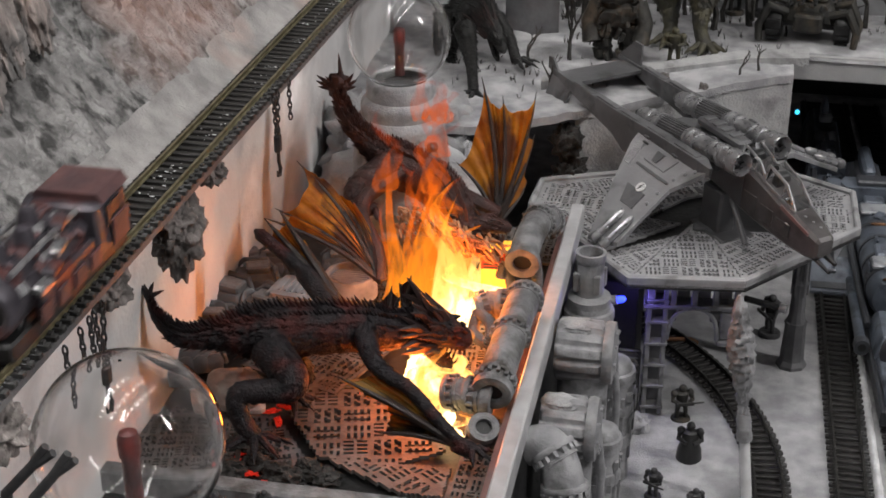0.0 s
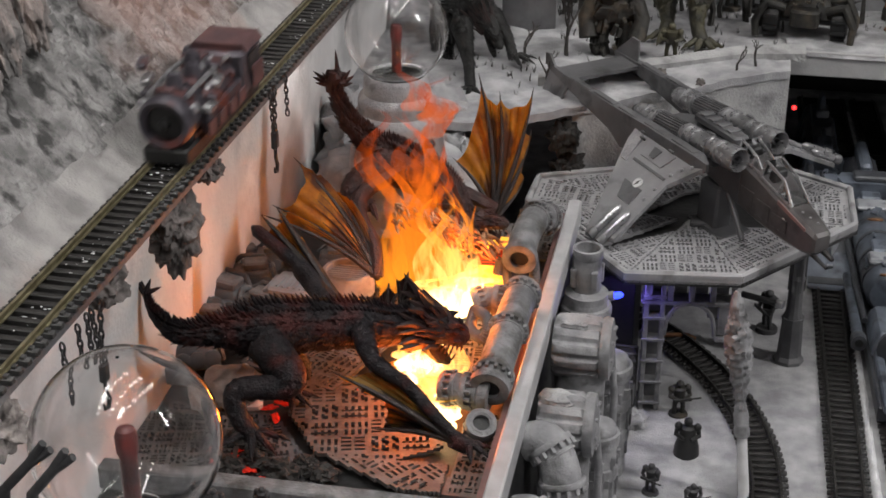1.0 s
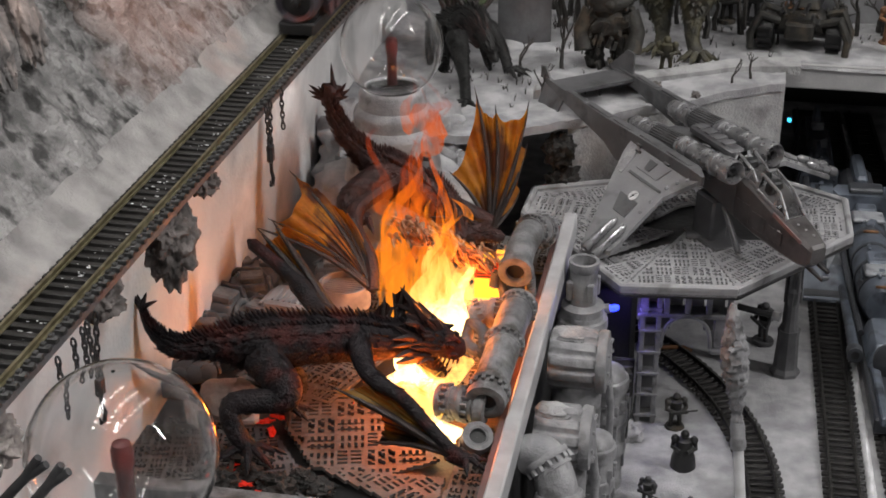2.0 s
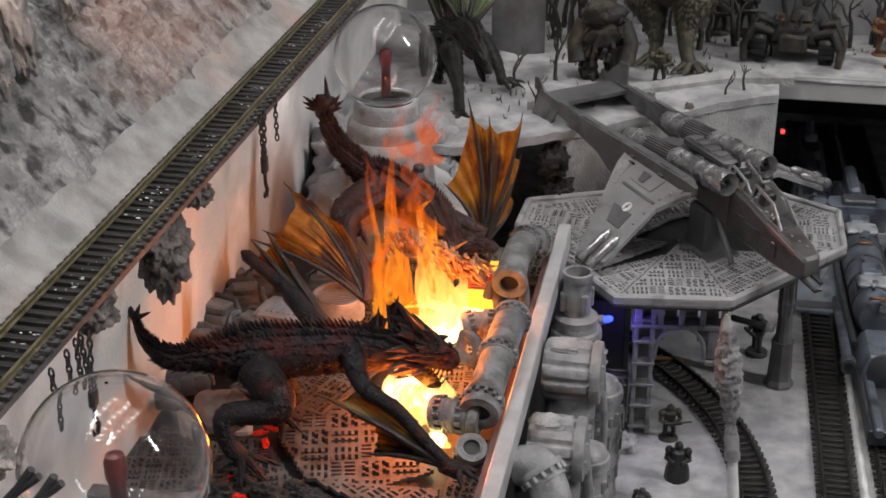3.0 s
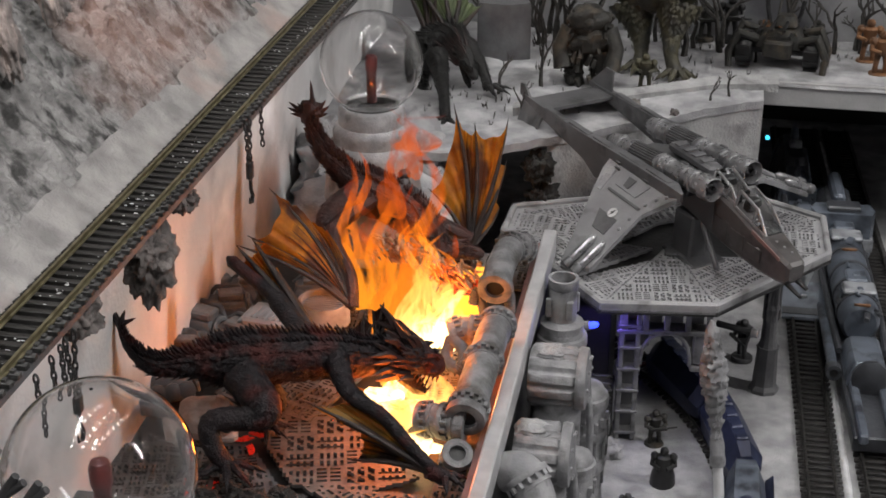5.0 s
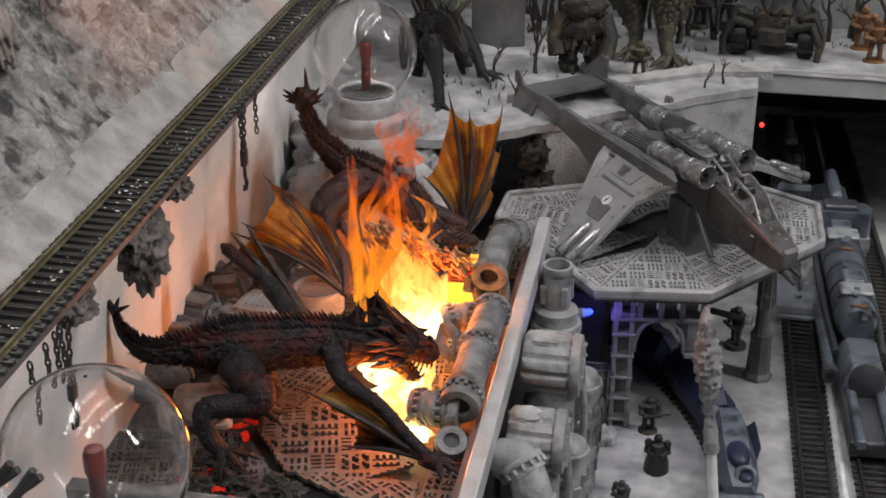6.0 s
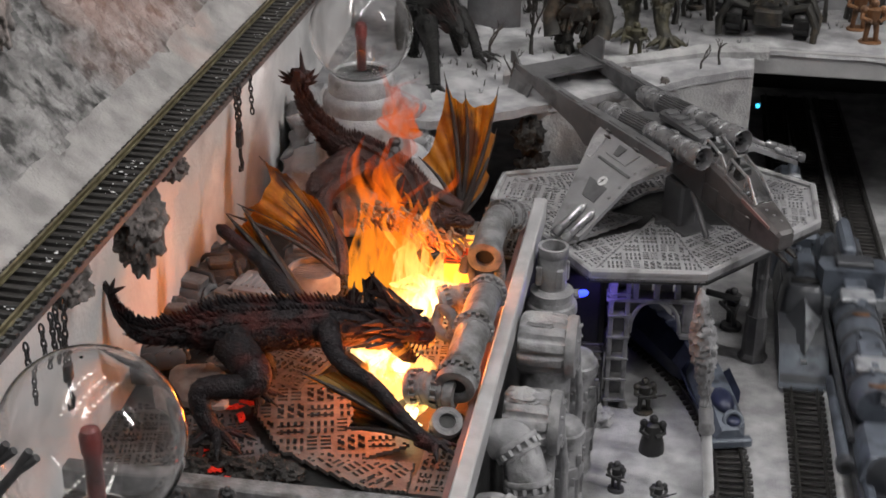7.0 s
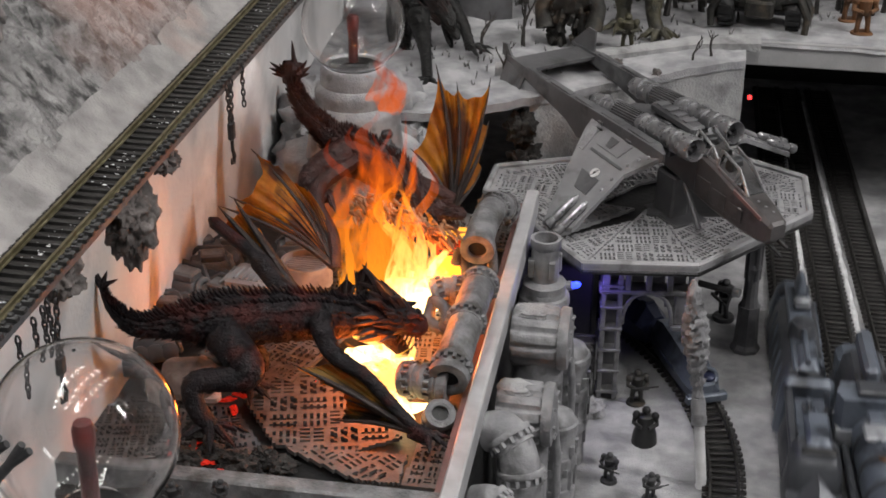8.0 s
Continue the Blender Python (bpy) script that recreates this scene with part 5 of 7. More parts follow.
def drum(x, y, z, r, length, seed):
    """A fluted drum lying across a squat plinth, its flat end to the open side."""
    t = thing("fluted_drum", "frosted fluted drum lying on a squat plinth", "tank", "tanks", at=pose(x, y, 0))
    part("plinth", Shape().lathe([(r * 0.80, 0), (r * 0.80, z - r * 0.6), (r * 0.70, z - r * 0.5)], 24), TANK, t)
    ring = lambda k, rr: [(k, rr(i) * math.cos(math.tau * i / 72), rr(i) * math.sin(math.tau * i / 72)) for i in range(72)]
    flute = lambda i: r * (1.0 if i % 6 < 4 else 0.86)
    part("shell", Shape().loft([ring(-length / 2, lambda i: r * 0.88), ring(-length / 2 + 0.002, flute), ring(length / 2 - 0.006, flute), ring(length / 2 - 0.004, lambda i: r * 0.90)]), TANK, t, at=pose(0, 0, z), smooth=50)
    part("end_cap", Shape().lathe([(r * 0.98, -0.004), (r * 1.02, -0.002), (r * 0.98, 0.0015), (r * 0.55, 0.003), (0.0002, 0.003)], 36), TANK, t, at=pose(length / 2, 0, z, 0, 90, 0))
    for k in range(8):
        a = math.tau * k / 8
        part("bolt_head", Shape().lathe([(0.0011, 0), (0.0011, 0.0014), (0.0005, 0.0018)], 8), TANK, t, at=pose(length / 2 + 0.002, r * 0.72 * math.cos(a), z + r * 0.72 * math.sin(a), 0, 90, 0))
    part("snow_cap", Shape().ball(-0.004, 0, z + r * 0.86, 1, 24, sx=length * 0.36, sy=r * 0.42, sz=r * 0.17, rough=0.25, seed=seed), SNOW, t, "patchy white snow", smooth=180)
    part("feed_pipe", Shape().tube([(length / 2 + 0.004, 0.006, 0), (length / 2 + 0.004, 0.006, z * 0.7), (length / 2 + 0.001, 0.004, z)], 0.0022, 10), TANK, t)
    return t


def tanks():
    tank(-0.0705, 0.806, 0.107, 0.0138, 1, "tall frosted grey tank with an open neck", True, 3)
    drum(-0.0650, 0.728, 0.111, 0.0175, 0.030, 2)
    drum(-0.0665, 0.672, 0.097, 0.0170, 0.028, 3)
    tank(-0.0520, 0.775, 0.082, 0.0120, 4, "slim frosted grey tank beside the pit", False, 3)
    tank(-0.0510, 0.705, 0.080, 0.0100, 5, "slim frosted grey tank beside the pit", False, 3)
    tank(-0.0520, 0.640, 0.060, 0.0110, 6, "slim frosted grey tank beside the pit", False, 3)
    pipe_run("elbow_pipe", "thick frosted pipe elbow beside the tanks", [(-0.0800, 0.628, 0.112), (-0.0700, 0.625, 0.114), (-0.0620, 0.618, 0.100), (-0.0600, 0.614, 0.075), (-0.0590, 0.612, 0.0)], 0.0100, (0.3, 0.55), False)
    pipe_run("elbow_pipe", "thick frosted pipe elbow beside the tanks", [(-0.0800, 0.585, 0.100), (-0.0700, 0.582, 0.102), (-0.0640, 0.575, 0.088), (-0.0640, 0.573, 0.0)], 0.0085, (0.3, 0.62), False)
    d = thing("blue_diode", "small bright blue diode on a tank collar", "diode", at=pose(-0.0590, 0.822, 0.0930))
    part("socket", Shape().lathe([(0.0030, 0), (0.0030, 0.004), (0.0020, 0.0045)], 12), TANK, d, at=pose(0, 0, 0, 0, 75, 0))
    part("lens", Shape().lathe([(0.0020, 0), (0.0022, 0.003), (0.0015, 0.005), (0.0002, 0.0058)], 12), glow("blue_diode_glow", (0.02, 0.04, 1.0), 5), d, "glowing blue lens", at=pose(0.004, -0.0002, 0.001, 0, 75, 0))


# ---------------------------------------------------------------- the flyer
def emblem(base, x, y, z, r, m):
    part("emblem", Shape().lathe([(r, 0), (r, 0.0003), (0.0001, 0.00035)], 24), WHITE, base, "round white badge", at=m @ pose(x, y, z))
    s = Shape()
    s.prism([(-0.3 * r, -0.8 * r), (0.3 * r, 0.1 * r), (0.0, 0.1 * r), (0.3 * r, 0.8 * r), (-0.4 * r, -0.1 * r), (-0.1 * r, -0.1 * r)], 0.0004, 0.0006)
    part("emblem_mark", s, BLACK, base, at=m @ pose(x, y, z))


def flyer():
    f = thing("flyer", "grey twin-boom flyer with two jet engines parked on the pad", "aircraft", at=pose(0.0080, 0.9150, 0.12, 0, 0, -51) @ pose(0, 0, 0, 0, 3.5, 0) @ pose(0, 0, -0.12))
    # x forward, y left; the middle line is y = 0
    hull = Shape()
    sec = lambda x, hw, z0, z1, c: [(x, -hw + c, z0), (x, hw - c, z0), (x, hw, z0 + c), (x, hw, z1 - c), (x, hw - c, z1), (x, -hw + c, z1), (x, -hw, z1 - c), (x, -hw, z0 + c)]
    hull.loft([sec(-0.064, 0.006, 0.148, 0.156, 0.002), sec(-0.048, 0.011, 0.140, 0.160, 0.003), sec(0.006, 0.012, 0.134, 0.164, 0.003), sec(0.022, 0.011, 0.130, 0.164, 0.003)])
    part("fuselage", hull, HULL_DARK, f, smooth=20)
    nose = Shape()
    nose.loft([sec(0.016, 0.0105, 0.130, 0.163, 0.003), sec(0.040, 0.0105, 0.127, 0.158, 0.003), sec(0.066, 0.0100, 0.126, 0.150, 0.003), sec(0.080, 0.0085, 0.126, 0.1455, 0.0025), sec(0.0885, 0.0070, 0.1275, 0.1420, 0.002), sec(0.0905, 0.0055, 0.1300, 0.1400, 0.0015)])
    part("nose", nose, HULL_NOSE, f, smooth=20)
    part("nose_stripe", Shape().loft([[(0.058, -0.0106, 0.1490), (0.083, -0.0088, 0.1415), (0.083, -0.0086, 0.1435), (0.058, -0.0104, 0.1515)], [(0.058, -0.0100, 0.1490), (0.083, -0.0078, 0.1415), (0.083, -0.0078, 0.1435), (0.058, -0.0098, 0.1515)]]), HULL_RED, f, "faded red nose panel")
    for k in range(3):
        part("nose_panel", Shape().box(0.030 + 0.016 * k, -0.0106, 0.1395 - 0.001 * k, 0.013, 0.0008, 0.013 - 0.002 * k, b=0.0003), HULL_NOSE, f)
        part("nose_rivet", Shape().lathe([(0.0009, 0), (0.0009, 0.0006), (0.0003, 0.0009)], 8), HULL, f, at=pose(0.072 + 0.005 * k, -0.002 + 0.002 * k, 0.1478 - 0.0017 * k))
    part("gun", Shape().tube([(0.086, -0.003, 0.127), (0.100, -0.003, 0.124)], [0.0018, 0.0010], 8), IRON, f)
    part("gun", Shape().tube([(0.089, 0.003, 0.129), (0.098, 0.003, 0.127)], [0.0022, 0.0012], 8), IRON, f)
    part("landing_leg", Shape().box(-0.004, -0.006, 0.119, 0.020, 0.014, 0.032, b=0.0015), HULL_DARK, f)
    part("landing_strut", Shape().tube([(0.012, -0.010, 0.134), (0.034, -0.0125, 0.112)], 0.0020, 10), HULL_DARK, f)
    part("landing_foot", Shape().box(0.000, -0.004, 0.1045, 0.036, 0.026, 0.003, b=0.001), HULL_DARK, f)
    emblem(f, 0, 0, 0, 0.0026, pose(0.0655, -0.0104, 0.1400, 90, 0, 0))
    # two cockpits, one behind the other
    for x0, x1, zb0, zb1, h in ((0.014, 0.038, 0.1630, 0.1580, 0.0085), (0.0385, 0.0670, 0.1580, 0.1500, 0.0100)):
        c = part("canopy", Shape().loft([[(x0, -0.0085, zb0), (x0, 0.0085, zb0), (x0, 0.0055, zb0 + h), (x0, -0.0055, zb0 + h)], [(x0 + 0.6 * (x1 - x0), -0.0085, zb0 + 0.6 * (zb1 - zb0)), (x0 + 0.6 * (x1 - x0), 0.0085, zb0 + 0.6 * (zb1 - zb0)), (x0 + 0.6 * (x1 - x0), 0.005, zb0 + 0.85 * h - 0.004), (x0 + 0.6 * (x1 - x0), -0.005, zb0 + 0.85 * h - 0.004)], [(x1, -0.007, zb1), (x1, 0.007, zb1), (x1, 0.006, zb1 + 0.001), (x1, -0.006, zb1 + 0.001)]]), CANOPY, f, "clear framed cockpit glass", smooth=0)
        c.visible_shadow = False
        for sy in (-1, 1):
            for a, b in (((x0, sy * 0.0087, zb0), (x0, sy * 0.0057, zb0 + h)), ((x0, sy * 0.0057, zb0 + h), (x0 + 0.6 * (x1 - x0), sy * 0.0052, zb0 + 0.85 * h - 0.004)), ((x0 + 0.6 * (x1 - x0), sy * 0.0052, zb0 + 0.85 * h - 0.004), (x1, sy * 0.0065, zb1)), ((x0 + 0.6 * (x1 - x0), sy * 0.0087, zb0 + 0.6 * (zb1 - zb0)), (x0 + 0.6 * (x1 - x0), sy * 0.0052, zb0 + 0.85 * h - 0.004)), ((x0, sy * 0.0087, zb0), (x1, sy * 0.0072, zb1))):
                part("canopy_frame", Shape().tube([a, b], 0.0010, 6), ENGINE, f)
        part("seat", Shape().box(x0 + 0.006, 0, zb0 + 0.0015, 0.006, 0.008, 0.008, b=0.001), BLACK, f)
    for sy in (-1, 1):
        x0, z0 = (-0.0085, 0.1615) if sy < 0 else (-0.0125, 0.1650)
        e = part("engine", Shape().lathe([(0.0044, -0.074), (0.0058, -0.072), (0.0064, -0.066), (0.0066, -0.046), (0.0066, 0.018), (0.0074, 0.020), (0.0080, 0.024), (0.0080, 0.033), (0.0073, 0.035), (0.0065, 0.033), (0.0060, 0.022)], 28, caps=False), ENGINE, f, "ribbed metal jet engine", at=pose(x0, sy * 0.0168, z0, 0, 84.5, 0))
        part("tail_cone", Shape().lathe([(0.0040, -0.0735), (0.0026, -0.078), (0.0002, -0.080)], 18), BOOM, e)
        part("pylon", Shape().box(x0 - 0.012, sy * 0.0165, z0 - 0.007, 0.050, 0.006, 0.008, b=0.001), HULL_DARK, f)
        for k in range(24):
            a = math.tau * k / 24
            part("rib", Shape().box(0.0068 * math.cos(a), 0.0068 * math.sin(a), -0.034, 0.0014, 0.0009, 0.026), BOOM, e)
        for z, r in ((-0.062, 0.0074), (-0.050, 0.0078), (-0.018, 0.0078), (-0.010, 0.0074), (0.006, 0.0072), (0.016, 0.0076)):
            part("collar", Shape().lathe([(r * 0.85, z - 0.0016), (r, z - 0.0012), (r, z + 0.0012), (r * 0.85, z + 0.0016)], 28, caps=False), ENGINE, e)
        part("intake_disc", Shape().lathe([(0.0066, 0.0235), (0.0001, 0.0235)], 24, caps=False), BLACK, e)
        part("spinner", Shape().lathe([(0.0020, 0.0236), (0.0016, 0.0275), (0.0002, 0.030)], 14), ENGINE, e)
        for k in range(8):
            part("fan_blade", Shape().box(0.0040, 0, 0.0262, 0.0050, 0.0014, 0.0006), ENGINE, e, at=pose(0, 0, 0, 0, 0, 45 * k))
        for k in range(5):
            a = 0.5 + 0.45 * k
            part("engine_fitting", Shape().box(0.0074 * math.cos(a), 0.0074 * math.sin(a), -0.002 + 0.003 * (k % 2), 0.0022, 0.0022, 0.007, b=0.0004), BOOM, e)
        bm = Shape()
        sec2 = lambda x, y, hw, z0, z1: [(x, y - hw, z0), (x, y + hw, z0), (x, y + hw, z1), (x, y - hw, z1)]
        bm.loft([sec2(0.0125, sy * 0.0300, 0.0010, 0.1530, 0.1590), sec2(0.004, sy * 0.0300, 0.0040, 0.1485, 0.1615), sec2(-0.050, sy * 0.0300, 0.0042, 0.1400, 0.1600), sec2(-0.076, sy * 0.0300, 0.0040, 0.1330, 0.1585), sec2(-0.092, sy * 0.0300, 0.0036, 0.1400, 0.1575), sec2(-0.150, sy * 0.0295, 0.0026, 0.1475, 0.1555), sec2(-0.178, sy * 0.0290, 0.0008, 0.1510, 0.1545)])
        part("boom", bm, BOOM, f, "long square tail boom", smooth=15)
        for k in range(5):
            part("boom_plate", Shape().box(-0.012 - 0.030 * k, sy * 0.0300, 0.1612 - 0.0012 * k, 0.024, 0.0046, 0.0012, b=0.0003), BOOM, f)
        fin = lambda pts, th: [[(x, sy * y - th, z) for x, y, z in pts], [(x, sy * y + th, z) for x, y, z in pts]]
        part("lower_fin", Shape().loft(fin([(-0.174, 0.030, 0.150), (-0.147, 0.030, 0.150), (-0.1400, 0.046, 0.1330), (-0.1650, 0.048, 0.1190)], 0.0008)), BOOM, f, smooth=15)
        part("upper_fin", Shape().loft(fin([(-0.180, 0.029, 0.1520), (-0.150, 0.029, 0.1545), (-0.1530, 0.031, 0.1700), (-0.1620, 0.031, 0.1700)] if sy > 0 else [(-0.181, 0.029, 0.1520), (-0.168, 0.029, 0.1545), (-0.1760, 0.029, 0.1620), (-0.1815, 0.029, 0.1610)], 0.0007)), BOOM, f, smooth=15)
        # drooping wing with a silver missile rack at its end
        wg = Shape()
        droop = 0.75 if sy < 0 else 0.46
        zw = lambda y: 0.1545 - droop * (y - 0.031)
        edge = [(-0.0610, 0.0320), (-0.0584, 0.0406), (-0.0514, 0.0512), (-0.0226, 0.0930), (0.0010, 0.0870), (-0.0015, 0.0490), (0.0105, 0.0315)]
        skin = [[(x, sy * y, zw(y) + d) for x, y in edge] for d in (-0.0018, 0.0014)]
        wg.loft(skin)
        w = part("wing", wg, HULL, f, "drooping grey wing", smooth=15)
        tilt = math.degrees(math.atan(droop))
        m = pose(0, sy * 0.031, 0.1559, sy * -tilt, 0, 0)
        k2 = 1 / math.cos(math.atan(droop))
        plate = lambda pts, h: Shape().loft([[(x, sy * (y - 0.031) * k2, d) for x, y in pts] for d in (-0.0002, h)])
        part("light_patch", plate([(-0.0570, 0.0345), (-0.0480, 0.0345), (-0.0440, 0.0510), (-0.0500, 0.0510)], 0.0007), TANK, w, "pale worn panel", at=m, smooth=15)
        part("wing_panel", plate([(-0.0420, 0.0350), (-0.0130, 0.0350), (-0.0160, 0.0440), (-0.0380, 0.0440)], 0.0008), HULL, w, at=m, smooth=15)
        part("wing_panel", plate([(-0.0330, 0.0365), (-0.0250, 0.0365), (-0.0260, 0.0425), (-0.0310, 0.0425)], 0.0014), BOOM, w, at=m, smooth=15)
        part("wing_panel", plate([(-0.0320, 0.0590), (-0.0130, 0.0590), (-0.0120, 0.0690), (-0.0250, 0.0690)], 0.0007), BOOM, w, at=m, smooth=15)
        part("wing_panel", plate([(-0.0400, 0.0470), (-0.0060, 0.0470), (-0.0060, 0.0484), (-0.0400, 0.0484)], 0.0007), BOOM, w, at=m, smooth=15)
        for x, y in ((-0.047, 0.0365), (-0.019, 0.0338), (-0.050, 0.0338)):
            part("hinge", Shape().box(x, sy * (y - 0.031) * k2, 0.0012, 0.0052, 0.0016, 0.0022, b=0.0004), BOOM, w, at=m)
        for x, y in ((0.0035, 0.0345), (-0.0015, 0.0385), (-0.0050, 0.0440), (-0.0060, 0.0545), (-0.0060, 0.0620)):
            part("rivet_plate", Shape().lathe([(0.0013, 0), (0.0013, 0.0008), (0.0006, 0.0012)], 10), TANK, w, at=m @ pose(x, sy * (y - 0.031) * k2, 0.0))
        if sy < 0:
            emblem(w, 0, 0, 0, 0.0036, m @ pose(-0.0200, -(0.0572 - 0.031) * k2, 0.0010))
        for x in (-0.0145, -0.0045):
            at_tip = m @ pose(x, sy * (0.0925 - 0.031) * k2, 0.0024, 90 * sy, 0, 0)
            part("missile", Shape().lathe([(0.0004, 0), (0.0022, 0.003), (0.0026, 0.006), (0.0026, 0.022), (0.0016, 0.0245), (0.0003, 0.026)], 14), ENGINE, w, "bright silver missile tube", at=at_tip)
            part("missile_rail", Shape().box(x, sy * (0.0840 - 0.031) * k2, 0.0006, 0.0030, 0.022, 0.0016), HULL_DARK, w, at=m)
            part("missile_tail", Shape().lathe([(0.0034, -0.002), (0.0034, 0.0025), (0.0026, 0.004)], 14), BOOM, w, at=at_tip)
    tp = Shape().loft([[(-0.146, y, 0.1515), (-0.170, y, 0.1510), (-0.170, y, 0.1530), (-0.146, y, 0.1540)] for y in (-0.030, 0.030)])
    part("tailplane", tp, BOOM, f, smooth=15)
    part("spine_box", Shape().box(-0.015, 0, 0.1665, 0.045, 0.011, 0.006, b=0.0015), HULL_DARK, f)
    for k in range(4):
        part("spine_vent", Shape().box(-0.030 + 0.009 * k, 0, 0.1700, 0.005, 0.009, 0.0014, b=0.0004), BOOM, f)


# ---------------------------------------------------------------- figures in the snow
def soldier(x, y, z, a, h, material, label, gun=True, robe=False):
    s = Shape()
    if robe:
        s.lathe([(0.30 * h, 0), (0.27 * h, 0.3 * h), (0.20 * h, 0.55 * h), (0.17 * h, 0.75 * h), (0.07 * h, 0.82 * h)], 14)
    else:
        for sx in (-1, 1):
            s.tube([(sx * 0.12 * h, 0.02 * h, 0), (sx * 0.12 * h, 0, 0.06 * h), (sx * 0.11 * h, -0.02 * h, 0.25 * h), (sx * 0.08 * h, 0, 0.48 * h)], [0.07 * h, 0.06 * h, 0.06 * h, 0.08 * h], 8)
        s.tube([(0, 0, 0.44 * h), (0, 0, 0.6 * h), (0, 0, 0.78 * h), (0, 0, 0.84 * h)], [0.14 * h, 0.15 * h, 0.18 * h, 0.07 * h], 10)
        s.box(0, 0.15 * h, 0.66 * h, 0.24 * h, 0.12 * h, 0.26 * h, b=0.02 * h)
    for sx in (-1, 1):
        s.ball(sx * 0.21 * h, 0, 0.76 * h, 0.10 * h, 6)
        s.tube([(sx * 0.22 * h, 0, 0.74 * h), (sx * 0.26 * h, -0.06 * h, 0.58 * h), (sx * 0.08 * h, -0.22 * h, 0.55 * h)], [0.07 * h, 0.06 * h, 0.05 * h], 7)
    s.ball(0, -0.02 * h, 0.91 * h, 0.10 * h, 8, rough=0.15)
    if gun:
        s.box(0.02 * h, -0.25 * h, 0.56 * h, 0.46 * h, 0.05 * h, 0.09 * h, b=0.01 * h)
        s.tube([(0.2 * h, -0.25 * h, 0.57 * h), (0.5 * h, -0.25 * h, 0.58 * h)], 0.022 * h, 6)
    s.lathe([(0.26 * h, -0.002), (0.26 * h, 0.0), (0.24 * h, 0.001)], 16)
    single("toy_figure", s, material, label, "figurine", "toy figures", at=pose(x, y, z, 0, 0, a))


def bare_bush(x, y, z, h, seed, n=5):
    s, rnd = Shape(), random.Random(seed)

    def grow(p, d, L, r, depth):
        q = p + d * L
        mid = p.lerp(q, 0.5) + Vector((rnd.uniform(-1, 1), rnd.uniform(-1, 1), 0)) * L * 0.1
        s.tube([p, mid, q], [r, r * 0.85, r * 0.65], 5)
        if depth:
            for _ in range(rnd.choice((2, 2, 3))):
                e = (d + Vector((rnd.uniform(-1, 1), rnd.uniform(-1, 1), rnd.uniform(-0.2, 0.6))) * 0.75).normalized()
                grow(q, e, L * rnd.uniform(0.5, 0.8), r * 0.62, depth - 1)
    grow(Vector((0, 0, -0.004)), Vector((rnd.uniform(-0.15, 0.15), 0, 1)).normalized(), h * 0.42, h * 0.035 + 0.0004, 3)
    single("bare_twig_tree", s, BARK, "small bare dark twig tree in the snow", "tree", "bare trees", at=pose(x, y, z, 0, 0, rnd.uniform(0, 360)))


BARK = mat("dark_bark", (0.06, 0.055, 0.05), (0.03, 0.028, 0.026), 150, 0.8, bump=0.5)
OLIVE = mat("olive_brown_paint", (0.085, 0.078, 0.045), (0.035, 0.032, 0.024), 90, 0.6, bump=0.5, stain=(0.03, 0.03, 0.028), stain_scale=60)
RUST = mat("rusty_orange_paint", (0.22, 0.10, 0.04), (0.08, 0.04, 0.02), 90, 0.6, bump=0.4)
OLIVE_DARK = mat("dark_olive_paint", (0.034, 0.032, 0.027), (0.014, 0.014, 0.013), 110, 0.6, bump=0.5, stain=(0.07, 0.056, 0.04), stain_scale=80)


def beast():
    """The great clawed beast whose two legs stand in the snow."""
    b = thing("great_beast", "olive scaly beast with thick clawed legs standing in snow", "beast")
    for pts in ([(-0.0563, 1.1559, 0.2019, 0.0200), (-0.0504, 1.1499, 0.1828, 0.0100), (-0.0474, 1.1439, 0.1666, 0.0054), (-0.0487, 1.1379, 0.1560, 0.0062)],
                [(-0.0215, 1.1424, 0.2063, 0.0200), (-0.0241, 1.1364, 0.1870, 0.0100), (-0.0243, 1.1304, 0.1687, 0.0054), (-0.0195, 1.1244, 0.1560, 0.0062)]):
        s = Shape()
        limb(s, pts, [(-1, -0.5), (-0.3, -1), (0.7, -0.8), (1, -0.1)], 0.012, 0.0030)
        part("leg", s, OLIVE, b)
    s = body_shape([(-0.1239, 1.1991, 0.2141, 0.0040), (-0.0839, 1.1791, 0.2201, 0.0140), (-0.0409, 1.1571, 0.2281, 0.0340), (0.0011, 1.1451, 0.2541, 0.0280), (0.0261, 1.1391, 0.2841, 0.0180)], 31, 0.004, 0.007)
    part("body", s, OLIVE, b)


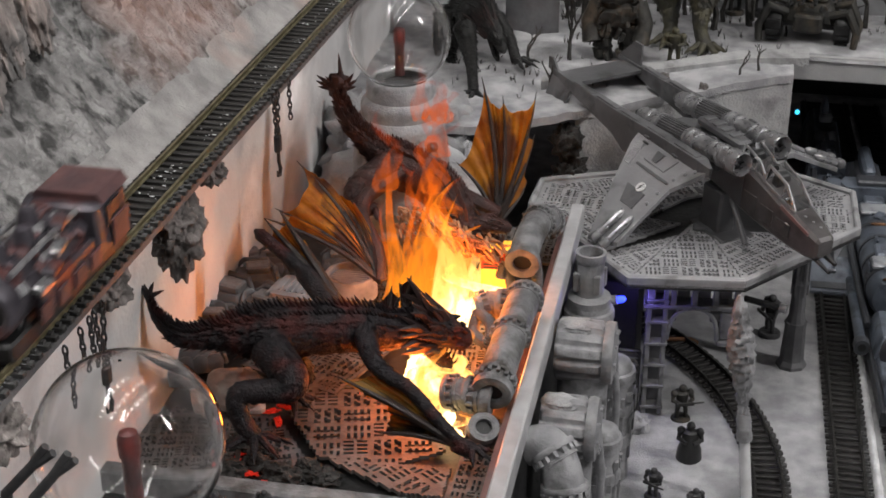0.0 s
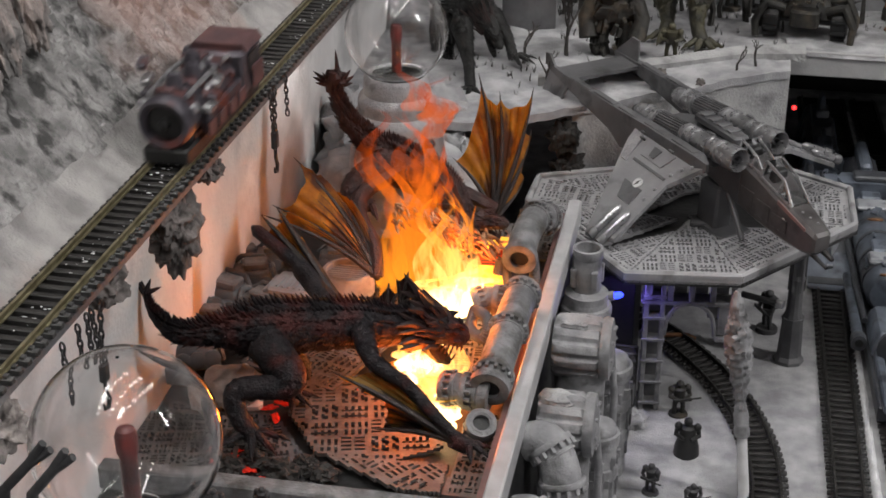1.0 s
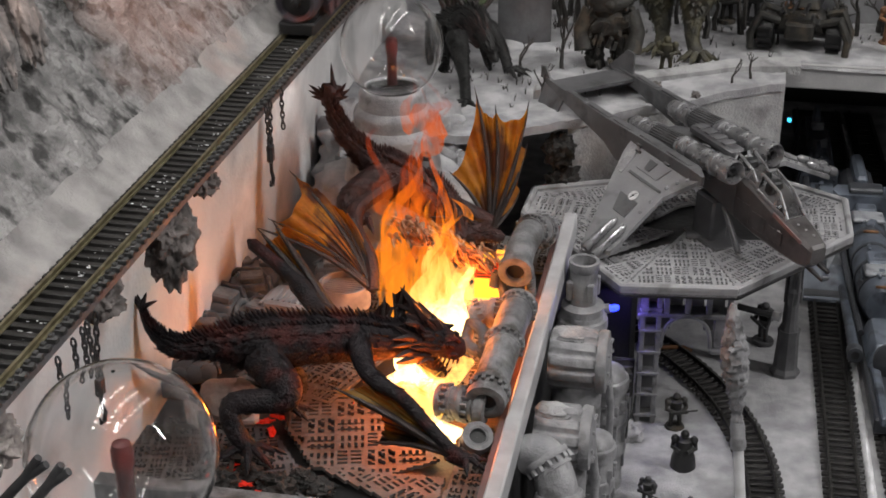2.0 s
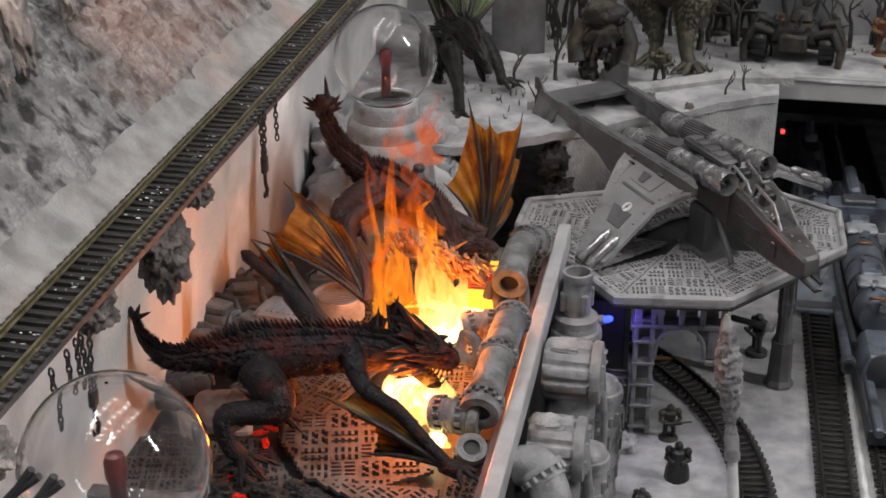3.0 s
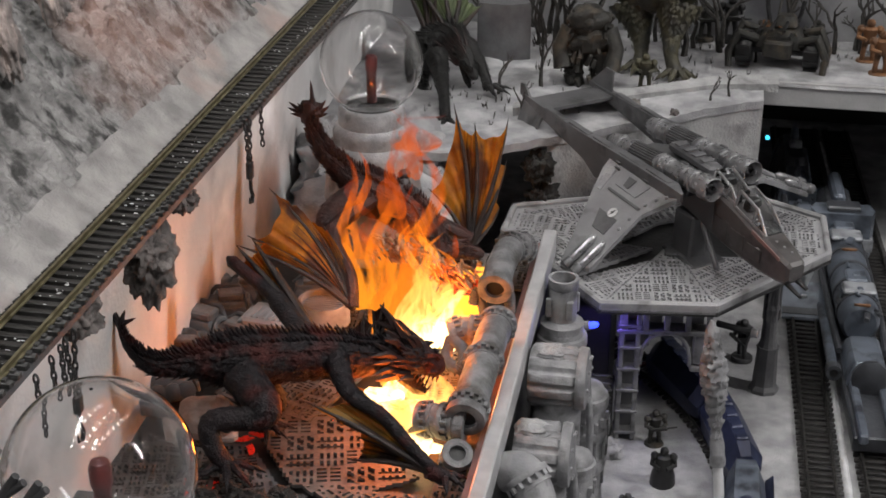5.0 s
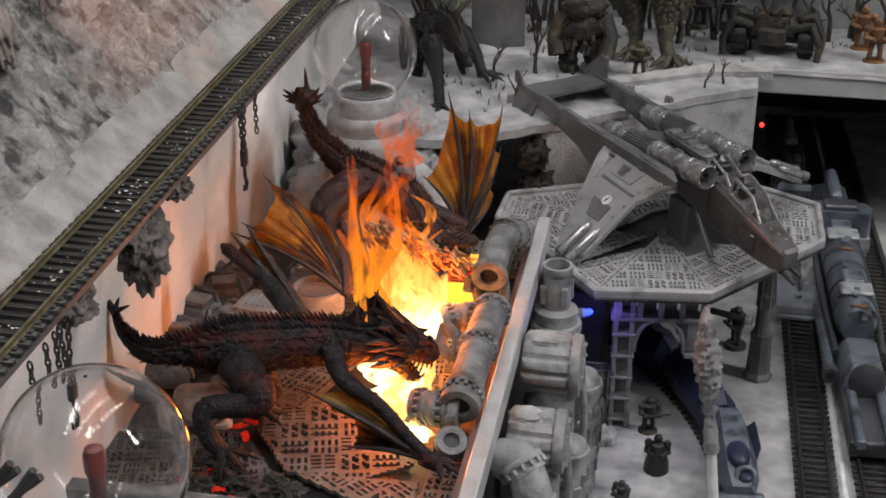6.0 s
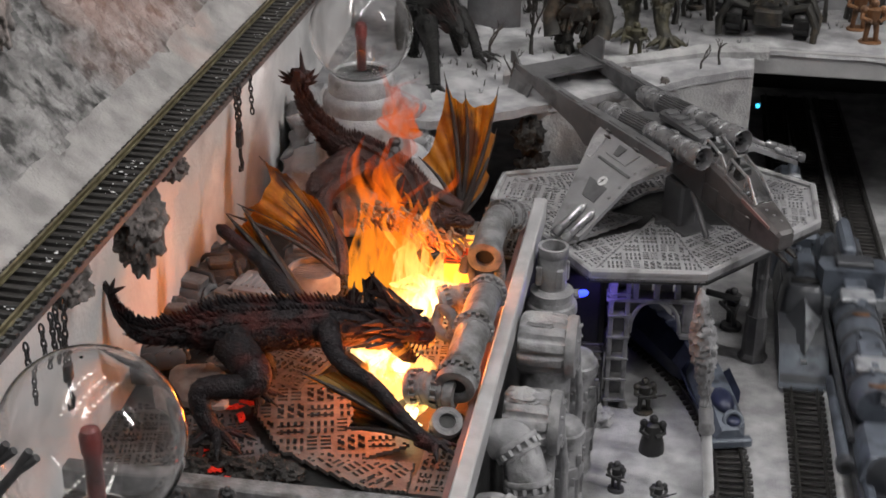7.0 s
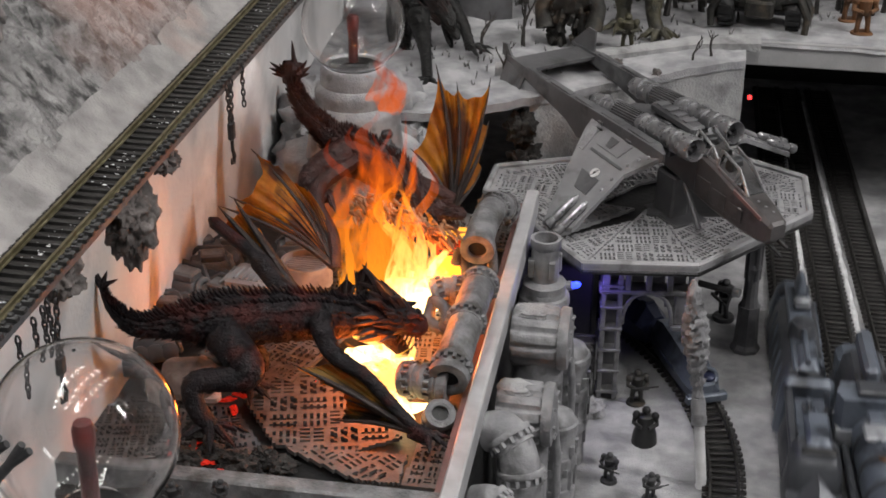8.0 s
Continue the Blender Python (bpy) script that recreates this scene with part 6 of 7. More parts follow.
def golem():
    s, rnd = Shape(), random.Random(9)
    for sx in (-1, 1):
        s.tube([(sx * 0.009, 0, 0), (sx * 0.010, -0.002, 0.012), (sx * 0.008, 0, 0.026)], [0.0075, 0.0060, 0.0075], 10)
        s.tube([(sx * 0.014, 0, 0.044), (sx * 0.021, -0.004, 0.030), (sx * 0.018, -0.010, 0.016)], [0.0075, 0.0062, 0.0070], 10)
    s.ball(0, 0, 0.036, 0.0165, 14, sy=0.8, sz=0.9, rough=0.35)
    s.ball(0, -0.002, 0.053, 0.0130, 14, sx=1.2, sz=0.8, rough=0.2, seed=4)
    s.ball(0.001, -0.010, 0.052, 0.0060, 8)
    for _ in range(70):
        a, z = rnd.uniform(0, math.tau), rnd.uniform(0.004, 0.055)
        s.box(0, 0, 0, 0.005, 0.003, rnd.uniform(0.004, 0.010), pose(0.0150 * math.cos(a), 0.011 * math.sin(a), z, rnd.uniform(-30, 30), rnd.uniform(-30, 30), math.degrees(a)), b=0.0005)
    single("toy_figure", s, OLIVE_DARK, "broad dark golem figure in the snow", "figurine", "toy figures", at=pose(-0.0850, 1.102, 0.150))


def war_trike():
    t = thing("war_trike", "dark armoured buggy with fat tyres in the snow", "toy vehicle", at=pose(0.058, 1.175, 0.152, 0, 0, -8) @ Matrix.Scale(1.0, 4))
    for x in (-0.026, 0.026):
        w = part("wheel", Shape().lathe([(0.006, -0.006), (0.0115, -0.006), (0.0130, -0.003), (0.0130, 0.003), (0.0115, 0.006), (0.006, 0.006)], 20), BLACK, t, at=pose(x, -0.004, 0.0120, 0, 90, 0))
        for k in range(10):
            a = math.tau * k / 10
            part("tread", Shape().box(0.0132 * math.cos(a), 0.0132 * math.sin(a), 0, 0.002, 0.003, 0.010), BLACK, w)
    part("hull", Shape().box(0, 0.006, 0.020, 0.040, 0.030, 0.016, b=0.003, top=0.8), OLIVE_DARK, t)
    part("bonnet", Shape().box(0, -0.012, 0.016, 0.022, 0.014, 0.014, b=0.002), OLIVE_DARK, t)
    part("turret", Shape().box(0.003, 0.008, 0.033, 0.018, 0.016, 0.010, b=0.002, top=0.8), OLIVE_DARK, t)
    for sx in (-1, 1):
        for y in (-0.010, 0.014):
            part("leg", Shape().tube([(sx * 0.016, y, 0.022), (sx * 0.030, y - 0.004, 0.027), (sx * 0.037, y - 0.006, 0.012), (sx * 0.036, y - 0.008, 0.000)], [0.0034, 0.0038, 0.0032, 0.0026], 9), OLIVE_DARK, t)
    clutter(t, random.Random(71), 30, (-0.018, 0.018), (-0.016, 0.022), lambda x: 0.030 - 0.2 * abs(x), (OLIVE_DARK, IRON, OLIVE_DARK, RUST))
    part("axle", Shape().box(0, -0.004, 0.012, 0.046, 0.005, 0.005, b=0.001), IRON, t)
    for x in (-0.008, 0.008):
        part("exhaust", Shape().tube([(x, 0.016, 0.020), (x * 1.6, 0.020, 0.036), (x * 1.8, 0.022, 0.046)], 0.0018, 8), IRON, t)
        part("gun", Shape().tube([(x * 0.6, 0.0, 0.034), (x * 0.6, -0.022, 0.033)], 0.0012, 7), IRON, t)


def snow_scene():
    soldier(*(-0.0115, 0.8450, 0.0000), 20, 0.0250, OLIVE_DARK, "small dark armoured soldier figure standing in snow")
    soldier(*(-0.0040, 0.7990, 0.0000), 0, 0.0270, BLACK, "small figure in a long black robe", False, True)
    soldier(*(-0.0228, 0.7560, 0.0000), -30, 0.020, SHELL, "small dark soldier figure with a rifle")
    soldier(*(0.0021, 0.7416, 0.0000), 30, 0.019, SHELL, "small dark soldier figure with a rifle")
    soldier(*(0.0439, 0.9666, 0.0020), -60, 0.030, SHELL, "small dark soldier figure with a rifle under the pad")
    soldier(*(-0.2006, 0.5101, 0.1340), 10, 0.016, SHELL, "small dark figure sitting on the tray rim")
    soldier(*(-0.1814, 0.5180, 0.1340), -20, 0.014, SHELL, "small dark figure sitting on the tray rim")
    soldier(*(0.1278, 1.1953, 0.1520), 0, 0.034, RUST, "hulking rusty orange ogre figure in the snow", False)
    soldier(*(0.1351, 1.1649, 0.1520), 10, 0.034, RUST, "hulking rusty orange ogre figure in the snow", False)
    soldier(*(0.0000, 1.2323, 0.1520), 10, 0.030, OLIVE_DARK, "dark trooper figure in the snow")
    soldier(*(0.0205, 1.2332, 0.1520), -10, 0.036, BLACK, "dark trooper figure in the snow")
    soldier(*(0.0890, 1.2195, 0.1520), 40, 0.024, OLIVE_DARK, "dark trooper figure in the snow")
    golem()
    soldier(*(-0.0415, 1.1001, 0.1500), 0, 0.028, OLIVE, "small olive creature figure in the snow", False)
    for i, (x, y, h) in enumerate(((1308, 135, 0.022), (1340, 130, 0.026), (990, 120, 0.028), (1010, 70, 0.045), (935, 70, 0.035), (1385, 60, 0.03))):
        bare_bush(*Qs(x, y), h, i)
    rnd = random.Random(18)
    for i in range(34):
        bare_bush(rnd.uniform(-0.19, 0.19), rnd.uniform(1.185, 1.240), 0.150, rnd.uniform(0.045, 0.080), 40 + i)
    tuft = Shape()
    for _ in range(520):
        x, y = rnd.uniform(-0.20, 0.17), rnd.uniform(1.00, 1.24)
        if y < 1.02 + 0.7 * (x + 0.10) or noise.noise(Vector((x * 25, y * 25, 2))) < 0.05 or (x > 0.045 and y < 1.145):
            continue
        for _ in range(3):
            tuft.tube([(x, y, 0.149), (x + rnd.uniform(-0.002, 0.002), y + rnd.uniform(-0.002, 0.002), 0.150 + rnd.uniform(0.002, 0.006))], [0.0004, 0.0001], 3)
    single("dry_grass", tuft, BARK, "dark dry grass stubble poking through the snow", "grass", kind="stuff")
    for i, (x, y, h) in enumerate(((1020, 110, 0.004), (1180, 125, 0.004), (1250, 150, 0.003))):
        s = Shape().ball(0, 0, 0, h, 8, rough=0.8, seed=i)
        single("stone", s, ROCK_DARK, "small dark stone in the snow", "stone", "stones", at=pose(*Qs(x, y)))
    rk = Shape().prism([(-0.020, -0.010), (0.004, -0.013), (0.022, -0.004), (0.018, 0.010), (-0.016, 0.011)], -0.012, 0.034, inset=0.003)
    single("boulder", rk, GREY_DARK, "flat-topped slate grey boulder standing in the snow", "boulder", smooth=50, at=pose(-0.158, 1.165, 0.160))
    for i, (x, y, z, r) in enumerate(((-0.107, 0.985, 0.128, 0.010), (-0.104, 0.986, 0.104, 0.011), (-0.205, 0.960, 0.125, 0.036), (-0.236, 0.93, 0.135, 0.028), (-0.168, 0.93, 0.118, 0.020))):
        s = Shape().ball(0, 0, 0, r, 36, sz=1.1, rough=0.5, seed=5 * i + 1)
        # the first two rocks are coloured black for the opening's shade
        single("snowy_rock", s, CHAR_SHADE if i < 2 else SNOW, "rough snow-dusted rock beside the dark opening", "rock", "snowy rocks", smooth=70, at=pose(x, y, z))
    g = thing("cannon_barrel", "dark gun barrel jutting out under the pad", "gun barrel")
    part("barrel", Shape().tube([(0.0222, 0.8804, 0.0723), (0.0471, 0.8733, 0.0710)], [0.0022, 0.0020], 12), IRON, g)
    part("muzzle", Shape().tube([(0.0443, 0.8740, 0.0712), (0.0485, 0.8725, 0.0712)], [0.0030, 0.0030], 12), ENGINE, g)
    single("fallen_rod", Shape().tube([(-0.0325, 0.9381, 0.0040), (-0.0104, 0.9417, 0.0040), (-0.0047, 0.9407, 0.0020)], 0.0016, 8), RUST, "pale brown rod lying beside the curved track", "rod")
    lamp = thing("signal_beacon", "tiny two-coloured beacon at the tunnel mouth", "signal lamp", at=pose(*(0.0507, 1.0593, 0.1336)))
    part("red_lens", Shape().lathe([(0.0016, 0), (0.0015, 0.0014), (0.0006, 0.0022)], 12), glow("red_signal_glow", (1.0, 0.02, 0.02), 5), lamp, at=pose(0, -0.0002, 0, 90, 0, 0))
    part("cyan_lens", Shape().lathe([(0.0016, 0), (0.0015, 0.0014), (0.0006, 0.0022)], 12), glow("cyan_signal_glow", (0.03, 0.45, 0.8), 3), lamp, at=pose(0, 0.0002, 0, -90, 0, 0))
    part("housing", Shape().box(0, 0, 0, 0.0040, 0.0006, 0.0040), BLACK, lamp)
    return lamp


def Qs(x, y):
    """A place on the snowy plateau."""
    Y = min(1.235, 1.087 + (130 - y) * 0.00112 + (x - 1310) * 0.00022)
    return (0.008 + (x - 1310) * 0.00041 * (0.7 + 0.3 * Y), Y, 0.1505)


# ---------------------------------------------------------------- trains
TRAIN_DARK = mat("smoky_loco_paint", (0.10, 0.09, 0.105), (0.04, 0.036, 0.045), 70, 0.38, 0.4, bump=0.3, stain=(0.16, 0.05, 0.04), stain_scale=45)
TRAIN_RED = mat("dull_red_loco_paint", (0.13, 0.062, 0.060), (0.065, 0.038, 0.042), 70, 0.5, bump=0.2)
TRAIN_BLUE = mat("blue_grey_train_paint", (0.15, 0.172, 0.21), (0.085, 0.10, 0.125), 50, 0.4, 0.2, bump=0.12, stain=(0.035, 0.04, 0.05), stain_scale=60)
TRAIN_PALE = mat("pale_prow_paint", (0.36, 0.375, 0.40), (0.25, 0.26, 0.28), 60, 0.4, 0.15, bump=0.1, stain=(0.10, 0.105, 0.115), stain_scale=70)
TRAIN_SLATE = mat("dark_slate_train_paint", (0.078, 0.082, 0.092), (0.042, 0.045, 0.052), 50, 0.4, 0.2, bump=0.15, stain=(0.075, 0.08, 0.09), stain_scale=60)
TRAIN_NAVY = mat("navy_train_paint", (0.045, 0.055, 0.11), (0.02, 0.024, 0.05), 60, 0.35, 0.2, bump=0.1)


def bogie(base, y0, y1, z=0.0062):
    for y in (y0, y1):
        for sx in (-1, 1):
            part("wheel", Shape().lathe([(0.0016, -0.0012), (0.0056, -0.0012), (0.0056, -0.0004), (0.0050, 0.0002), (0.0050, 0.0014), (0.0016, 0.0014)], 18), IRON, base, at=pose(sx * 0.0084, y, z + 0.0050, 0, 90 * sx, 0))


def clutter(base, rnd, n, xs, ys, top, mats):
    """Small plates, pipes and boxes strewn over the upper side of a train."""
    for _ in range(n):
        x, y = rnd.uniform(*xs), rnd.uniform(*ys)
        m = rnd.choice(mats)
        if rnd.random() < 0.3:
            L = rnd.uniform(0.006, 0.014)
            part("pipe", Shape().tube([(x, y - L / 2, top(x)), (x * 1.02, y, top(x) + 0.0012), (x, y + L / 2, top(x))], rnd.uniform(0.0006, 0.0011), 7), m, base)
        else:
            part("armour_plate", Shape().box(0, 0, 0, rnd.uniform(0.002, 0.005), rnd.uniform(0.003, 0.009), rnd.uniform(0.001, 0.003), b=0.0004), m, base, at=pose(x, y, top(x), rnd.uniform(-8, 8), math.degrees(math.asin(max(-0.95, min(0.95, x / 0.0145)))), rnd.uniform(-25, 25)))


def smoky_loco():
    """Armoured engine of the high track; its round front looks to -y."""
    t = thing("armoured_loco", "dark red-stained armoured steam engine on the high track", "locomotive")
    part("chassis", Shape().box(0, 0.045, 0.0090, 0.022, 0.094, 0.008, b=0.001), BLACK, t)
    part("boiler", Shape().lathe([(0.0105, 0), (0.0125, 0.002), (0.0125, 0.052)], 24), TRAIN_DARK, t, at=pose(0, 0.002, 0.0250, -90, 0, 0))
    part("front_ring", Shape().lathe([(0.0085, -0.001), (0.0088, 0.003), (0.0115, 0.004), (0.0130, 0.002), (0.0130, -0.004), (0.0118, -0.005)], 28, caps=False), TRAIN_DARK, t, "scuffed metal front ring", at=pose(0, 0.002, 0.0250, 90, 0, 0))
    part("front_disc", Shape().lathe([(0.0088, 0.001), (0.0030, 0.0015), (0.0022, 0.004), (0.0002, 0.0045)], 24, caps=False), BLACK, t, at=pose(0, 0.002, 0.0250, 90, 0, 0))
    part("cab", Shape().box(0, 0.074, 0.0245, 0.029, 0.026, 0.023, b=0.0015), TRAIN_DARK, t)
    part("wheel_guard", Shape().lathe([(0.0098, -0.0025), (0.0104, -0.0020), (0.0104, 0.0020), (0.0098, 0.0025)], 24), TRAIN_DARK, t, at=pose(-0.0140, 0.068, 0.0260, 0, 82, 0))
    clutter(t, random.Random(33), 46, (-0.0125, 0.0125), (0.008, 0.058), lambda x: 0.0245 + math.sqrt(max(0, 0.0130 ** 2 - x * x)), (TRAIN_DARK, TRAIN_DARK, ENGINE, TRAIN_RED))
    part("cab_roof", Shape().loft([[(-0.0150, y, 0.0355), (0.0150, y, 0.0355), (0.0125, y, 0.0392), (-0.0125, y, 0.0392)] for y in (0.066, 0.089)]), TRAIN_RED, t, "dull red cab roof")
    part("cab_window", Shape().box(0.0150, 0.074, 0.0290, 0.0008, 0.012, 0.009), BLACK, t)
    part("cab_side", Shape().box(0.0156, 0.078, 0.0205, 0.0012, 0.014, 0.012, b=0.0004), TRAIN_RED, t)
    for sx in (-1, 1):
        part("side_tank", Shape().box(sx * 0.0128, 0.036, 0.0200, 0.0052, 0.042, 0.012, b=0.0012), TRAIN_DARK, t)
        for k in range(4):
            part("armour_plate", Shape().box(sx * 0.0118, 0.012 + 0.012 * k, 0.0315, 0.0050, 0.009, 0.0035, b=0.0006), TRAIN_DARK if k % 2 else ENGINE, t, at=pose(0, 0, 0.0, 6 * (k - 1), sx * 8, 4 * k))
            part("red_plate", Shape().box(sx * 0.0158, 0.016 + 0.013 * k, 0.0175, 0.0012, 0.008, 0.007, b=0.0003), TRAIN_RED, t)
        part("side_pipe", Shape().tube([(sx * 0.009, 0.006, 0.0365), (sx * 0.0095, 0.03, 0.0380), (sx * 0.009, 0.056, 0.0370)], 0.0013, 8), ENGINE, t)
    for k, (x, y) in enumerate(((0, 0.014), (0.003, 0.028), (-0.003, 0.042))):
        part("dome", Shape().lathe([(0.0044, 0), (0.0040, 0.005), (0.0028, 0.008), (0.0003, 0.009)], 14), TRAIN_DARK, t, at=pose(x, y, 0.0360))
    bogie(t, 0.014, 0.034)
    bogie(t, 0.056, 0.078)
    t.scale = (0.92, 1.02, 0.90)
    return t


def plough_train():
    """Wedge-fronted engine with a long armoured wagon; its front looks to -y and stands at y = 0."""
    t = thing("plough_train", "blue-grey wedge-fronted armoured train on the straight track", "train")
    part("plough", Shape().loft([[(-0.0155, 0, 0.004), (0.0155, 0, 0.004), (0.0155, 0.001, 0.0060), (-0.0155, 0.001, 0.0060)], [(-0.0165, 0.030, 0.004), (0.0165, 0.030, 0.004), (0.0165, 0.034, 0.0210), (-0.0165, 0.034, 0.0210)], [(-0.0165, 0.050, 0.004), (0.0165, 0.050, 0.004), (0.0165, 0.050, 0.0230), (-0.0165, 0.050, 0.0230)]]), TRAIN_SLATE, t, smooth=15)
    part("prow", Shape().add([(-0.0125, 0.046, 0.0215), (0.0125, 0.046, 0.0215), (0, 0.014, 0.0150), (0, 0.052, 0.0335)], [(0, 2, 3), (2, 1, 3), (0, 3, 1), (0, 1, 2)]), TRAIN_SLATE, t, "dark faceted prow", smooth=0)
    part("prow_panel", Shape().add([(0.0008, 0.0150, 0.0164), (0.0122, 0.0445, 0.0228), (0.0008, 0.0470, 0.0318), (0.0004, 0.0160, 0.0155), (0.0112, 0.0450, 0.0216), (0.0004, 0.0480, 0.0305)], [(0, 1, 2), (5, 4, 3), (0, 3, 4, 1), (1, 4, 5, 2), (2, 5, 3, 0)]), TRAIN_PALE, t, "pale prow panel", smooth=0)
    part("cab", Shape().box(0, 0.064, 0.0215, 0.033, 0.030, 0.034, b=0.003, top=0.8), TRAIN_SLATE, t)
    part("hood", Shape().box(0, 0.100, 0.0180, 0.032, 0.044, 0.026, b=0.003, top=0.8), TRAIN_SLATE, t)
    part("hood_panel", Shape().box(0, 0.100, 0.0318, 0.018, 0.036, 0.0020, b=0.0006), TRAIN_BLUE, t)
    part("collar", Shape().box(0, 0.128, 0.0210, 0.037, 0.010, 0.036, b=0.003, top=0.85), TRAIN_BLUE, t)
    part("wagon", Shape().box(0, 0.190, 0.0185, 0.034, 0.110, 0.028, b=0.004, top=0.72), TRAIN_SLATE, t)
    part("wagon_roof", Shape().box(0, 0.190, 0.0340, 0.016, 0.096, 0.0035, b=0.001), TRAIN_BLUE, t)
    part("turret", Shape().lathe([(0.0095, 0), (0.0090, 0.005), (0.0070, 0.008), (0.0002, 0.009)], 18), TRAIN_SLATE, t, at=pose(0, 0.180, 0.0345))
    part("cannon", Shape().tube([(0, 0.176, 0.0400), (0, 0.140, 0.0410)], [0.0022, 0.0018], 10), TRAIN_BLUE, t)
    for k in range(7):
        part("side_rib", Shape().box(0, 0.146 + 0.014 * k, 0.0165, 0.0352, 0.003, 0.022, b=0.001, top=0.8), TRAIN_BLUE, t)
    part("tail", Shape().box(0, 0.252, 0.0165, 0.030, 0.016, 0.022, b=0.003, top=0.7), TRAIN_BLUE, t)
    part("plough_plate", Shape().loft([[(-0.0162, -0.002, 0.0030), (0.0162, -0.002, 0.0030), (0.0162, -0.001, 0.0045), (-0.0162, -0.001, 0.0045)], [(-0.0162, 0.022, 0.0162), (0.0162, 0.022, 0.0162), (0.0162, 0.023, 0.0176), (-0.0162, 0.023, 0.0176)]]), TRAIN_BLUE, t, "blue-grey plough sheet", smooth=15)
    part("plough_badge", Shape().box(0, 0.0125, 0.0128, 0.0040, 0.0030, 0.0012), TRAIN_PALE, t, at=None)
    part("roof_block", Shape().box(0.0015, 0.080, 0.0395, 0.0150, 0.030, 0.0055, b=0.0014, top=0.85), TRAIN_BLUE, t)
    part("roof_block", Shape().box(0.0015, 0.152, 0.0380, 0.0130, 0.028, 0.0060, b=0.0016, top=0.8), TRAIN_BLUE, t)
    part("visor", Shape().box(0.0010, 0.0615, 0.0375, 0.0200, 0.005, 0.0060, b=0.001), BLACK, t)
    part("roof_step", Shape().box(-0.0120, 0.100, 0.0325, 0.0050, 0.060, 0.0040, b=0.001), TRAIN_SLATE, t)
    part("tail_gun", Shape().box(0.0010, 0.222, 0.0430, 0.0070, 0.020, 0.0130, b=0.0016, top=0.7), TRAIN_BLUE, t)
    part("tail_gun_clamp", Shape().box(0.0010, 0.206, 0.0400, 0.0110, 0.006, 0.0060, b=0.0012), TRAIN_PALE, t)
    clutter(t, random.Random(61), 26, (-0.0120, 0.0120), (0.078, 0.240), lambda x: 0.0345 - 0.25 * abs(x), (TRAIN_SLATE, TRAIN_BLUE, TRAIN_SLATE))
    bogie(t, 0.050, 0.070)
    bogie(t, 0.150, 0.230)
    t.scale = (1.0, 1.2, 1.15)
    return t


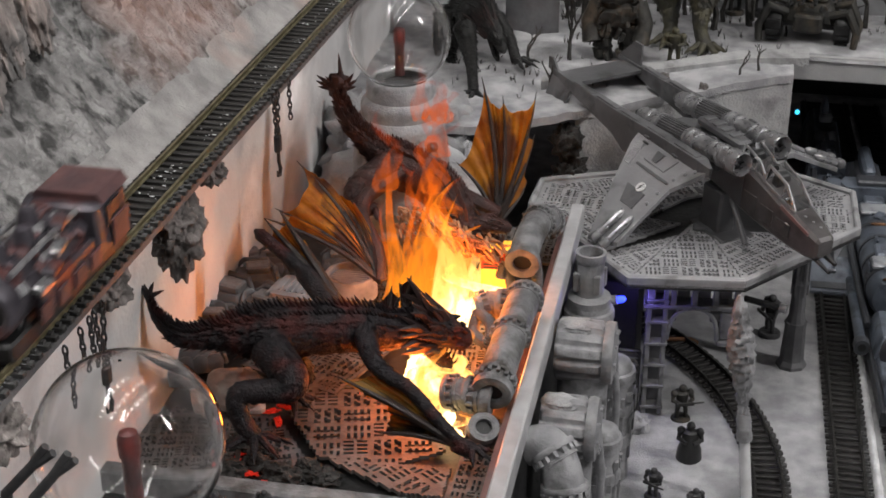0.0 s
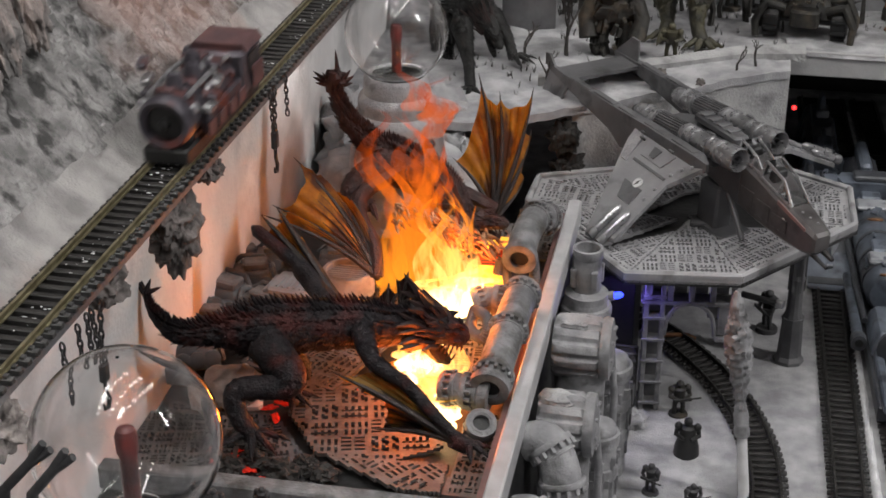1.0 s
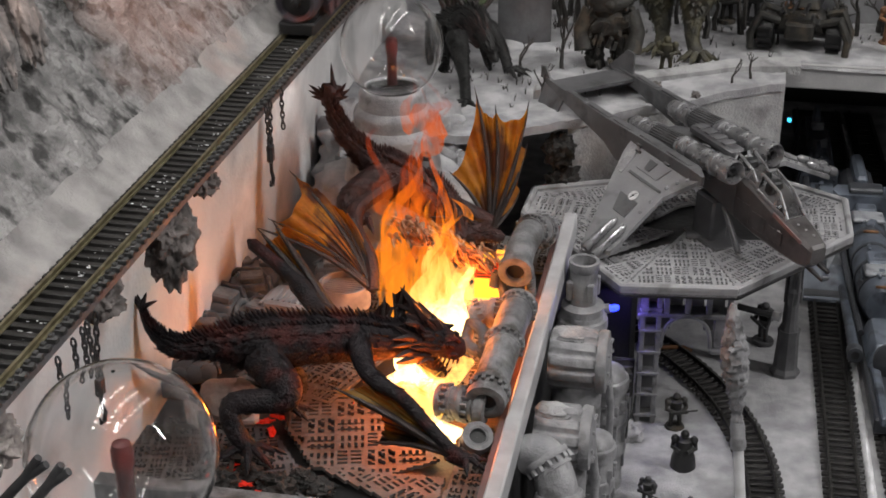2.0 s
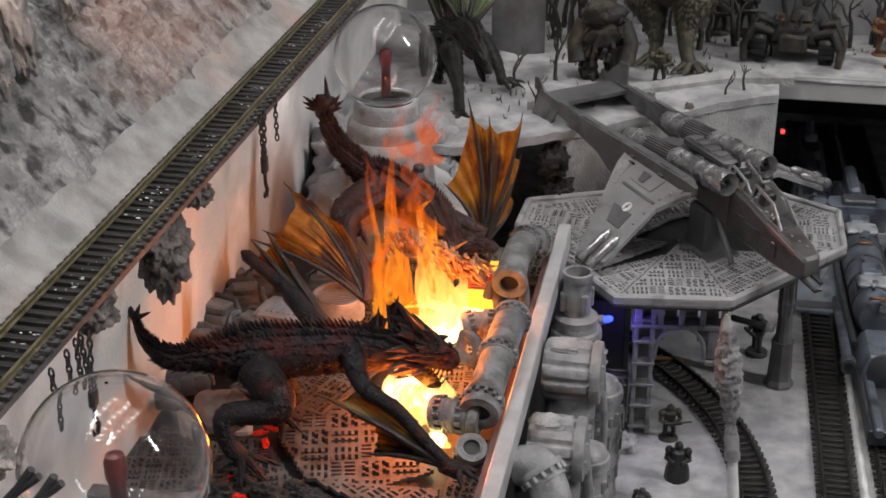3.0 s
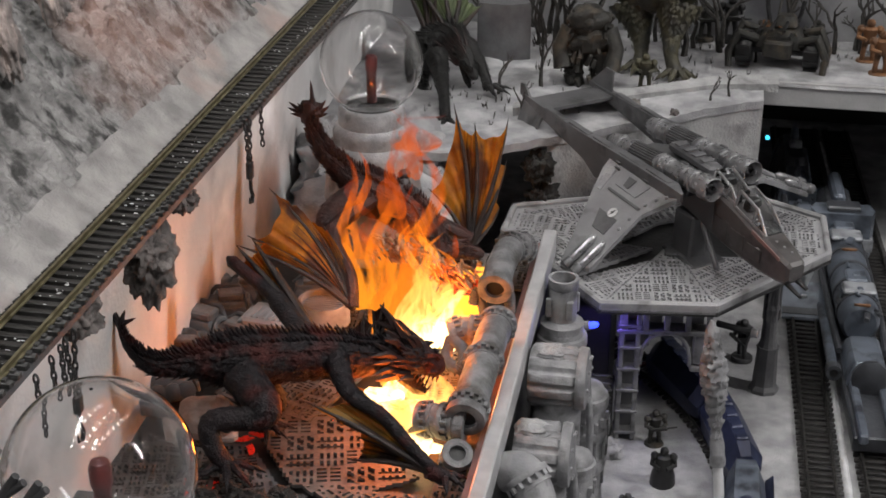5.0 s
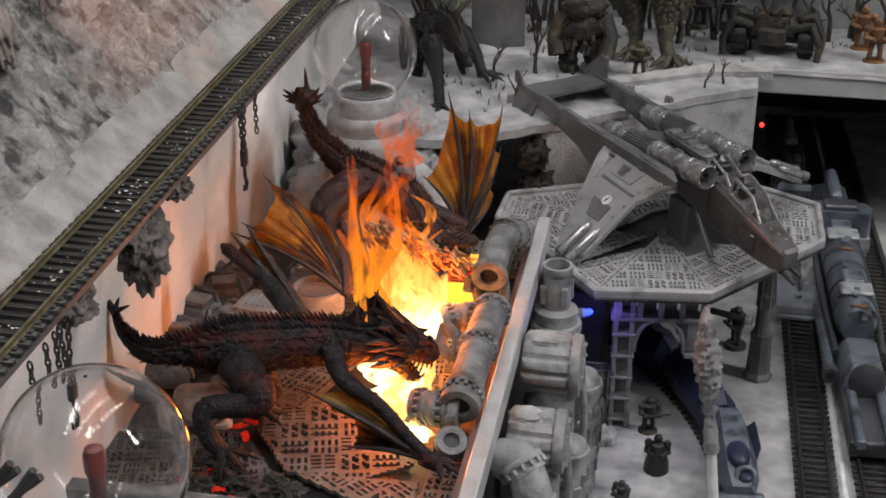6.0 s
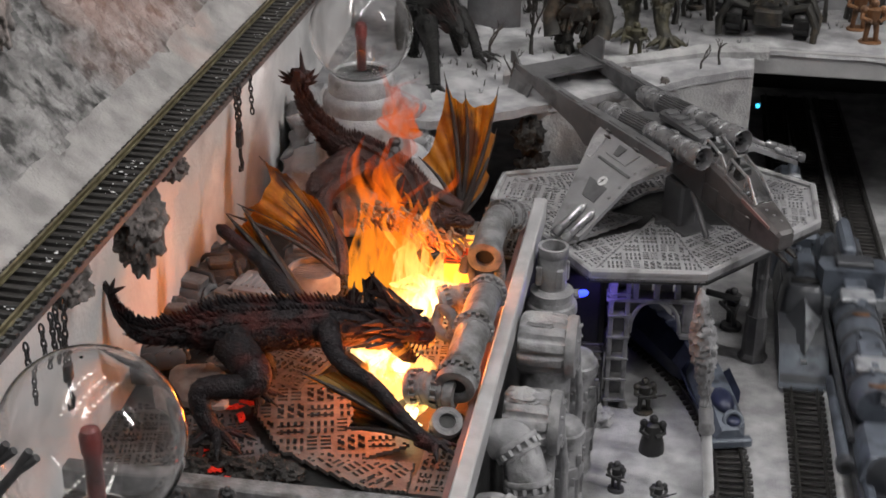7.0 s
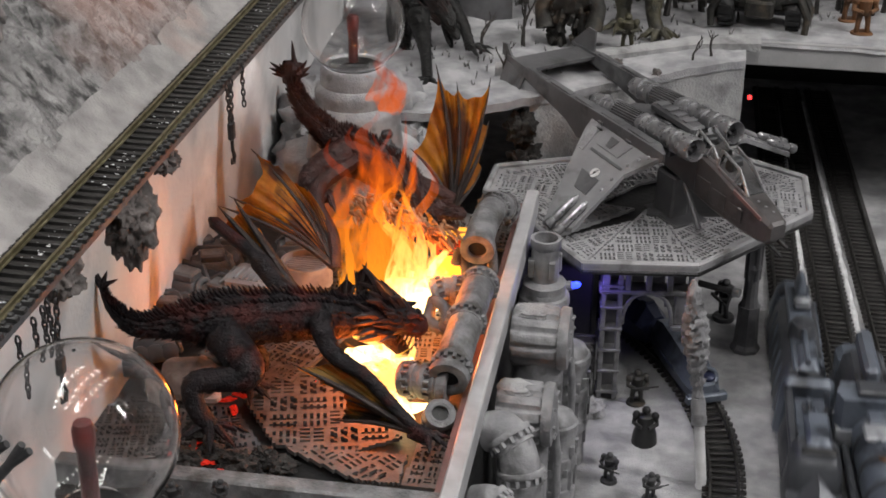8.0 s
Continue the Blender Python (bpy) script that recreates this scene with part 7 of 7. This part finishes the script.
def cannon_train():
    """Long gun train of the second track; its tip looks to -y and stands at y = 0."""
    t = thing("cannon_train", "long blue-grey cannon train on the second straight track", "train")
    part("chassis", Shape().box(0, 0.160, 0.0095, 0.026, 0.310, 0.009, b=0.001), TRAIN_SLATE, t)
    part("front_fork", Shape().box(-0.008, 0.030, 0.0150, 0.005, 0.060, 0.006, b=0.001), TRAIN_BLUE, t)
    part("front_fork", Shape().box(0.008, 0.030, 0.0150, 0.005, 0.060, 0.006, b=0.001), TRAIN_BLUE, t)
    part("nose_box", Shape().box(0, 0.080, 0.0200, 0.024, 0.044, 0.014, b=0.002, top=0.8), TRAIN_BLUE, t)
    part("nose_lamp", Shape().lathe([(0.003, 0), (0.003, 0.003), (0.001, 0.0045)], 14), WHITE, t, at=pose(0, 0.056, 0.0230, 90, 0, 0))
    part("boiler", Shape().lathe([(0.0095, 0), (0.0120, 0.004), (0.0125, 0.020), (0.0125, 0.120), (0.0110, 0.124)], 26), TRAIN_BLUE, t, at=pose(0, 0.110, 0.0270, -90, 0, 0))
    for k in range(5):
        part("boiler_band", Shape().lathe([(0.0124, -0.0016), (0.0132, -0.0012), (0.0132, 0.0012), (0.0124, 0.0016)], 26, caps=False), TRAIN_SLATE, t, at=pose(0, 0.126 + 0.022 * k, 0.0270, -90, 0, 0))
    part("collar", Shape().prism([(-0.018, 0.228), (0.018, 0.228), (0.021, 0.236), (0.018, 0.246), (-0.018, 0.246), (-0.021, 0.236)], 0.016, 0.046), TRAIN_BLUE, t, "wide armoured collar", smooth=15)
    part("collar_cap", Shape().box(0, 0.237, 0.0475, 0.022, 0.012, 0.004, b=0.001), TRAIN_SLATE, t)
    part("deck_house", Shape().box(0, 0.275, 0.0260, 0.026, 0.054, 0.026, b=0.003, top=0.8), TRAIN_SLATE, t)
    part("fin_plate", Shape().box(0, 0.280, 0.0420, 0.008, 0.044, 0.010, b=0.002), TRAIN_BLUE, t)
    part("tail_box", Shape().box(0, 0.312, 0.0200, 0.022, 0.018, 0.018, b=0.003), TRAIN_BLUE, t)
    for sx in (-1, 1):
        part("side_pipe", Shape().tube([(sx * 0.0135, 0.090, 0.0200), (sx * 0.0150, 0.130, 0.0220), (sx * 0.0150, 0.225, 0.0220)], 0.0020, 8), TRAIN_SLATE, t)
    for y in (0.112, 0.190):
        part("hatch_ring", Shape().torus(0.0042, 0.0009, 20, 7), RUST, t, "brassy hatch ring", at=pose(0, y, 0.0385, -25, 0, 0))
        part("saddle_plate", Shape().box(0, y + 0.020, 0.0395, 0.0200, 0.014, 0.0030, b=0.001), TRAIN_PALE, t, "pale saddle plate")
        part("saddle_plate", Shape().box(0, y + 0.036, 0.0398, 0.0130, 0.016, 0.0030, b=0.001), TRAIN_BLUE, t)
    part("side_gun", Shape().tube([(-0.0185, 0.068, 0.0180), (-0.0185, 0.074, 0.0180), (-0.0185, 0.150, 0.0190)], [0.0040, 0.0032, 0.0028], 14), TRAIN_BLUE, t, "long side gun tube")
    part("gun_muzzle", Shape().lathe([(0.0024, 0), (0.0046, 0), (0.0048, 0.006), (0.0036, 0.008)], 16, caps=False), TRAIN_SLATE, t, at=pose(-0.0185, 0.066, 0.0180, -90, 0, 0))
    # black disc stands in for the dark bore
    part("muzzle_shade_disc", Shape().lathe([(0.0030, 0.0012), (0.0001, 0.0012)], 14, caps=False), BLACK, t, at=pose(-0.0185, 0.066, 0.0180, -90, 0, 0))
    part("collar_wing", Shape().loft([[(-0.0205, 0.226, 0.022), (-0.0205, 0.246, 0.022), (-0.0205, 0.246, 0.030), (-0.0205, 0.226, 0.030)], [(0.0205, 0.226, 0.022), (0.0205, 0.246, 0.022), (0.0205, 0.246, 0.030), (0.0205, 0.226, 0.030)]]), TRAIN_PALE, t, smooth=15)
    part("smokebox", Shape().lathe([(0.0100, 0), (0.0104, 0.003), (0.0080, 0.0045), (0.0002, 0.0055)], 24), TRAIN_SLATE, t, at=pose(0, 0.0560, 0.0225, 90, 0, 0))
    for k in range(6):
        part("vent_slat", Shape().box(-0.0075 + 0.003 * k, 0.262, 0.0395, 0.0016, 0.010, 0.0012), BLACK, t)
    clutter(t, random.Random(62), 24, (-0.0120, 0.0120), (0.070, 0.300), lambda x: 0.0275 + math.sqrt(max(0, 0.0128 ** 2 - x * x)), (TRAIN_SLATE, TRAIN_BLUE, TRAIN_BLUE))
    bogie(t, 0.060, 0.100)
    bogie(t, 0.230, 0.280)
    t.scale = (1.15, 1.15, 1.25)
    return t


def navy_loco():
    """Pointed navy engine of the curved track; its front looks to -y and stands at y = 0."""
    t = thing("navy_loco", "small navy blue pointed engine on the curved track", "locomotive")
    part("hull", Shape().loft([[(-0.010 * k, y, 0.006), (0.010 * k, y, 0.006), (0.012 * k, y, 0.006 + h * 0.5), (0.007 * k, y, 0.006 + h), (-0.007 * k, y, 0.006 + h), (-0.012 * k, y, 0.006 + h * 0.5)] for y, k, h in ((0.0, 0.75, 0.010), (0.010, 1.0, 0.016), (0.030, 1.05, 0.022), (0.060, 0.95, 0.024), (0.072, 0.8, 0.020))]), TRAIN_BLUE, t, smooth=20)
    part("buffer_beam", Shape().box(0, 0.000, 0.0075, 0.028, 0.006, 0.006, b=0.001), TRAIN_BLUE, t)
    part("canopy", Shape().ball(0, 0.022, 0.0240, 0.0075, 8, sy=1.7, sz=0.8), TRAIN_NAVY, t, "glossy dark canopy")
    part("front_eye", Shape().torus(0.0055, 0.0016, 20, 8), TRAIN_BLUE, t, at=pose(0.003, 0.006, 0.0190, 55, 0, 0))
    part("eye_glass", Shape().ball(0.003, 0.0065, 0.0185, 0.0050, 8, sz=0.6), TRAIN_NAVY, t)
    for sx in (-1, 1):
        part("side_fin", Shape().loft([[(sx * 0.011, 0.024, 0.012), (sx * 0.0120, 0.066, 0.012), (sx * 0.0120, 0.066, 0.016), (sx * 0.011, 0.024, 0.015)], [(sx * 0.0165, 0.036, 0.020), (sx * 0.0165, 0.062, 0.022), (sx * 0.0160, 0.062, 0.023), (sx * 0.0160, 0.036, 0.021)]]), TRAIN_NAVY, t, smooth=15)
    bogie(t, 0.018, 0.055)
    return t


def navy_wagon():
    t = thing("navy_wagon", "low dark navy wagon with a ridged back", "wagon", "navy wagons")
    part("hull", Shape().loft([[(-0.011 * k, y, 0.006), (0.011 * k, y, 0.006), (0.013 * k, y, 0.006 + h * 0.5), (0.004 * k, y, 0.006 + h), (-0.004 * k, y, 0.006 + h), (-0.013 * k, y, 0.006 + h * 0.5)] for y, k, h in ((0.0, 0.8, 0.018), (0.008, 1.0, 0.024), (0.060, 1.0, 0.028), (0.070, 0.8, 0.020))]), TRAIN_NAVY, t, smooth=20)
    for k in range(5):
        part("ridge", Shape().box(0, 0.012 + 0.012 * k, 0.030 + 0.0008 * k, 0.008, 0.007, 0.004, b=0.0008), TRAIN_NAVY, t)
    bogie(t, 0.015, 0.055)
    return t


# ---------------------------------------------------------------- fire
def flame_material(name, low, high, strength, see):
    """Glowing gas: hot at its foot, cooler and thinner to its tip, torn by noise."""
    m = bpy.data.materials.new(name)
    m.use_nodes = True
    n, l = m.node_tree.nodes, m.node_tree.links
    n.remove(n["Principled BSDF"])
    tc, sep, ramp = n.new("ShaderNodeTexCoord"), n.new("ShaderNodeSeparateXYZ"), n.new("ShaderNodeValToRGB")
    l.new(tc.outputs["Generated"], sep.inputs[0])
    l.new(sep.outputs["Z"], ramp.inputs[0])
    e = ramp.color_ramp.elements
    e[0].position, e[0].color = 0.0, (*low, 1)
    e[1].position, e[1].color = 0.9, (*high, 1)
    em, tr, mix = n.new("ShaderNodeEmission"), n.new("ShaderNodeBsdfTransparent"), n.new("ShaderNodeMixShader")
    l.new(ramp.outputs[0], em.inputs[0])
    em.inputs[1].default_value = strength
    no = n.new("ShaderNodeTexNoise")
    mp = n.new("ShaderNodeMapping")
    mp.inputs["Scale"].default_value = (190, 190, 55)
    l.new(tc.outputs["Object"], mp.inputs[0])
    l.new(mp.outputs[0], no.inputs["Vector"])
    no.inputs["Scale"].default_value, no.inputs["Detail"].default_value = 1.0, 4
    r2 = n.new("ShaderNodeMapRange")
    r2.inputs[1].default_value, r2.inputs[2].default_value = 0.36, 0.66
    l.new(no.outputs[0], r2.inputs[0])
    fade = n.new("ShaderNodeMapRange")
    fade.inputs[1].default_value, fade.inputs[2].default_value, fade.inputs[3].default_value, fade.inputs[4].default_value = 0.1, 1.0, see, 0.12
    l.new(sep.outputs["Z"], fade.inputs[0])
    mul = n.new("ShaderNodeMath")
    mul.operation = "MULTIPLY"
    l.new(r2.outputs[0], mul.inputs[0])
    l.new(fade.outputs[0], mul.inputs[1])
    l.new(mul.outputs[0], mix.inputs[0])
    l.new(tr.outputs[0], mix.inputs[1])
    l.new(em.outputs[0], mix.inputs[2])
    l.new(mix.outputs[0], n["Material Output"].inputs[0])
    return m


FLAME_HOT = flame_material("flame_core", (1.0, 0.58, 0.16), (1.0, 0.24, 0.012), 2.3, 1.0)
FLAME = flame_material("flame_tongue", (1.0, 0.32, 0.02), (0.95, 0.12, 0.008), 1.25, 1.0)
FLAME_THIN = flame_material("flame_wisp", (1.0, 0.17, 0.015), (0.80, 0.08, 0.015), 0.8, 0.40)


FLAME_WHITE = flame_material("flame_heart", (1.0, 0.80, 0.42), (1.0, 0.45, 0.06), 5.0, 1.0)


def flame(h, r, seed, material, label):
    """One torn tongue of fire, about 2r wide and h high, its foot at the origin."""
    rnd = random.Random(seed)
    s = Shape()
    n, k = 22, 18
    p1, p2 = rnd.uniform(0, 6), rnd.uniform(0, 6)
    rings = []
    for i in range(n + 1):
        t = i / n
        w = r * (0.55 + 0.75 * math.sin(math.pi * min(1, t * 1.5 + 0.15)) * (1 - t)) * (1 - t ** 3) + 0.0003
        cx, cy = r * (1.7 * t * math.sin(p1 + 7.5 * t) - 0.5 * t), r * 0.7 * t * math.cos(p2 + 6 * t)
        rings.append([(cx + w * (1 + 0.6 * noise.noise((2.2 * math.cos(math.tau * j / k) + seed, 4.5 * t, 2.2 * math.sin(math.tau * j / k)))) * math.cos(math.tau * j / k), cy + 0.5 * w * math.sin(math.tau * j / k), h * t) for j in range(k)])
    s.loft(rings)
    ob = single("flame", s, material, label, "flame", "flames", smooth=80)
    ob.visible_shadow = False
    return ob


def fire():
    """Bright bodies of fire low in the pit and taller tongues above; each is one rigid piece that sways and turns."""
    made = []
    rnd = random.Random(77)
    plan = [(cx + dx * rnd.uniform(-1, 1), cy + dy * rnd.uniform(-1, 1), cz, rnd.uniform(h0, h1), rnd.uniform(r0, r1), kind)
            for cx, cy, cz, dx, dy, n, h0, h1, r0, r1, kind in FIRE_BEDS for _ in range(n)]
    for x, y, z, h, r, kind in plan:
        m = (FLAME_HOT, FLAME, FLAME_THIN, FLAME_WHITE)[kind]
        label = ("white-hot yellow body of fire low in the pit", "tall orange tongue of fire above the pit", "thin red-orange wisp of fire and smoke", "white-hot heart of the fire low in the pit")[kind]
        ob = flame(h, r, rnd.random() * 50, m, label)
        made.append((ob, x, y, z, kind, rnd.random() * 6, rnd.uniform(0.8, 1.25), h))
    return made


# middle x, y and foot z of a bed of flames, its half extents, how many, their heights and half widths, kind: 0 core, 1 tongue, 2 wisp, 3 heart
FIRE_BEDS = [
    (-0.138, 0.660, 0.122, 0.006, 0.014, 4, 0.014, 0.026, 0.007, 0.010, 3),
    (-0.119, 0.622, 0.122, 0.004, 0.006, 3, 0.010, 0.016, 0.005, 0.007, 3),
    (-0.136, 0.734, 0.122, 0.008, 0.008, 4, 0.024, 0.036, 0.008, 0.012, 3),
    (-0.138, 0.655, 0.122, 0.008, 0.018, 5, 0.018, 0.032, 0.007, 0.010, 0),
    (-0.139, 0.738, 0.122, 0.008, 0.008, 7, 0.040, 0.080, 0.006, 0.010, 0),
    (-0.124, 0.768, 0.122, 0.010, 0.006, 4, 0.024, 0.038, 0.006, 0.009, 0),
    (-0.150, 0.744, 0.122, 0.010, 0.008, 7, 0.070, 0.110, 0.006, 0.009, 1),
    (-0.170, 0.746, 0.128, 0.012, 0.008, 6, 0.060, 0.105, 0.005, 0.008, 1),
    (-0.172, 0.764, 0.180, 0.014, 0.006, 5, 0.030, 0.055, 0.005, 0.008, 2),
    (-0.168, 0.790, 0.215, 0.016, 0.006, 4, 0.022, 0.036, 0.006, 0.009, 2),
]


def light_fittings():
    """The rows of small bright ceiling lights that show in the glass globes."""
    lit = glow("lit_diffuser", (1.0, 0.98, 0.95), 16)
    for i in range(3):
        for k in range(8):
            s = Shape().box(0, 0, 0, 0.14, 0.11, 0.02, b=0.004)
            l = thing("ceiling_light", "small bright white ceiling light", "ceiling light", "ceiling lights", at=pose(-0.9 + 0.55 * i + 0.07 * k, -0.7 + 0.30 * k, CEILING - 0.04))
            part("diffuser", s, lit, l)
            part("frame", Shape().box(0, 0, 0.015, 0.16, 0.13, 0.014, b=0.003), WHITE, l)


def motions():
    """All that moves: the three trains, the far engine, the beacon and the fire."""
    loco, plough, cannon, navy, wagons, beacon, flames = movers
    high = lambda y: pose(lane_x(y), y, 0.2737, 0, 0, -0.94)
    walk(loco, [(0.0, high(0.396)), (0.2, high(0.424)), (0.7, high(0.505)), (1.2, high(0.598)), (2.3, high(0.812)), (3.4, high(1.03)), (4.4, high(1.24)), (8.0, high(1.26))])
    lane = lambda y: pose(0.0945 - 0.0135 * (y - 0.66) / 0.84, y, 0.0012, 0, 0, 0.9)
    walk(plough, [(0.0, lane(1.030)), (5.5, lane(1.028)), (6.0, lane(1.008)), (6.5, lane(0.972)), (7.0, lane(0.885)), (7.3, lane(0.822)), (7.7, lane(0.735)), (8.0, lane(0.665))])
    lane2 = lambda y: pose(0.1368 - 0.0344 * (y - 0.60) / 0.84, y, 0.0012, 0, 0, 2.34)
    walk(cannon, [(0.0, lane2(0.842)), (5.5, lane2(0.840)), (6.0, lane2(0.820)), (6.5, lane2(0.782)), (7.0, lane2(0.692)), (7.3, lane2(0.630)), (7.7, lane2(0.570)), (8.0, lane2(0.515))])
    # distance of the navy engine's front along the curve
    path = [(0.0, -0.28), (2.3, -0.28), (3.0, -0.185), (3.5, -0.092), (4.0, 0.004), (4.7, 0.098), (5.3, 0.140), (5.5, 0.150), (6.0, 0.166), (6.5, 0.182), (7.0, 0.205), (7.5, 0.228), (8.0, 0.246)]
    walk(navy, [(t, curve_pose(s + 0.03) @ pose(0, -0.03, 0)) for t, s in path])
    for k, wg in enumerate(wagons):
        walk(wg, [(t, curve_pose(s + 0.078 + 0.074 * k + 0.035) @ pose(0, -0.035, 0)) for t, s in path])
    stand = beacon.matrix_basis.copy()
    # half turns of the beacon: odd shows cyan, even shows red
    turns = ((0.0, 1), (0.3, 1), (0.5, 2), (1.0, 2), (1.3, 3), (2.2, 3), (2.5, 4), (2.6, 4), (2.75, 5), (2.8, 5), (3.0, 6), (3.6, 6), (3.9, 7), (5.6, 7), (5.8, 8), (6.05, 8), (6.2, 9), (6.3, 9), (6.5, 10), (6.7, 10), (6.9, 11), (7.15, 11), (7.35, 12), (8.0, 12))
    rows = []
    for (t0, n0), (t1, n1) in zip(turns, turns[1:]):
        rows += [(t0 + (t1 - t0) * k / 3, stand @ pose(0, 0, 0, 0, 0, 180 * (n0 + (n1 - n0) * k / 3))) for k in range(3)]
    walk(beacon, rows + [(8.0, stand @ pose(0, 0, 0, 0, 0, 180 * 12))])
    for ob, x, y, z, kind, phase, rate, h in flames:
        rows = []
        for k in range(41):
            t = 0.2 * k
            a = phase + t * 5.5 * rate
            bob = (0.06, 0.22, 0.3, 0.05)[kind] * h
            rows.append((t, pose(x + 0.003 * math.sin(1.3 * a), y, z + bob * (math.sin(a) - 0.7), 0, (3, 8, 9, 3)[kind] * math.sin(0.9 * a + 1), 50 * t * 2.2 * rate + 30 * phase)))
        walk(ob, rows)


room()
ground()
upper_land()
cliff()
globes()
twin_barrels()
pit()
landing_pad()
under_pad()
machine_housing()
tower()
embers()
column()
mast()
hanging_rocks()
cliff_pillars()
tanks()
pit_machines()
flyer()
dark_dragon()
red_dragon()
far_dragon()
beast()
war_trike()
beacon_lamp = snow_scene()
hoists()
light_fittings()
movers = (smoky_loco(), plough_train(), cannon_train(), navy_loco(), [navy_wagon(), None], beacon_lamp, fire())
movers[4][1] = copy_thing(movers[4][0], pose(0, 0, 0))
tracks()
motions()
